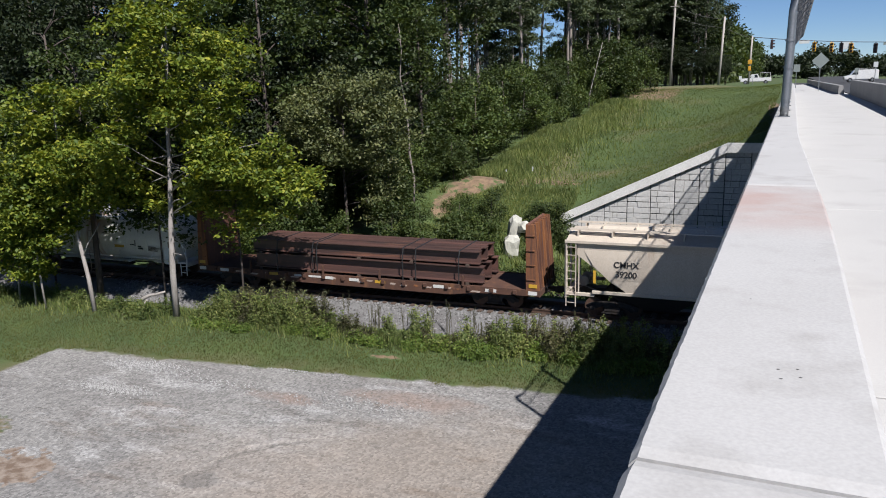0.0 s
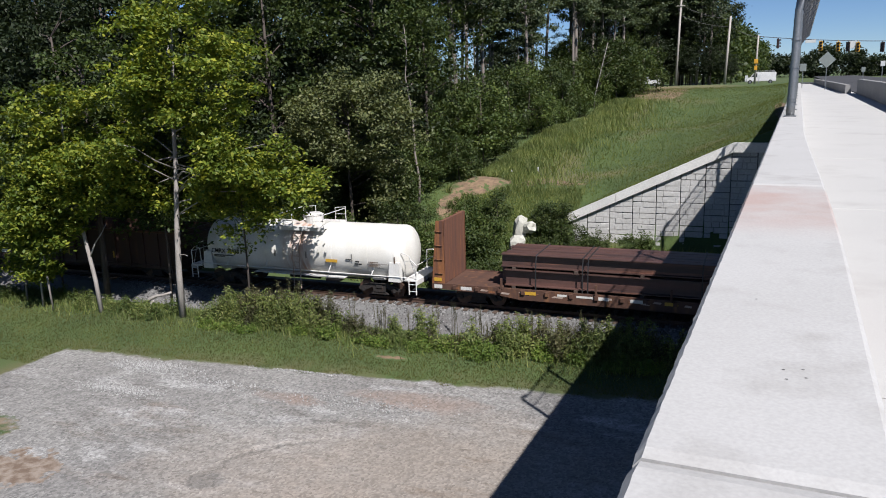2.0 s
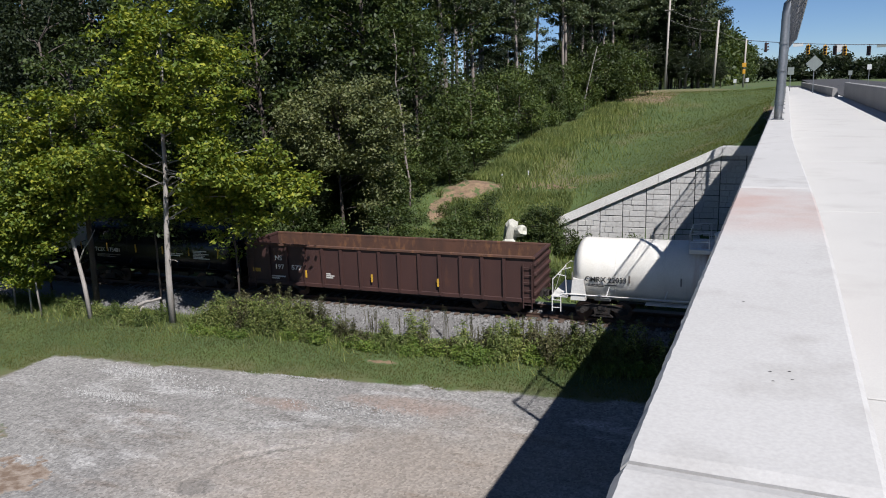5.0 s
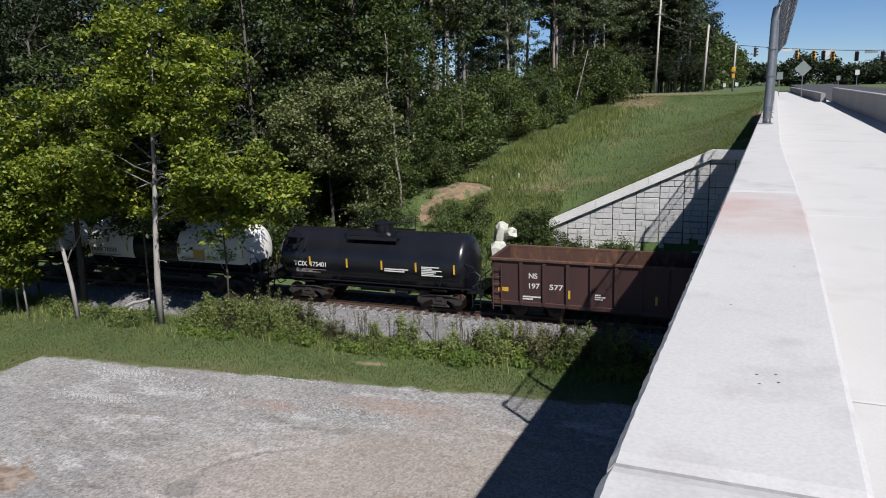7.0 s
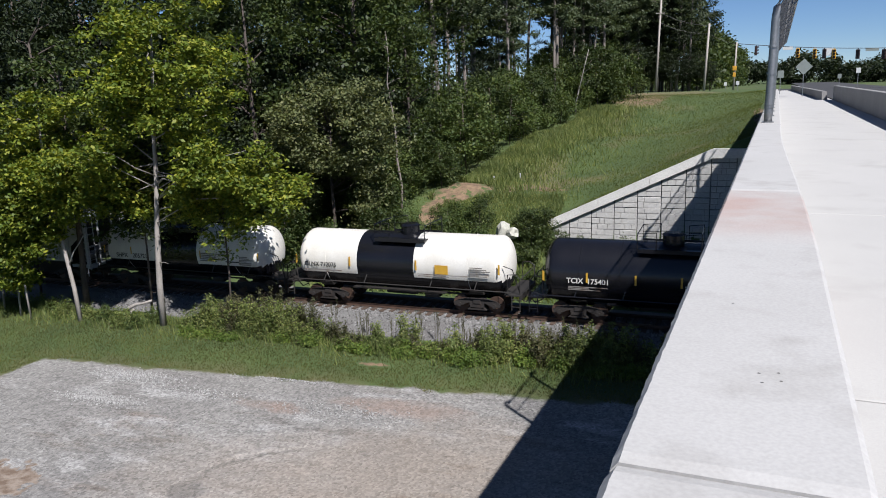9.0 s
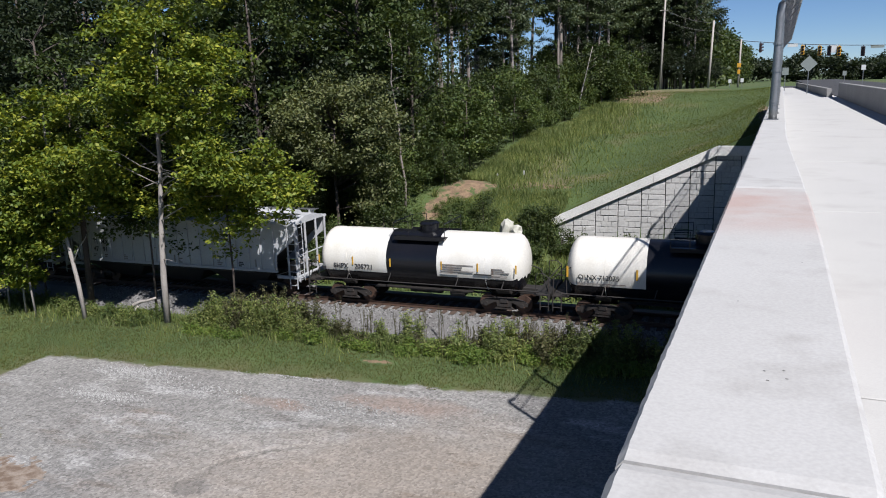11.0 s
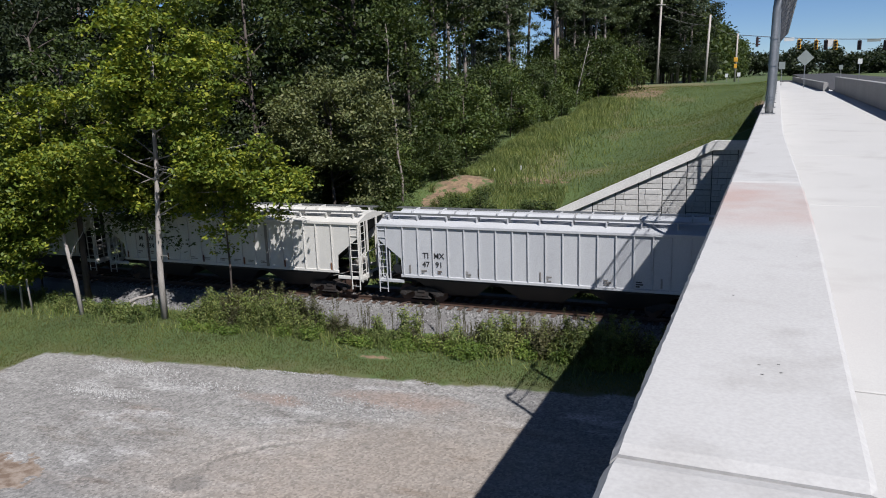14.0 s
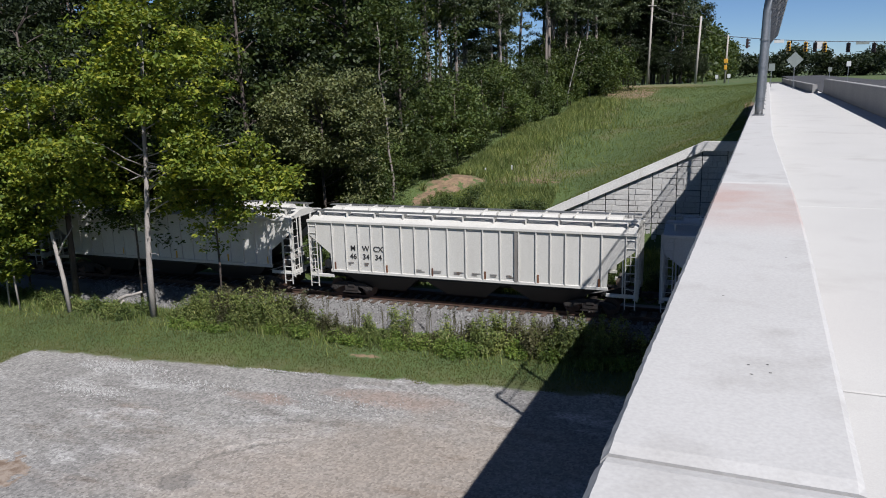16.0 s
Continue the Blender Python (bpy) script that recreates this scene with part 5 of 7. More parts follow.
def tree(name, label, trunk, r0, r1, clumps, spread, count, size, leaf, bark, seed, limbs=18, limb_r=0.05, twigs=(), category="tree", flat=0.5):
    """trunk: points from the foot up. Limbs run from the trunk to clumps of leaves."""
    rng = np.random.default_rng(seed)
    ob = empty(name)
    tagged(ob, label, category)
    bm = bmesh.new()
    tube(bm, trunk, r0, 9, r1)
    tp = [Vector(p) for p in trunk]
    for i in range(limbs):
        q = clumps[int(rng.integers(len(clumps)))]
        lo = tp[0].z + (0.36 + 0.2 * rng.uniform()) * (tp[-1].z - tp[0].z)
        z = max(lo, min(tp[-1].z, q.z - 0.45 * (Vector((q.x, q.y, 0)) - Vector((tp[-1].x, tp[-1].y, 0))).length))
        for a, b in zip(tp, tp[1:]):
            if a.z <= z <= b.z:
                p = a.lerp(b, (z - a.z) / (b.z - a.z))
                break
        else:
            p = tp[-1]
        tube(bm, bent(p, q, rng), limb_r, 5, limb_r * 0.25)
    for p, q, rr in twigs:
        tube(bm, bent(p, q, rng, 3, 0.08), rr, 5, rr * 0.3)
    part("trunk", bm, bark, ob, smooth=True)
    me = leaf_mesh("crown", [tuple(p) for p in clumps], spread, count, size, leaf, rng, flat)
    crown = new("crown", me)
    crown.parent = ob
    return ob


def yard_trees():
    """The lit trees between the gravel yard and the railway, and trees added to shade the train."""
    rng = np.random.default_rng(11)
    base = Vector((-27.1, 29.6, -0.95))
    trunk = [base, base + Vector((0.05, 0, 2.5)), base + Vector((0.25, 0, 5)), base + Vector((0.55, 0.05, 8)), base + Vector((0.75, 0, 10.6)), base + Vector((1.0, 0.1, 13.2)), base + Vector((1.25, 0, 15.6))]
    cl = crown_points(rng, 160, base + Vector((1.3, 0.0, 12.5)), (4.1, 3.2, 3.7), seed=1.0, hollow=0.3, gap=-0.06)
    cl += crown_points(rng, 190, base + Vector((1.2, -0.3, 8.8)), (4.9, 3.8, 2.3), seed=2.0, hollow=0.3, gap=-0.06)
    cl += crown_points(rng, 130, base + Vector((5.3, -0.4, 7.0)), (3.6, 2.9, 1.6), seed=5.0, hollow=0.2, gap=-0.08)
    cl += crown_points(rng, 95, base + Vector((-2.2, -0.3, 6.7)), (2.0, 2.8, 1.8), seed=3.0, hollow=0.2, gap=-0.08)
    cl += crown_points(rng, 40, base + Vector((1.2, 1.5, 6.4)), (3.2, 1.0, 1.2), seed=4.0, hollow=0.1)
    way = Vector((base.x, base.y, 0)).normalized()
    front = [base + Vector((0.75 + rng.uniform(-0.9, 0.9), rng.uniform(-1.9, -0.6), rng.uniform(10.7, 15.2))) for k in range(26)]
    def before_stem(p):
        q = Vector((p.x - base.x - 0.06 * (p.z + 0.95), p.y - base.y, 0))
        return p.z < 9.3 and q.dot(way) < 0.4 and abs(q.x * way.y - q.y * way.x) < 1.0
    cl = [p for p in cl if not before_stem(p) and not (p.z < 5.6 + 0.6 * (base.y - p.y) and p.y < base.y)] + front
    tw = [(base + Vector((0.3, 0, 5.6)), base + Vector((1.4, -0.6, 5.9)), 0.035), (base + Vector((0.35, 0, 6.1)), base + Vector((1.9, -0.3, 6.6)), 0.04), (base + Vector((0.2, 0, 3.6)), base + Vector((1.2, -0.5, 3.65)), 0.03),
          (base + Vector((0.72, 0, 10.2)), base + Vector((-0.2, -0.6, 10.6)), 0.03), (base + Vector((0.5, 0, 7.6)), base + Vector((1.6, -0.5, 7.9)), 0.035)]
    tree("deciduous_tree", "yellow-green leafy tree with a straight pale trunk in sun", trunk, 0.18, 0.05, cl, (0.56, 0.56, 0.34), 96, 0.118, M["leaf_main"], M["bark_pale"], 21, 30, 0.036, tw, flat=0.6)

    base = Vector((-32.2, 29.1, -0.95))
    trunk = [base, base + Vector((-0.15, 0, 2)), base + Vector((-0.5, 0, 4.2)), base + Vector((-1.0, 0.2, 6.4)), base + Vector((-1.3, 0.2, 8.6)), base + Vector((-1.2, 0.2, 11.4))]
    cl = crown_points(rng, 130, base + Vector((-0.6, 0.0, 9.2)), (3.2, 3.2, 3.4), seed=7.0, hollow=0.2, gap=0.06)
    cl += crown_points(rng, 95, base + Vector((-3.6, -0.2, 6.0)), (2.8, 2.2, 2.6), seed=8.0, hollow=0.2, gap=0.06)
    cl += crown_points(rng, 26, base + Vector((1.8, 0.4, 7.2)), (1.9, 1.6, 1.4), seed=9.0, hollow=0.2, gap=0.06)
    cl += crown_points(rng, 70, base + Vector((-2.2, -0.8, 6.0)), (2.6, 1.2, 2.4), seed=10.0, hollow=0.1, gap=0.0)
    cl += [base + Vector((-1.2 + rng.uniform(-0.9, 0.9), rng.uniform(-1.3, -0.3), rng.uniform(8.6, 12.0))) for k in range(16)]
    tw = [(base + Vector((-0.3, 0, 3.2)), base + Vector((0.8, 0.3, 5.0)), 0.05), (base + Vector((-0.9, 0.2, 6.0)), base + Vector((-4.4, -0.2, 6.9)), 0.05)]
    tree("deciduous_tree", "leafy green tree with a slim leaning pale trunk", trunk, 0.13, 0.05, cl, (0.58, 0.58, 0.34), 90, 0.118, M["leaf_main"], M["bark_pale"], 22, 26, 0.032, tw, flat=0.6)

    base = Vector((-33.9, 31.2, -0.9))
    trunk = [base, base + Vector((0.1, 0, 3)), base + Vector((0.2, 0, 6)), base + Vector((0.1, 0, 9.5)), base + Vector((0.3, 0, 13))]
    cl = crown_points(rng, 90, base + Vector((-0.5, 0.8, 11.5)), (3.6, 2.6, 3.6), seed=17.0, hollow=0.2)
    # darker leaves and bark than the lit trees: shade put into their colour
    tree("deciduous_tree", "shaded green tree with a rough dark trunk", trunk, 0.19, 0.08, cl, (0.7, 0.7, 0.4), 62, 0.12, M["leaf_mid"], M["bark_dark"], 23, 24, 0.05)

    # added mostly out of view on the left, to cast shade on the wagons
    base = Vector((-42.0, 30.2, -0.9))
    trunk = [base, base + Vector((0.1, 0, 3)), base + Vector((0.2, 0, 6)), base + Vector((0.1, 0, 9.5)), base + Vector((0.3, 0, 12))]
    cl = crown_points(rng, 190, base + Vector((0, 0.3, 8.0)), (4.4, 2.6, 4.6), seed=18.0, hollow=0.2)
    tree("deciduous_tree", "leafy green tree added mostly out of view to shade the wagons", trunk, 0.22, 0.08, cl, (0.7, 0.7, 0.3), 62, 0.12, M["leaf_mid"], M["bark_dark"], 24, 24, 0.05)

    # trees added largely behind the front crowns, to block sun from the wagons
    for k, (x, y, h, n) in enumerate(((-29.3, 31.3, 12.0, 150), (-37.3, 31.2, 12.5, 150), (-23.8, 30.9, 9.0, 60))):
        base = Vector((x, y, -0.9))
        trunk = [base, base + Vector((0.1, 0, h * 0.3)), base + Vector((0.0, 0.1, h * 0.6)), base + Vector((0.1, 0, h * 0.9))]
        cl = crown_points(rng, n, base + Vector((0, 0.2, h * (0.62 if k < 2 else 0.78))), (3.6 if k < 2 else 2.4, 1.9, h * 0.34), seed=130.0 + k, hollow=0.2)
        tree("deciduous_tree", "shaded green tree added close beside the railway to shade the wagons", trunk, 0.06, 0.035, cl, (0.7, 0.7, 0.35), 62, 0.12, M["leaf_mid"] if k < 2 else M["leaf_main"], M["bark_dark"], 140 + k, 20, 0.04)

    # slim saplings at the edge of the grass
    for i, (x, y, h, lean) in enumerate(((-36.3, 28.9, 5.2, 0.2), (-35.2, 28.6, 6.4, -0.3), (-38.4, 29.6, 6.0, 0.3), (-37.2, 30.2, 4.4, -0.2))):
        base = Vector((x, y, -0.9))
        trunk = [base, base + Vector((lean * 0.4, 0, h * 0.35)), base + Vector((lean * 0.8, 0.1, h * 0.7)), base + Vector((lean, 0, h))]
        cl = crown_points(rng, 34, base + Vector((lean, 0.1, h * 0.72)), (1.7, 1.5, h * 0.36), seed=30.0 + i, hollow=0.1)
        cl += crown_points(rng, 8, base + Vector((lean, 0.0, h * 0.38)), (1.0, 0.8, 0.5), seed=40.0 + i, hollow=0.1)
        tree("sapling", "slim young tree with pale stem and sparse green leaves", trunk, 0.065, 0.02, cl, (0.5, 0.5, 0.24), 56, 0.11, M["leaf_main"], M["bark_pale"], 50 + i, 10, 0.02)


def forest_kinds():
    """One of each forest tree, built at the origin and then copied to its places."""
    kinds = {}
    rng = np.random.default_rng(77)
    for k in range(3):
        h = 21.0 + 2.0 * k
        trunk = [(0, 0, -0.4), (0.1, 0, h * 0.3), (0.0, 0.15, h * 0.6), (0.1, 0, h * 0.85), (0, 0, h)]
        cl = []
        for i in range(62):
            z = h * (0.5 + 0.5 * (i / 61) ** 0.9) + rng.uniform(-0.5, 0.5)
            r = (1.05 - (z / h)) * 6.2 + 0.6
            a = rng.uniform(0, 6.28)
            q = r * rng.uniform(0.25, 1.0)
            cl.append(Vector((q * math.cos(a), q * math.sin(a), z)))
        kinds["pine", k] = tree("pine_tree", "tall dark green pine with a bare straight trunk", trunk, 0.2 + 0.02 * k, 0.05, cl, (0.95, 0.95, 0.4), 92, 0.19, M["needles"], M["bark_pine"], 100 + k, 40, 0.04, flat=0.2)
    for k in range(3):
        h = 13.0 + 2.5 * k
        trunk = [(0, 0, -0.4), (0.1, 0.1, h * 0.3), (-0.1, 0, h * 0.55), (0.1, 0, h * 0.8)]
        cl = crown_points(rng, 92, Vector((0, 0, h * 0.60)), (3.5 + 0.3 * k, 3.5 + 0.3 * k, h * 0.40), seed=60.0 + k, hollow=0.4)
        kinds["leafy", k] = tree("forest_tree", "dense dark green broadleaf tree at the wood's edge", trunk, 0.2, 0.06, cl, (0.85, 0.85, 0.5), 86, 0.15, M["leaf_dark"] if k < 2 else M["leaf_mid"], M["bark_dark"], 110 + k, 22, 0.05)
    for k in range(4):
        h = 2.6 + 0.9 * k
        trunk = [(0, 0, -0.3), (0.05, 0, h * 0.4), (0.0, 0.05, h * 0.8)]
        cl = crown_points(rng, 34, Vector((0, 0, h * 0.48)), (1.35 + 0.25 * k, 1.35 + 0.25 * k, h * 0.5), seed=70.0 + k, hollow=0.4)
        kinds["shrub", k] = tree("shrub", "dense green shrub in the overgrown wood edge", trunk, 0.05, 0.02, cl, (0.55, 0.55, 0.42), 84, 0.098, M["leaf_shrub"] if k % 2 else M["leaf_mid"], M["bark_dark"], 120 + k, 8, 0.02, category="shrub")
    return kinds


def edge_x(y):
    """Where the wood's edge runs beyond the railway."""
    return table(y, [(41, -24.5), (52, -23.5), (64, -21.8), (75, -20.2), (93, -18.0), (106, -13.5), (118, -11.0)])


def plant_forest():
    kinds = forest_kinds()
    used = set()
    r = random.Random(8)

    def place(kind, x, y, s, tilt=2.0):
        m = pose(x, y, ground_z(x, y), r.uniform(-tilt, tilt), r.uniform(-tilt, tilt), r.uniform(0, 360)) @ Matrix.Diagonal((s, s, s * r.uniform(0.92, 1.1), 1))
        ob = kinds[kind]
        if kind not in used:
            used.add(kind)
            ob.matrix_basis = m
        else:
            copy_thing(ob, m)

    # tall pines on the rise
    n = 0
    while n < 60:
        y = r.uniform(72, 150)
        x = edge_x(min(y, 118)) - 3.5 - r.uniform(0, 1) ** 1.2 * 52
        if 115 < y < 135 or (x < -0.78 * y + 2 and x < -60):
            continue
        place(("pine", r.randrange(3)), x, y, r.uniform(0.85, 1.2), 1.5)
        n += 1
    # pines near the crest behind the poles
    for x, y, s in ((-12.5, 136, 1.1), (-7.6, 140, 1.0), (-8.8, 144, 1.1), (-9.5, 138, 1.05), (-16, 137, 1.2), (-11, 146, 1.15), (-18, 113, 1.1), (-23, 108, 1.1), (-25.5, 113, 1.15), (-20.5, 117, 1.1), (-27, 104, 1.05), (-16, 139, 1.15), (-19, 141, 1.2), (-22, 138, 1.2), (-26, 142, 1.2), (-21, 112, 1.15), (-14, 141, 1.1), (-13, 152, 1.2), (-17, 146, 1.2)):
        place(("pine", r.randrange(3)), x, y, s, 1.5)
    # wood beyond the side road
    for i in range(16):
        x, y = r.uniform(-24, -6.5), r.uniform(136, 165)
        place(("leafy", r.randrange(3)) if i % 3 else ("pine", r.randrange(3)), x, y, r.uniform(0.95, 1.3) if i % 3 else r.uniform(1.0, 1.25), 1.5)
    for i in range(16):
        place(("leafy", r.randrange(3)), r.uniform(-34, -9), r.uniform(135, 142), r.uniform(0.5, 0.75), 3)
    for i in range(14):
        place(("leafy", r.randrange(2)), -14.5 + 0.85 * i + r.uniform(-0.4, 0.4), r.uniform(136, 141), r.uniform(0.4, 0.55) - 0.012 * i, 3)
    for i in range(18):
        place(("shrub", r.choice((1, 2, 3))), r.uniform(-26, -14.5), r.uniform(110, 115.5), r.uniform(0.7, 1.1), 5)
    # broadleaf wood on the left behind the railway
    n = 0
    while n < 46:
        x, y = r.uniform(-84, -28), r.uniform(45, 76)
        if x < -1.35 * y or (x > -33 and y < 50):
            continue
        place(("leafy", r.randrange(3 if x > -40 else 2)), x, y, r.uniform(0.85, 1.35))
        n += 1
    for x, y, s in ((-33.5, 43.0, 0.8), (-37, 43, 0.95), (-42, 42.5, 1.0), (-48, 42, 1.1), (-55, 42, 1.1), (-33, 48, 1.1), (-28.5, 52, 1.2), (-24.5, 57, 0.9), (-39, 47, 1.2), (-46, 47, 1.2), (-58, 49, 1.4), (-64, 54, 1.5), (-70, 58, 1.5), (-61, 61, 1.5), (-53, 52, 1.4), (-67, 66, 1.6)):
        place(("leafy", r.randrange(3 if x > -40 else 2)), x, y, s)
    # broadleaf understorey among the pines
    n = 0
    while n < 26:
        y = r.uniform(66, 113)
        x = edge_x(min(y, 118)) - 4 - r.uniform(0, 1) * 44
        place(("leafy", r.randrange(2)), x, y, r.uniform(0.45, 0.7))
        n += 1
    # overgrown edge
    for i in range(120):
        y = 43 + 70 * r.uniform(0, 1) ** 1.15
        x = edge_x(y) - 0.3 - r.uniform(0, 1) ** 1.3 * 13
        if -24.2 < x < -19 and 48 < y < 59:
            continue
        k = r.choice((0, 1, 1, 2, 2, 3)) if y > 56 else r.choice((1, 2, 3, 3))
        place(("shrub", k), x, y, r.uniform(0.85, 1.35) if y < 60 else r.uniform(1.0, 1.75), 5)
    for i in range(26):
        place(("shrub", r.choice((1, 2, 3))), r.uniform(-60, -26), r.uniform(40.3, 43), r.uniform(0.8, 1.2), 5)
    for i in range(24):
        place(("shrub", r.choice((0, 0, 1))), -25 + 0.95 * i + r.uniform(-0.4, 0.4), 39.4 + r.uniform(-0.4, 0.9), r.uniform(0.4, 0.62), 5)
    # low bushes on the slope between railway and clay bank, and at the foot of the wall
    for x, y, k, s in ((-17.5, 50, 1, 0.8), (-16.0, 48.5, 2, 0.7), (-18.4, 47.5, 1, 0.7), (-17.2, 46, 1, 0.9), (-15.2, 45.5, 1, 0.75), (-20.5, 46.5, 3, 0.75), (-21.5, 44, 2, 0.9), (-19.3, 43.8, 1, 0.9), (-17.0, 43.6, 0, 1.0), (-15.6, 43.2, 0, 0.9),
                       (-13.0, 48.6, 2, 0.6), (-12.3, 48.2, 2, 0.66), (-11.5, 48.4, 2, 0.62), (-10.7, 48.6, 2, 0.5), (-9.9, 48.8, 0, 0.6), (-9.1, 49.2, 0, 0.5), (-12.2, 46.4, 0, 0.6), (-6.9, 48.9, 0, 0.62), (-6.2, 48.6, 1, 0.5),
                       (-19.2, 52.6, 1, 0.5), (-18.2, 51.6, 1, 0.55), (-20.0, 51.0, 3, 0.5), (-18.8, 49.4, 3, 0.55)):
        place(("shrub", k), x, y, s, 5)

    # the rounded grey-green tree by the railway
    rng = np.random.default_rng(31)
    base = Vector((-25.3, 44.6, -0.6))
    cl = crown_points(rng, 230, base + Vector((0.5, 0, 8.9)), (4.3, 4.0, 3.1), seed=90.0, hollow=0.5)
    cl += crown_points(rng, 14, base + Vector((-2.3, -0.6, 4.6)), (1.7, 1.3, 1.7), seed=92.0, hollow=0.3)
    cl += crown_points(rng, 16, base + Vector((2.9, 0.4, 4.0)), (1.7, 1.6, 2.2), seed=91.0, hollow=0.4)
    tree("rounded_tree", "broad rounded grey-green tree beside the railway", [base, base + Vector((0.2, 0, 3)), base + Vector((0.1, 0, 6)), base + Vector((0.3, 0, 9))], 0.15, 0.06, cl, (0.75, 0.75, 0.45), 120, 0.112, M["leaf_grey"], M["bark_dark"], 32, 26, 0.05)
    # slim tree leaning out of the shrubs
    foot = Vector((-23.5, 52, ground_z(-23.5, 52) - 0.2))
    cl = [foot + Vector((-0.5 + r.uniform(-1.3, 1.3), r.uniform(-0.9, 0.9), r.uniform(9.5, 15.5))) for k in range(16)]
    tree("slim_tree", "slim grey-barked tree with thin foliage rising from the shrubs", [foot, (-23.3, 52, 3.6), (-23.6, 52, 5.6), (-23.62, 52, 7.4), (-23.85, 52.1, 9.2), (-24.2, 52.1, 11.3), (-23.95, 52, 13.2), (-24.1, 52, 15.0)], 0.10, 0.025, cl, (0.5, 0.5, 0.3), 40, 0.13, M["leaf_mid"], M["bark_pine"], 66, 14, 0.025)
    # bare pale stems standing in the shrubs
    for x, y, h, lean in ((-18.5, 95, 8, 1.6),):
        z = ground_z(x, y) - 0.2
        bm = bmesh.new()
        tube(bm, [(x, y, z), (x + lean * 0.1, y, z + h * 0.25), (x + lean * 0.5, y + 0.2, z + h * 0.6), (x + lean, y, z + h)], 0.10, 7, 0.03)
        for k in range(5):
            zz = z + h * (0.45 + 0.1 * k)
            tube(bm, [(x + lean * 0.6, y, zz), (x + lean * 0.6 + r.uniform(-1.2, 1.2), y - 0.3, zz + 0.7)], 0.03, 5, 0.01)
        tagged(mesh_object("dead_tree", bm, M["bark_pale"], smooth=True), "bare pale dead stem rising from the shrubs", "tree")


def far_woods():
    """Tree line along the horizon beyond the junction."""
    rng = np.random.default_rng(14)
    cl = []
    for i in range(900):
        x = rng.uniform(-14, 150)
        y = rng.uniform(262, 300)
        h = 6.6 + 4.5 * noise.noise((x * 0.07, 2.0, 0)) + 2.6 * noise.noise((x * 0.21, 5.0, 0))
        cl.append((x, y, 9.0 + h * rng.uniform(0.0, 1.0) ** 0.7))
    ob = new("far_woods", leaf_mesh("far_woods", cl, (2.4, 2.4, 1.5), 80, 0.5, M["leaf_dark"], rng))
    tagged(ob, "distant dark green tree line beyond the junction", "woods", kind="stuff")
    cl = [(rng.uniform(-150, -12), rng.uniform(178, 205), 8.5 + 3.2 * rng.uniform() ** 0.8) for i in range(420)]
    ob = new("deep_woods", leaf_mesh("deep_woods", cl, (2.4, 2.4, 0.9), 30, 0.6, M["leaf_mid"], rng))
    tagged(ob, "dark undergrowth deep in the wood behind the pines", "woods", kind="stuff")
    cl = []
    for i in range(420):
        t = rng.uniform()
        x, y = -6.5 + 8.5 * t + rng.uniform(-2.5, 0.5), 145 + 95 * t
        h = 12.3 - 3.3 * t + 1.5 * noise.noise((t * 9, 0, 0))
        cl.append((x, y, 9.0 + h * rng.uniform(0.0, 1.0) ** 0.8))
    ob = new("roadside_woods", leaf_mesh("roadside_woods", cl, (1.6, 1.8, 1.1), 46, 0.42, M["leaf_mid"], rng))
    tagged(ob, "row of green trees along the road beyond the poles", "woods", kind="stuff")


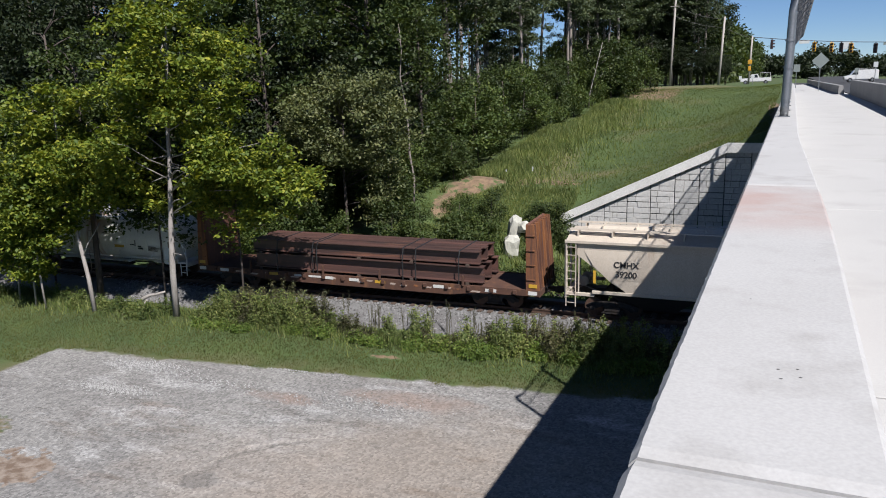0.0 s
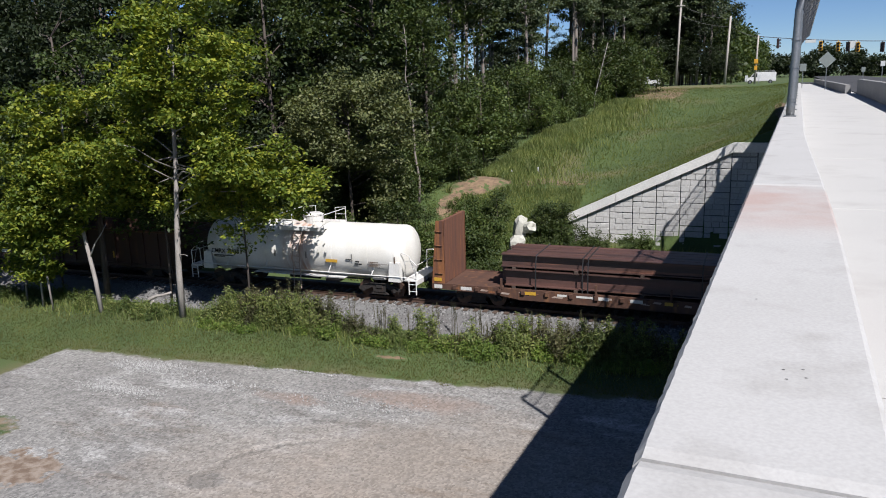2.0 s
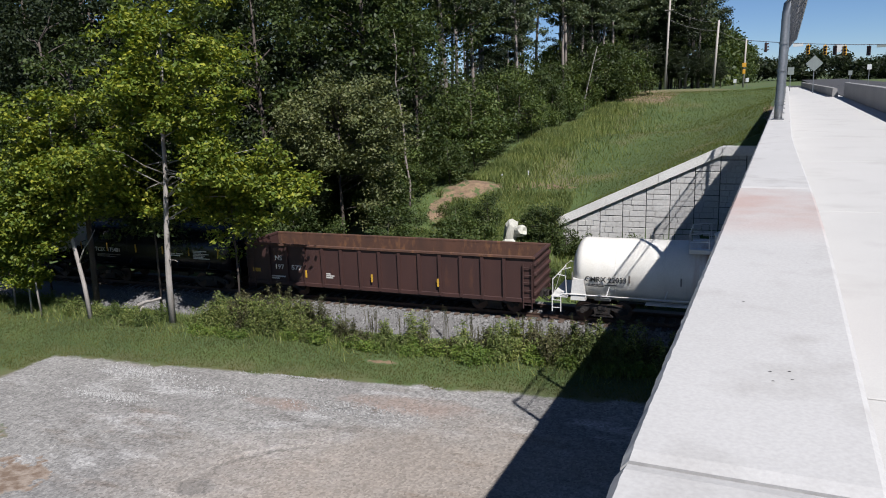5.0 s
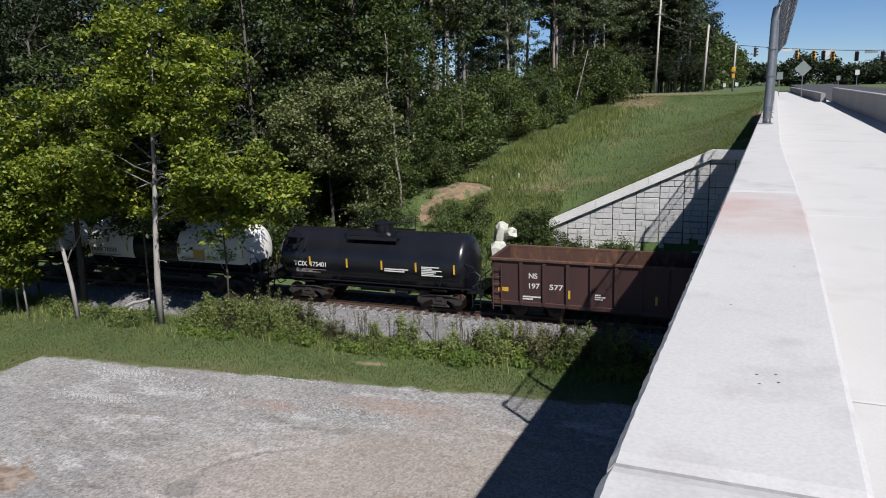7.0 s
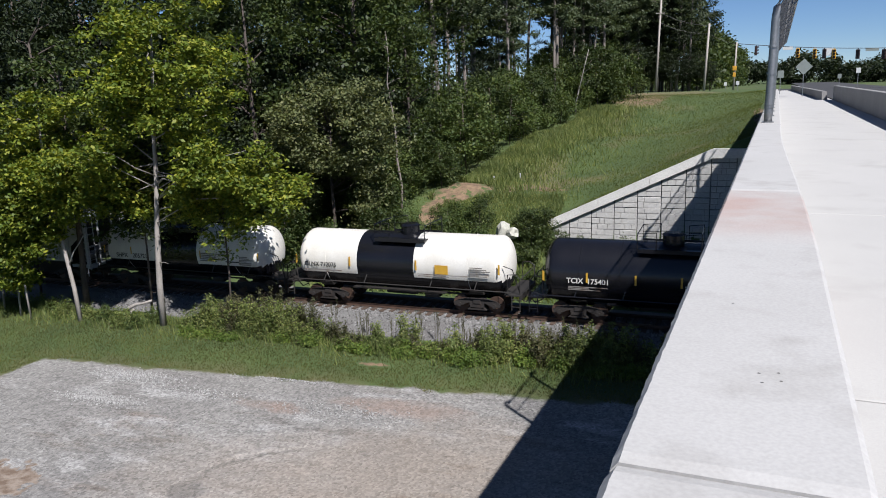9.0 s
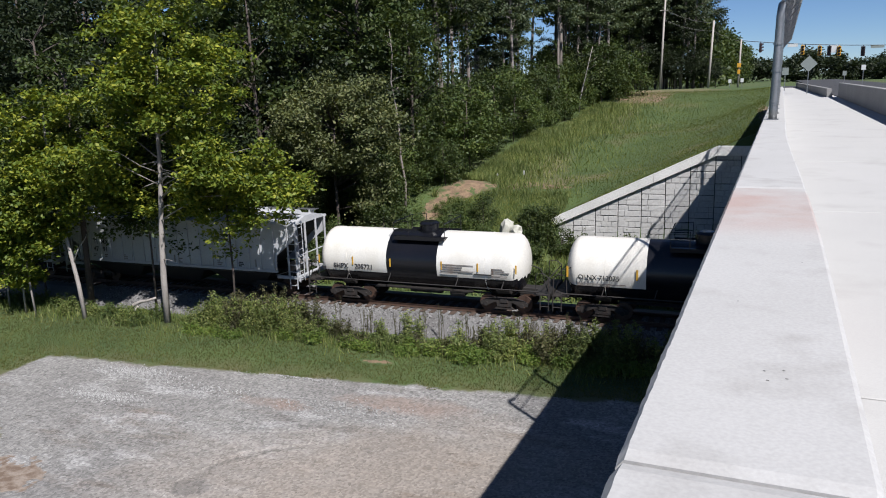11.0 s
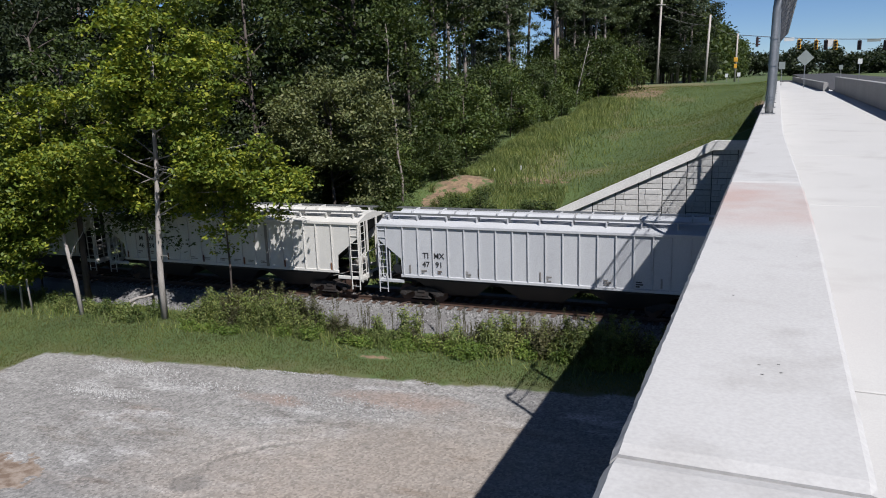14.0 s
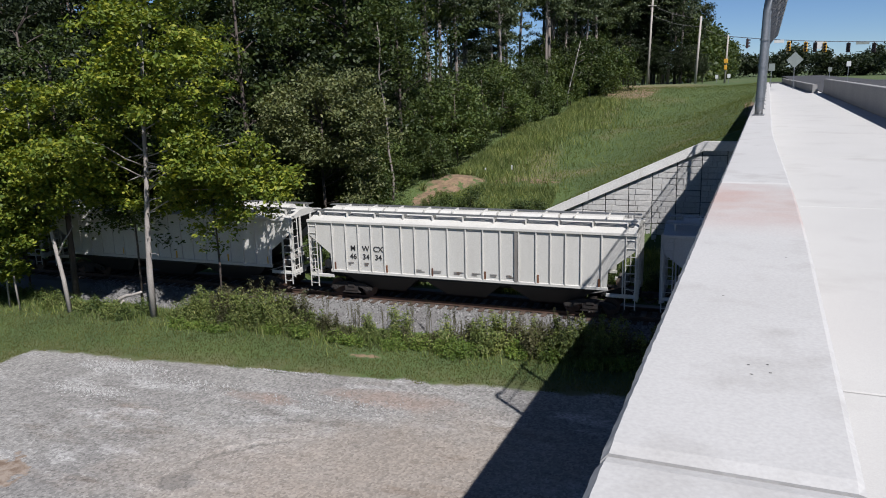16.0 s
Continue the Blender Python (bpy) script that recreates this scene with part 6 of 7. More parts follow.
def verge_plants():
    rng = np.random.default_rng(41)
    r = random.Random(42)
    # tall weeds and brambles between grass and ballast
    def clump(x, y, h, w, leaf, name="weed_clump", label="tangled green weeds beside the ballast"):
        z = ground_z(x, y)
        n = max(9, int(40 * w))
        cl = []
        bm = bmesh.new()
        for i in range(n):
            a, q = r.uniform(0, 6.28), w * r.uniform(0, 1) ** 0.6
            px, py = x + q * math.cos(a), y + q * 0.7 * math.sin(a)
            hh = h * r.uniform(0.3, 1.0) ** 1.2 * (1 - 0.35 * (q / w) ** 2)
            dx, dy = r.uniform(-0.2, 0.2) * hh, r.uniform(-0.2, 0.2) * hh
            tube(bm, [(px, py, z - 0.05), (px + dx * 0.4, py + dy * 0.4, z + hh * 0.55), (px + dx, py + dy, z + hh)], 0.012, 4, 0.004)
            m = max(3, int(hh * 6))
            for k in range(m):
                f = 0.08 + 0.92 * (k + 0.5) / m
                cl.append((px + dx * f, py + dy * f, z + hh * f))
        ob = empty(name)
        tagged(ob, label, "weeds", "weeds along the ballast")
        part("stem", bm, M["weed_dry"], ob)["kind"] = "stuff"
        me = leaf_mesh("foliage", cl, (0.15, 0.15, 0.13), 12, 0.066, leaf, rng, 0.5, 0.36)
        f = tagged(new("foliage", me), kind="stuff")
        f.parent = ob
    x = -25.6
    while x < -2.0:
        h = table(x, [(-25.6, 1.3), (-23.0, 2.2), (-20.0, 2.2), (-18.0, 1.3), (-12.5, 1.1), (-9.0, 1.4), (-6.0, 1.7), (-3, 1.8)])
        big = x < -18.6 or x > -10.5
        clump(x, 29.8 + r.uniform(-0.7, 0.5), h * r.uniform(0.5, 1.2), r.uniform(0.3, 0.85), M["weed"] if r.random() < 0.7 else M["weed_dry"])
        if big:
            clump(x + 0.3, 30.5 + r.uniform(-0.4, 0.3), h * r.uniform(0.6, 1.2), r.uniform(0.4, 0.9), M["weed"] if r.random() < 0.55 else M["weed_dry"])
        x += 0.5 if big else 0.7
    for x, y, h in ((-13.8, 30.5, 1.9), (-13.4, 30.6, 1.6), (-15.3, 30.8, 1.2), (-11.4, 30.7, 1.5), (-8.4, 30.9, 1.7), (-7.4, 31.0, 1.8), (-5.2, 31.1, 2.2), (-4.6, 31.0, 2.0)):
        clump(x, y, h, 0.28, M["weed"], "tall_weed", "tall single weed stalks standing against the ballast")
    # bright low leaves spilling towards the grass
    for i in range(46):
        x = r.uniform(-13.5, -2.6) if i % 3 else r.uniform(-26, -13)
        clump(x, 29.0 + r.uniform(-0.5, 0.5) + 0.25 * (x > -8), r.uniform(0.35, 0.8), r.uniform(0.3, 0.7), M["weed_fresh"], "weed_clump", "fresh bright green low weeds at the edge of the grass")
    # thin seed stalks against the ballast
    for i in range(34):
        x, y, h = r.uniform(-24, -3), 30.7 + r.uniform(-0.5, 0.6), r.uniform(1.0, 1.9)
        z = ground_z(x, y)
        bm = bmesh.new()
        for k in range(5):
            px, py, hh = x + r.uniform(-0.25, 0.25), y + r.uniform(-0.2, 0.2), h * r.uniform(0.7, 1.0)
            dx = r.uniform(-0.12, 0.12)
            tube(bm, [(px, py, z - 0.05), (px + dx * 0.4, py, z + hh * 0.6), (px + dx, py, z + hh)], 0.012, 4, 0.005)
            for q in range(7):
                f = 0.55 + 0.45 * q / 7
                sx = r.uniform(-0.09, 0.09)
                tube(bm, [(px + dx * f, py, z + hh * f), (px + dx * f + sx, py + r.uniform(-0.05, 0.05), z + hh * f + 0.13)], 0.012, 3, 0.004)
        tagged(mesh_object("seed_stalk", bm, M["weed_dry"]), "thin grey-green seed stalks standing before the ballast", "weeds", "weeds along the ballast")
    # weeds by the left trees: darker shrub leaves put shade into most clumps
    x = -42.0
    while x < -27.5:
        clump(x, 29.3 + r.uniform(-0.6, 0.9), r.uniform(0.6, 1.3), r.uniform(0.5, 0.9), M["leaf_shrub"] if r.random() < 0.7 else M["weed"])
        x += 0.75
    # grass blades: short on the verge, longer on the slopes
    def blades(name, label, n, where, h, w, mat):
        pts, hs = [], []
        while len(pts) < n:
            p = where()
            if p:
                pts.append((p[0], p[1], ground_z(p[0], p[1])))
                hs.append(h * (0.6 + 0.8 * rng.uniform()))
        p, hs = np.array(pts), np.array(hs)[:, None]
        a = rng.uniform(0, 6.28, len(p))
        side = np.stack([np.cos(a), np.sin(a), np.zeros(len(p))], 1)
        lean = np.stack([rng.normal(0, 0.35, len(p)), rng.normal(0, 0.35, len(p)), np.ones(len(p))], 1) * hs
        v = np.stack([p - side * w, p + side * w, p + lean * 0.6 + side * w * 0.8, p + lean], 1).reshape(-1, 3)
        f = (np.arange(len(p)) * 4)[:, None] + np.array([0, 1, 2, 3])
        tagged(pydata(name, v.tolist(), f.tolist(), mat), label, "grass", kind="stuff")

    def verge():
        x = rng.uniform(-44, -1)
        y = rng.uniform(22.3, 30.6)
        wob = 0.45 * noise.noise((x * 0.8, y * 0.8, 9))
        lim = 26.75 + 0.085 * x if x > -29.5 else 22
        if y + wob < lim + 0.1 or ((x + 14) ** 2 + ((y - 27.6) * 2.6) ** 2 < 0.9):
            return None
        return x, y
    blades("verge_grass", "mown green grass verge between gravel and weeds", 70000, verge, 0.065, 0.015, M["grass"])

    def shaggy():
        x = rng.uniform(-44, -1.5)
        y = 30.4 - abs(rng.normal(0, 1.0)) + 0.5 * noise.noise((x * 0.5, 3.0, 0))
        return (x, y) if noise.noise((x * 0.7, y * 0.7, 4)) > -0.15 else None
    blades("shaggy_grass", "long pale grass among the weeds", 8000, shaggy, 0.36, 0.02, M["weed"])

    def slope():
        y = 52 + 60 * rng.uniform() ** 1.3
        x = rng.uniform(edge_x(y) - 2, 0.0465 * y - 1.2)
        if ((x + 20.3) / 2.4) ** 2 + ((y - 57.4) / 2.0) ** 2 < 1 or ((x + 16.4) / 3.7) ** 2 + ((y - 60.2) / 1.1) ** 2 < 1 or ((x + 21.9) / 0.9) ** 2 + ((y - 53.2) / 3.4) ** 2 < 1:
            return None
        if x > -11.4 and y < 51.6:
            return None
        return x, y
    blades("slope_grass", "uneven green and straw-tinted grass on the embankment", 75000, slope, 0.075, 0.024, M["slope_grass"])

    def fringe():
        y = 56 + 42 * rng.uniform() ** 1.2
        x = edge_x(y) + 0.3 + rng.exponential(2.0)
        if ((x + 20.3) / 2.6) ** 2 + ((y - 57.4) / 2.4) ** 2 < 1:
            return None
        return x, y
    blades("fringe_weeds", "tall pale green weeds along the wood's edge", 30000, fringe, 0.55, 0.035, M["weed"])

    def below_scar():
        x, y = rng.uniform(-21.2, -11.6), rng.uniform(50, 57)
        if ((x + 20.5) / 1.6) ** 2 + ((y - 57.2) / 1.4) ** 2 < 1:
            return None
        return x, y
    blades("scar_grass", "rough green grass below the bare clay", 14000, below_scar, 0.26, 0.022, M["weed"])

    def low():
        x, y = rng.uniform(-24, 2), rng.uniform(38.5, 50.6)
        return x, y
    blades("rough_grass", "rough grass between railway and retaining wall", 16000, low, 0.45, 0.03, M["weed"])


yard_trees()
plant_forest()
far_woods()
verge_plants()

# ---- bridge fence, road furniture, vehicles, small things ----
M["signal_yellow"] = surface("signal_yellow", (0.529, 0.282, 0.0212), (0.437, 0.233, 0.0212), 2, 20, 0.5, relief=0.03)
M["signal_dark"] = surface("signal_dark", (0.0359, 0.0179, 0.0179), (0.0239, 0.012, 0.012), 2, 20, 0.5, relief=0.03)
M["sign_back"] = surface("sign_back", (0.239, 0.269, 0.251), (0.203, 0.227, 0.215), 2, 20, 0.5, 0.3, relief=0.03)
M["sign_white"] = surface("sign_white", (0.516, 0.53, 0.53), (0.473, 0.488, 0.488), 2, 20, 0.5, relief=0.03)
M["pole_wood"] = surface("pole_wood", (0.389, 0.358, 0.326), (0.311, 0.28, 0.256), 0.8, 10, 0.85, relief=0.3, stretch=(3, 3, 0.3))
M["car_white"] = surface("car_white", (0.622, 0.622, 0.613), (0.59, 0.59, 0.583), 1, 10, 0.25, relief=0.0)
M["tyre"] = surface("tyre", (0.0149, 0.0149, 0.0149), (0.0209, 0.0209, 0.0209), 4, 20, 0.9)
M["rubble"] = surface("pale_rubble", (0.466, 0.46, 0.406), (0.394, 0.388, 0.335), 1.5, 12, 0.9, relief=0.5, depth=0.03)


def glass_dark():
    m, nt, b = material("vehicle_glass", 0.08)
    b.inputs["Base Color"].default_value = (0.02, 0.025, 0.03, 1)
    return m


M["car_glass"] = glass_dark()


def build_fence():
    fence = put(empty("curved_fence"))
    tagged(fence, "galvanised chain-link fence with inward-curving posts on the parapet", "fence")
    def line(s):
        """Post line from the parapet up, s from 0 to 1."""
        h = 3.0 * s
        return -0.12 + 0.015 * h + 0.45 * (max(0.0, h - 2.15) / 0.85) ** 2.2, TOP + h
    first = None
    ys = [17.75 + 2.95 * i for i in range(12)]
    for y in ys:
        if first is None:
            bm = bmesh.new()
            pts = [(line(k / 14)[0], 0, line(k / 14)[1]) for k in range(15)]
            tube(bm, pts, 0.085, 12, 0.07)
            first = part("post", bm, M["galvanised"], fence, "", True)
            first.matrix_basis = pose(0, y, 0)
            bm = bmesh.new()
            box(bm, -0.24, 0.0, -0.13, 0.13, TOP, TOP + 0.02, 0.004)
            part("base_plate", bm, M["galvanised"], first)
            for z in (0.3, 0.36, 1.0, 1.55):
                bm = bmesh.new()
                x = line(z / 3.0)[0]
                tube(bm, [(x, 0, TOP + z), (x + 0.002, 0, TOP + z + 0.035)], 0.096, 12)
                part("clamp_band", bm, M["galvanised"], first)
        else:
            m = shared("post", first.data, pose(0, y, 0), fence)
            for piece in first.children:
                shared(piece.name.split(".")[0], piece.data, Matrix(), m)
    for s in (0.04, 0.5, 1.0):
        bm = bmesh.new()
        x, z = line(s)
        tube(bm, [(x + 0.02, ys[0], z), (x + 0.02, ys[-1], z)], 0.028 if s < 1 else 0.034, 6)
        part("rail", bm, M["galvanised"], fence)
    # woven wire
    verts, faces = [], []
    step, n, height = 0.13, 16, 3.0
    length = ys[-1] - ys[0]
    for d in (1, -1):
        c = -height
        while c < length + height:
            run = []
            for k in range(n + 1):
                s = k / n
                y = c + d * s * height
                if 0 <= y <= length:
                    x, z = line(s)
                    run.append(Vector((x + 0.05, ys[0] + y, z)))
            if len(run) > 1:
                base = len(verts)
                for q in run:
                    verts += [q + Vector((0, 0.005, 0)), q + Vector((0.005, -0.003, 0)), q + Vector((-0.005, -0.003, 0))]
                for i in range(len(run) - 1):
                    for j in range(3):
                        faces.append((base + 3 * i + j, base + 3 * i + (j + 1) % 3, base + 3 * i + 3 + (j + 1) % 3, base + 3 * i + 3 + j))
            c += step
    wire = pydata("wire_mesh", [tuple(v) for v in verts], faces, M["galvanised"], fence)
    wire["kind"] = "stuff"


def build_poles():
    def pole(x, y, z1, r, label, lean=0.0):
        z0 = ground_z(x, y) - 0.2
        ob = empty("utility_pole")
        tagged(ob, label, "utility pole", "utility poles")
        bm = bmesh.new()
        tube(bm, [(x, y, z0), (x + lean, y, z1)], r, 10, r * 0.7)
        part("shaft", bm, M["pole_wood"], ob, smooth=True)
        return ob
    a = pole(-10.9, 116.5, 22.5, 0.17, "tall pale timber utility pole at the wood's edge", 0.5)
    for z in (20.3,):
        bm = bmesh.new()
        box(bm, -11.1, -9.9, 116.3, 116.4, z, z + 0.09, 0.02)
        part("crossarm", bm, M["pole_wood"], a)
    pole(-4.25, 117.5, 18.65, 0.19, "pale timber utility pole above the grass slope", 0.45)
    c = pole(-0.25, 117.8, 15.9, 0.15, "pale signal pole with a yellow crossing signal", 0.2)
    for z, w in ((12.0, 0.28), (11.1, 0.2)):
        bm = bmesh.new()
        box(bm, -0.2 - w, -0.2 + w, 117.35, 117.6, z, z + 0.62, 0.04)
        part("pedestrian_signal", bm, M["signal_yellow"], c, "yellow signal box")
    # overhead lines
    def cable(name, label, p, q, sag, r=0.03):
        bm = bmesh.new()
        p, q = Vector(p), Vector(q)
        tube(bm, [p.lerp(q, i / 12) - Vector((0, 0, sag * 4 * (i / 12) * (1 - i / 12))) for i in range(13)], r, 5)
        return tagged(mesh_object(name, bm, M["black_steel"]), label, "cable", "overhead cables")
    cable("overhead_cable", "thin dark overhead cable between poles", (-10.4, 116.5, 20.4), (-3.8, 117.5, 18.3), 0.4, 0.025)
    cable("overhead_cable", "thin dark overhead cable between poles", (-10.4, 116.5, 19.0), (-3.8, 117.5, 17.2), 0.4, 0.025)
    cable("overhead_cable", "thin dark overhead cable between poles", (-3.8, 117.5, 17.2), (-0.05, 117.8, 15.6), 0.2, 0.025)
    cable("signal_span_wire", "dark span wire that carries the traffic signals", (-0.05, 117.8, 15.7), (42, 118.6, 15.2), 1.25, 0.045)
    # traffic signals
    def wire_z(x):
        t = (x + 0.05) / 42.05
        return 15.7 - 0.5 * t - 1.25 * 4 * t * (1 - t)
    def signal(x, mat, label, side=False):
        ob = empty("traffic_signal", pose(x, 117.8 + 0.8 * (x + 0.05) / 42.05, wire_z(x) - 0.02, 0, 0, 80 if side else 0) @ Matrix.Diagonal((1.3, 1.3, 1.25, 1)))
        tagged(ob, label, "traffic signal", "traffic signals over the junction")
        bm = bmesh.new()
        box(bm, -0.19, 0.19, -0.11, 0.11, -1.12, -0.1, 0.03)
        tube(bm, [(0, 0, -0.12), (0, 0, 0.04)], 0.04, 6)
        body = part("housing", bm, mat, ob)
        for i in range(3):
            z = -0.28 - 0.33 * i
            bm = bmesh.new()
            for k in range(7):
                a0, a1 = math.pi * k / 7, math.pi * (k + 1) / 7
                vs = [bm.verts.new((0.14 * math.cos(a), y, z + 0.14 * math.sin(a))) for a, y in ((a0, -0.11), (a1, -0.11), (a1, -0.3), (a0, -0.3))]
                bm.faces.new(vs)
            tube(bm, [(0, -0.1, z), (0, -0.14, z)], 0.125, 12)
            part("lens", bm, M["signal_dark"], body)
    for x in (7.87, 10.0, 12.4):
        signal(x, M["signal_yellow"], "yellow three-lamp traffic signal hanging from the span wire")
    for x in (11.2, 15.3, 18.4):
        signal(x, M["signal_dark"], "dark reddish traffic signal hanging from the span wire")
    signal(2.5, M["signal_dark"], "dark traffic signal turned sideways on the span wire", True)
    def hung(x, w, h, mat, label):
        bm = bmesh.new()
        yy = 117.8 + 0.8 * (x + 0.05) / 42.05
        box(bm, x - w, x + w, yy - 0.02, yy + 0.02, wire_z(x) - h, wire_z(x) + 0.03, 0.005)
        tagged(mesh_object("street_sign", bm, mat), label, "sign")
    hung(6.6, 0.65, 0.42, M["sign_white"], "pale rectangular street sign on the span wire")
    hung(11.75, 0.45, 1.0, M["sign_white"], "white square sign hanging between the signals")
    hung(17.0, 0.8, 0.35, M["sign_back"], "green-grey street name sign on the span wire")
    # signs beside the road
    def post_sign(x, y, top, kind, size, mat, label):
        ob = empty("road_sign", pose(x, y, WALK_Z - 0.1))
        tagged(ob, label, "road sign", "signs by the road")
        bm = bmesh.new()
        box(bm, -0.035, 0.035, -0.03, 0.03, 0, top, 0.005)
        part("post", bm, M["galvanised"], ob)
        bm = bmesh.new()
        if kind == "diamond":
            r = size * 0.707
            prism(bm, [(0, top - 2 * r), (r, top - r), (0, top), (-r, top - r)], "y", -0.05, -0.035)
        else:
            box(bm, -size / 2, size / 2, -0.05, -0.035, top - size * 1.25, top, 0.004)
        part("plate", bm, mat, ob)
    post_sign(5.6, 75, 3.35, "diamond", 0.98, M["sign_back"], "diamond-shaped warning sign seen from its grey back")
    post_sign(4.4, 88, 2.5, "square", 0.6, M["sign_back"], "rectangular grey road sign on a steel post")
    post_sign(12.9, 98, 2.6, "square", 0.45, M["sign_white"], "small white road sign with a dark mark")
    post_sign(11.6, 103, 2.0, "square", 0.42, M["sign_back"], "small grey road sign on a post")
    post_sign(0.3, 114, 1.5, "square", 0.42, M["sign_white"], "small white roadside sign near the junction")
    post_sign(-1.3, 116, 1.4, "square", 0.4, M["sign_white"], "small white roadside sign in the grass")


def vehicle(kind, label):
    """White pickup or van facing -x, wheels on z = 0."""
    v = empty(kind)
    tagged(v, label, "vehicle")
    W = 0.95
    bm = bmesh.new()
    if kind == "van":
        L = 5.4
        prism(bm, [(-2.7, 0.45), (-2.68, 0.95), (-1.75, 1.15), (-1.15, 1.85), (-0.8, 1.98), (2.6, 1.98), (2.7, 1.8), (2.7, 0.45)], "y", -W, W)
        glass = [(-1.62, 1.2), (-1.08, 1.8), (-0.55, 1.8), (-0.55, 1.2)]
    else:
        L = 5.4
        prism(bm, [(-2.7, 0.45), (-2.68, 1.0), (-1.3, 1.1), (-0.75, 1.72), (0.35, 1.75), (0.6, 1.12), (2.7, 1.12), (2.7, 0.5)], "y", -W, W)
        glass = [(-1.15, 1.15), (-0.7, 1.64), (0.22, 1.66), (0.4, 1.15)]
    bmesh.ops.bevel(bm, geom=[e for e in bm.edges if abs(e.verts[0].co.y) > 0.9 and abs(e.verts[1].co.y) > 0.9 and e.verts[0].co.y * e.verts[1].co.y > 0], offset=0.07, segments=2, affect="EDGES")
    part("body", bm, M["car_white"], v)
    for s in (-1, 1):
        bm = bmesh.new()
        a, b = sorted((s * (W - 0.02), s * (W + 0.006)))
        prism(bm, glass, "y", a, b)
        part("side_window", bm, M["car_glass"], v)
    for x in (-1.75, 1.75):
        for s in (-1, 1):
            bm = bmesh.new()
            tube(bm, [(x, s * 0.72, 0.36), (x, s * 0.98, 0.36)], 0.36, 16)
            w = part("wheel", bm, M["tyre"], v)
            bm = bmesh.new()
            tube(bm, [(x, s * 0.97, 0.36), (x, s * 0.99, 0.36)], 0.2, 12)
            part("rim", bm, M["galvanised"], w)
    if kind == "van":
        bm = bmesh.new()
        for y in (-0.7, 0.7):
            tube(bm, [(-0.5, y, 2.16), (2.4, y, 2.16)], 0.03, 6)
        for x in (-0.4, 0.9, 2.2):
            tube(bm, [(x, -0.85, 1.96), (x, -0.8, 2.16), (x, 0.8, 2.16), (x, 0.85, 1.96)], 0.03, 6)
        part("roof_rack", bm, M["galvanised"], v)
    else:
        bm = bmesh.new()
        for y in (-0.85, 0.85):
            tube(bm, [(0.7, y, 1.1), (0.75, y, 1.95), (2.5, y, 1.95), (2.55, y, 1.1)], 0.03, 6)
        part("ladder_rack", bm, M["car_white"], v)
    # compact models
    for ob in v.children_recursive:
        ob.data.transform(Matrix.Diagonal((0.8, 0.9, 0.88, 1)))
    return v


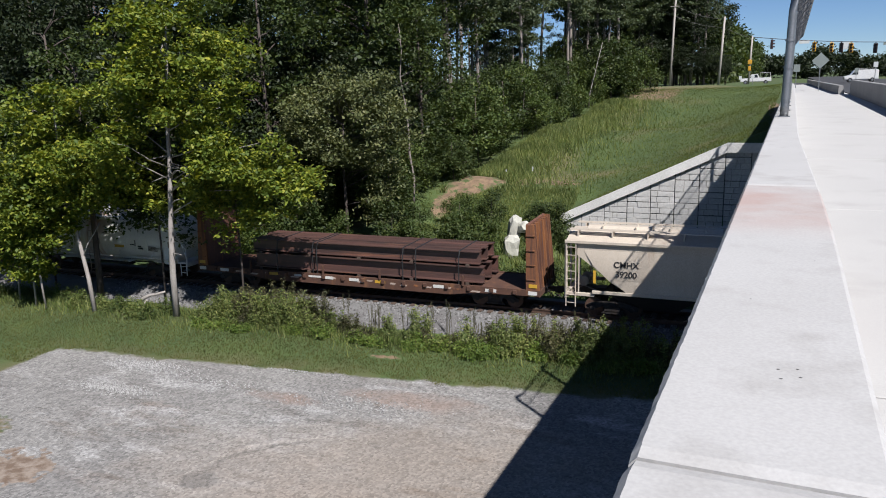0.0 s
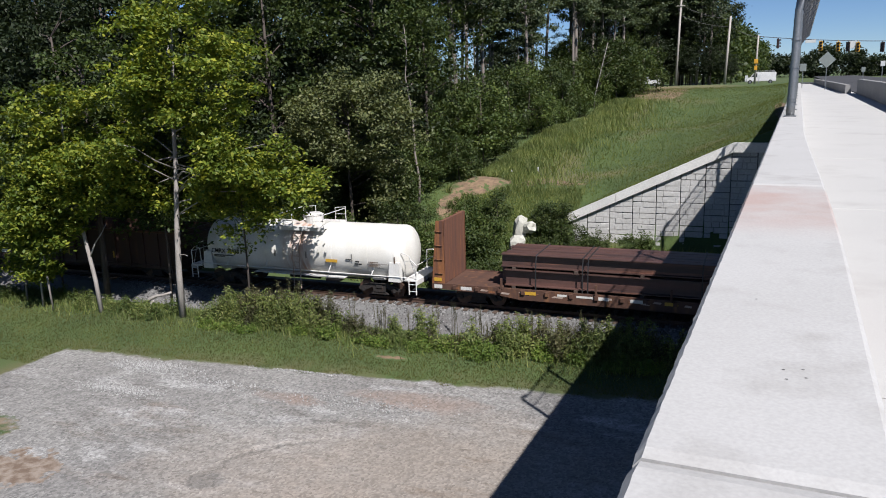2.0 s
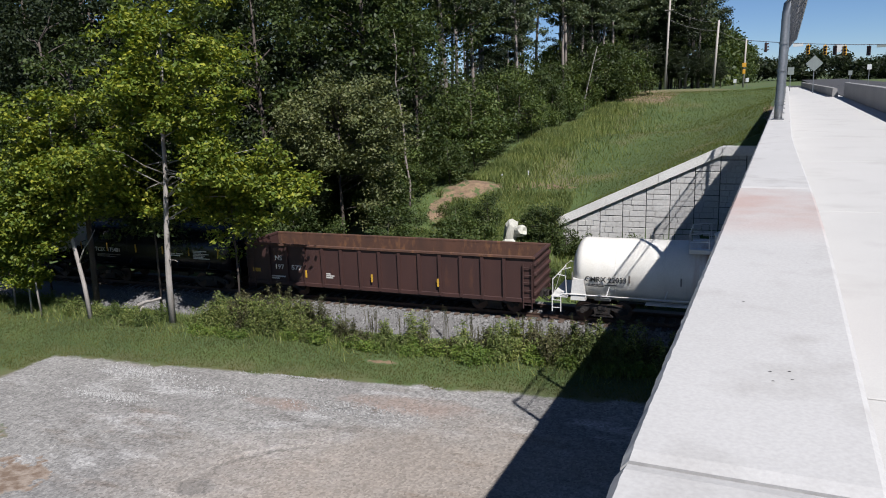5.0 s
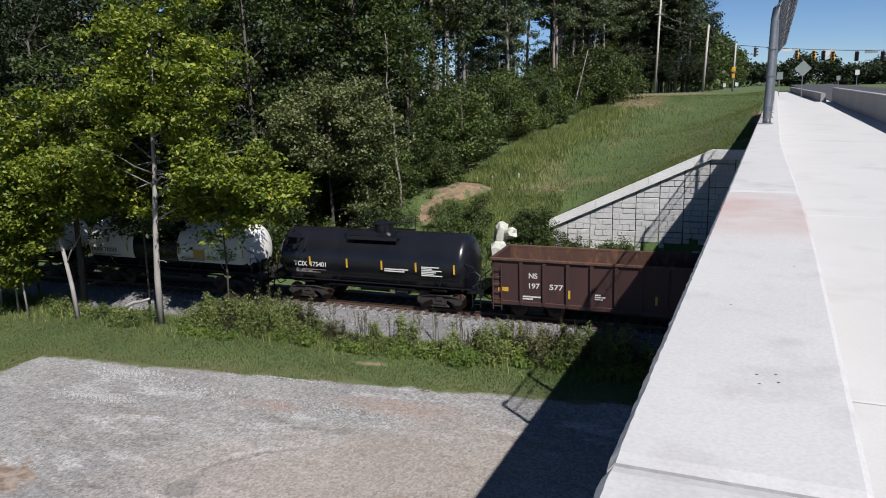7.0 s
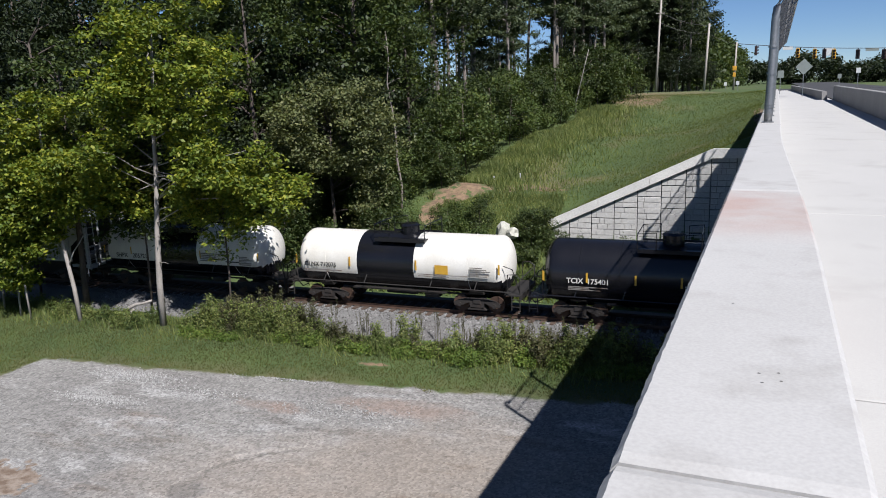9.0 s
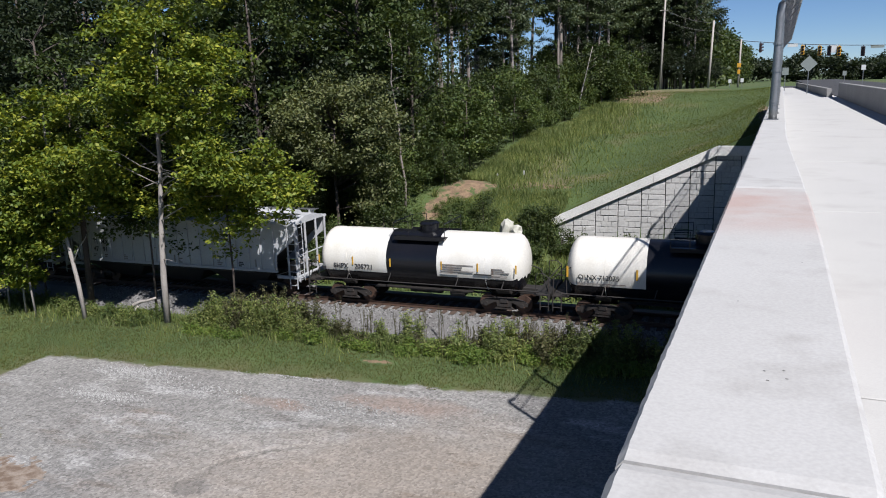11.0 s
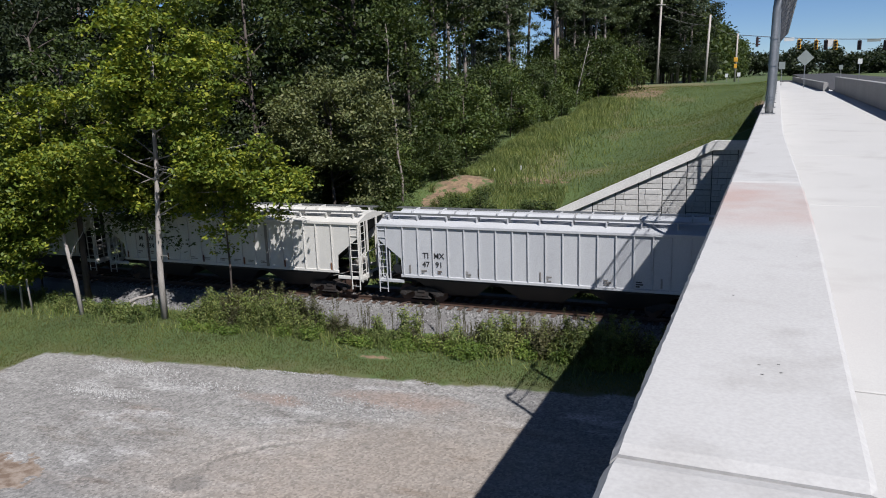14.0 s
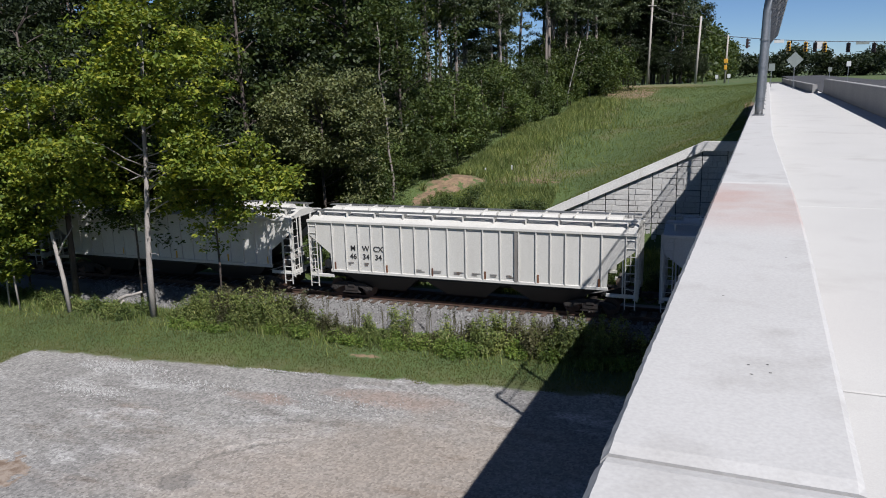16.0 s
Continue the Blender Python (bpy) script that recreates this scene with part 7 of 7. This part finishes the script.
def build_small():
    # broken white rubble on the bank
    rr = random.Random(6)
    for x, y, z, sx, sy, sz, tilt in ((-13.9, 46.9, 1.2, 0.42, 0.35, 0.95, 6), (-13.3, 46.8, 1.35, 0.55, 0.35, 0.38, -14), (-13.9, 46.2, 0.1, 0.5, 0.4, 0.8, 4)):
        bm = bmesh.new()
        bmesh.ops.create_icosphere(bm, subdivisions=2, radius=1)
        for v in bm.verts:
            c = v.co
            k = 1 / max(abs(c.x), abs(c.y), abs(c.z)) ** 0.75
            k *= 1 + 0.35 * noise.noise(c * 2.3 + Vector((x * 3, z * 5, 0)))
            v.co = Vector((c.x * sx * k, c.y * sy * k, c.z * sz * k))
        ob = mesh_object("rubble_block", bm, M["rubble"])
        ob.matrix_basis = pose(x, y, z, tilt, tilt, tilt * 3)
        tagged(ob, "jagged white rubble block on the overgrown bank", "rubble", "white rubble on the bank")
    for x, y in ((-18.9, 61.4), (-16.9, 62.6)):
        bm = bmesh.new()
        z = ground_z(x, y)
        box(bm, x - 0.04, x + 0.04, y - 0.03, y + 0.03, z - 0.1, z + 0.62, 0.008)
        box(bm, x - 0.05, x + 0.05, y - 0.04, y + 0.04, z + 0.42, z + 0.6, 0.008)
        tagged(mesh_object("marker_stake", bm, M["sign_white"]), "small white marker stake in the grass", "stake", "marker stakes")
    # log by the ballast
    bm = bmesh.new()
    tube(bm, bent((-30.6, 30.6, -0.65), (-28.9, 30.9, 0.1), np.random.default_rng(2), 4, 0.12), 0.12, 8, 0.06)
    tube(bm, bent((-30.0, 30.7, -0.4), (-30.2, 30.4, -0.9), np.random.default_rng(3), 3, 0.1), 0.07, 6, 0.04)
    tagged(mesh_object("fallen_log", bm, M["bark_pale"], smooth=True), "pale fallen log against the ballast", "log")
    # heap of pale stones on the yard's far edge
    rng = np.random.default_rng(4)
    verts, faces = [], []
    for cx, cy, sx, sy, n in ((-23.6, 23.7, 2.2, 0.6, 1500), (-23.2, 21.3, 2.0, 0.45, 1300), (-19.5, 23.0, 2.4, 0.5, 400), (-16.7, 25.15, 1.8, 0.13, 220), (-13.0, 23.0, 3.0, 0.8, 500)):
        for i in range(n):
            x, y = cx + rng.normal(0, sx * 0.5), cy + rng.normal(0, sy * 0.5)
            s = rng.uniform(0.014, 0.042)
            z = ground_z(x, y) + s * 0.3 + 0.05 * math.exp(-((x - cx) / sx) ** 2 - ((y - cy) / sy) ** 2)
            a = rng.uniform(0, 6.28)
            b0 = len(verts)
            for u, v, w in ((-1, -0.8, -0.6), (1, -0.7, -0.6), (0.1, 1, -0.6), (0.1, 0.1, 0.8)):
                verts.append((x + s * (u * math.cos(a) - v * math.sin(a)), y + s * (u * math.sin(a) + v * math.cos(a)), z + s * w))
            faces += [(b0, b0 + 1, b0 + 3), (b0 + 1, b0 + 2, b0 + 3), (b0 + 2, b0, b0 + 3)]
    tagged(pydata("gravel_heap", verts, faces, M["pale_stone"]), "low streaks of loose pale stones on the gravel yard", "gravel", kind="stuff")


build_fence()
build_poles()
PICKUP = vehicle("pickup", "white pickup with a ladder rack crossing at the junction")
VAN = vehicle("van", "white panel van with a roof rack crossing at the junction")
build_small()

# ---- what moves ----
RUN = ((0, 0.0), (1, 6.98), (2, 13.97), (3, 21.03), (4, 28.16), (5, 35.35), (6, 42.55), (7, 49.75), (8, 56.90), (9, 64.00), (10, 71.06), (11, 78.09), (12, 85.12), (13, 92.16), (14, 99.23), (15, 106.30), (16, 113.31))


def motions():
    for car, start in CARS:
        walk(car, [(t, pose(start + d, TRACK_Y, 0)) for t, d in RUN])
    road_z = WALK_Z - 0.04
    walk(PICKUP, [(0, pose(0.74, 125.5, road_z)), (1.5, pose(-12.1, 125.5, road_z)), (16, pose(-100, 125.5, road_z))])
    walk(VAN, [(0, pose(14.66, 125, road_z)), (1.5, pose(3.94, 125, road_z)), (2, pose(0.52, 125, road_z)), (3.5, pose(-12.2, 125, road_z)), (16, pose(-95, 125, road_z))])


motions()
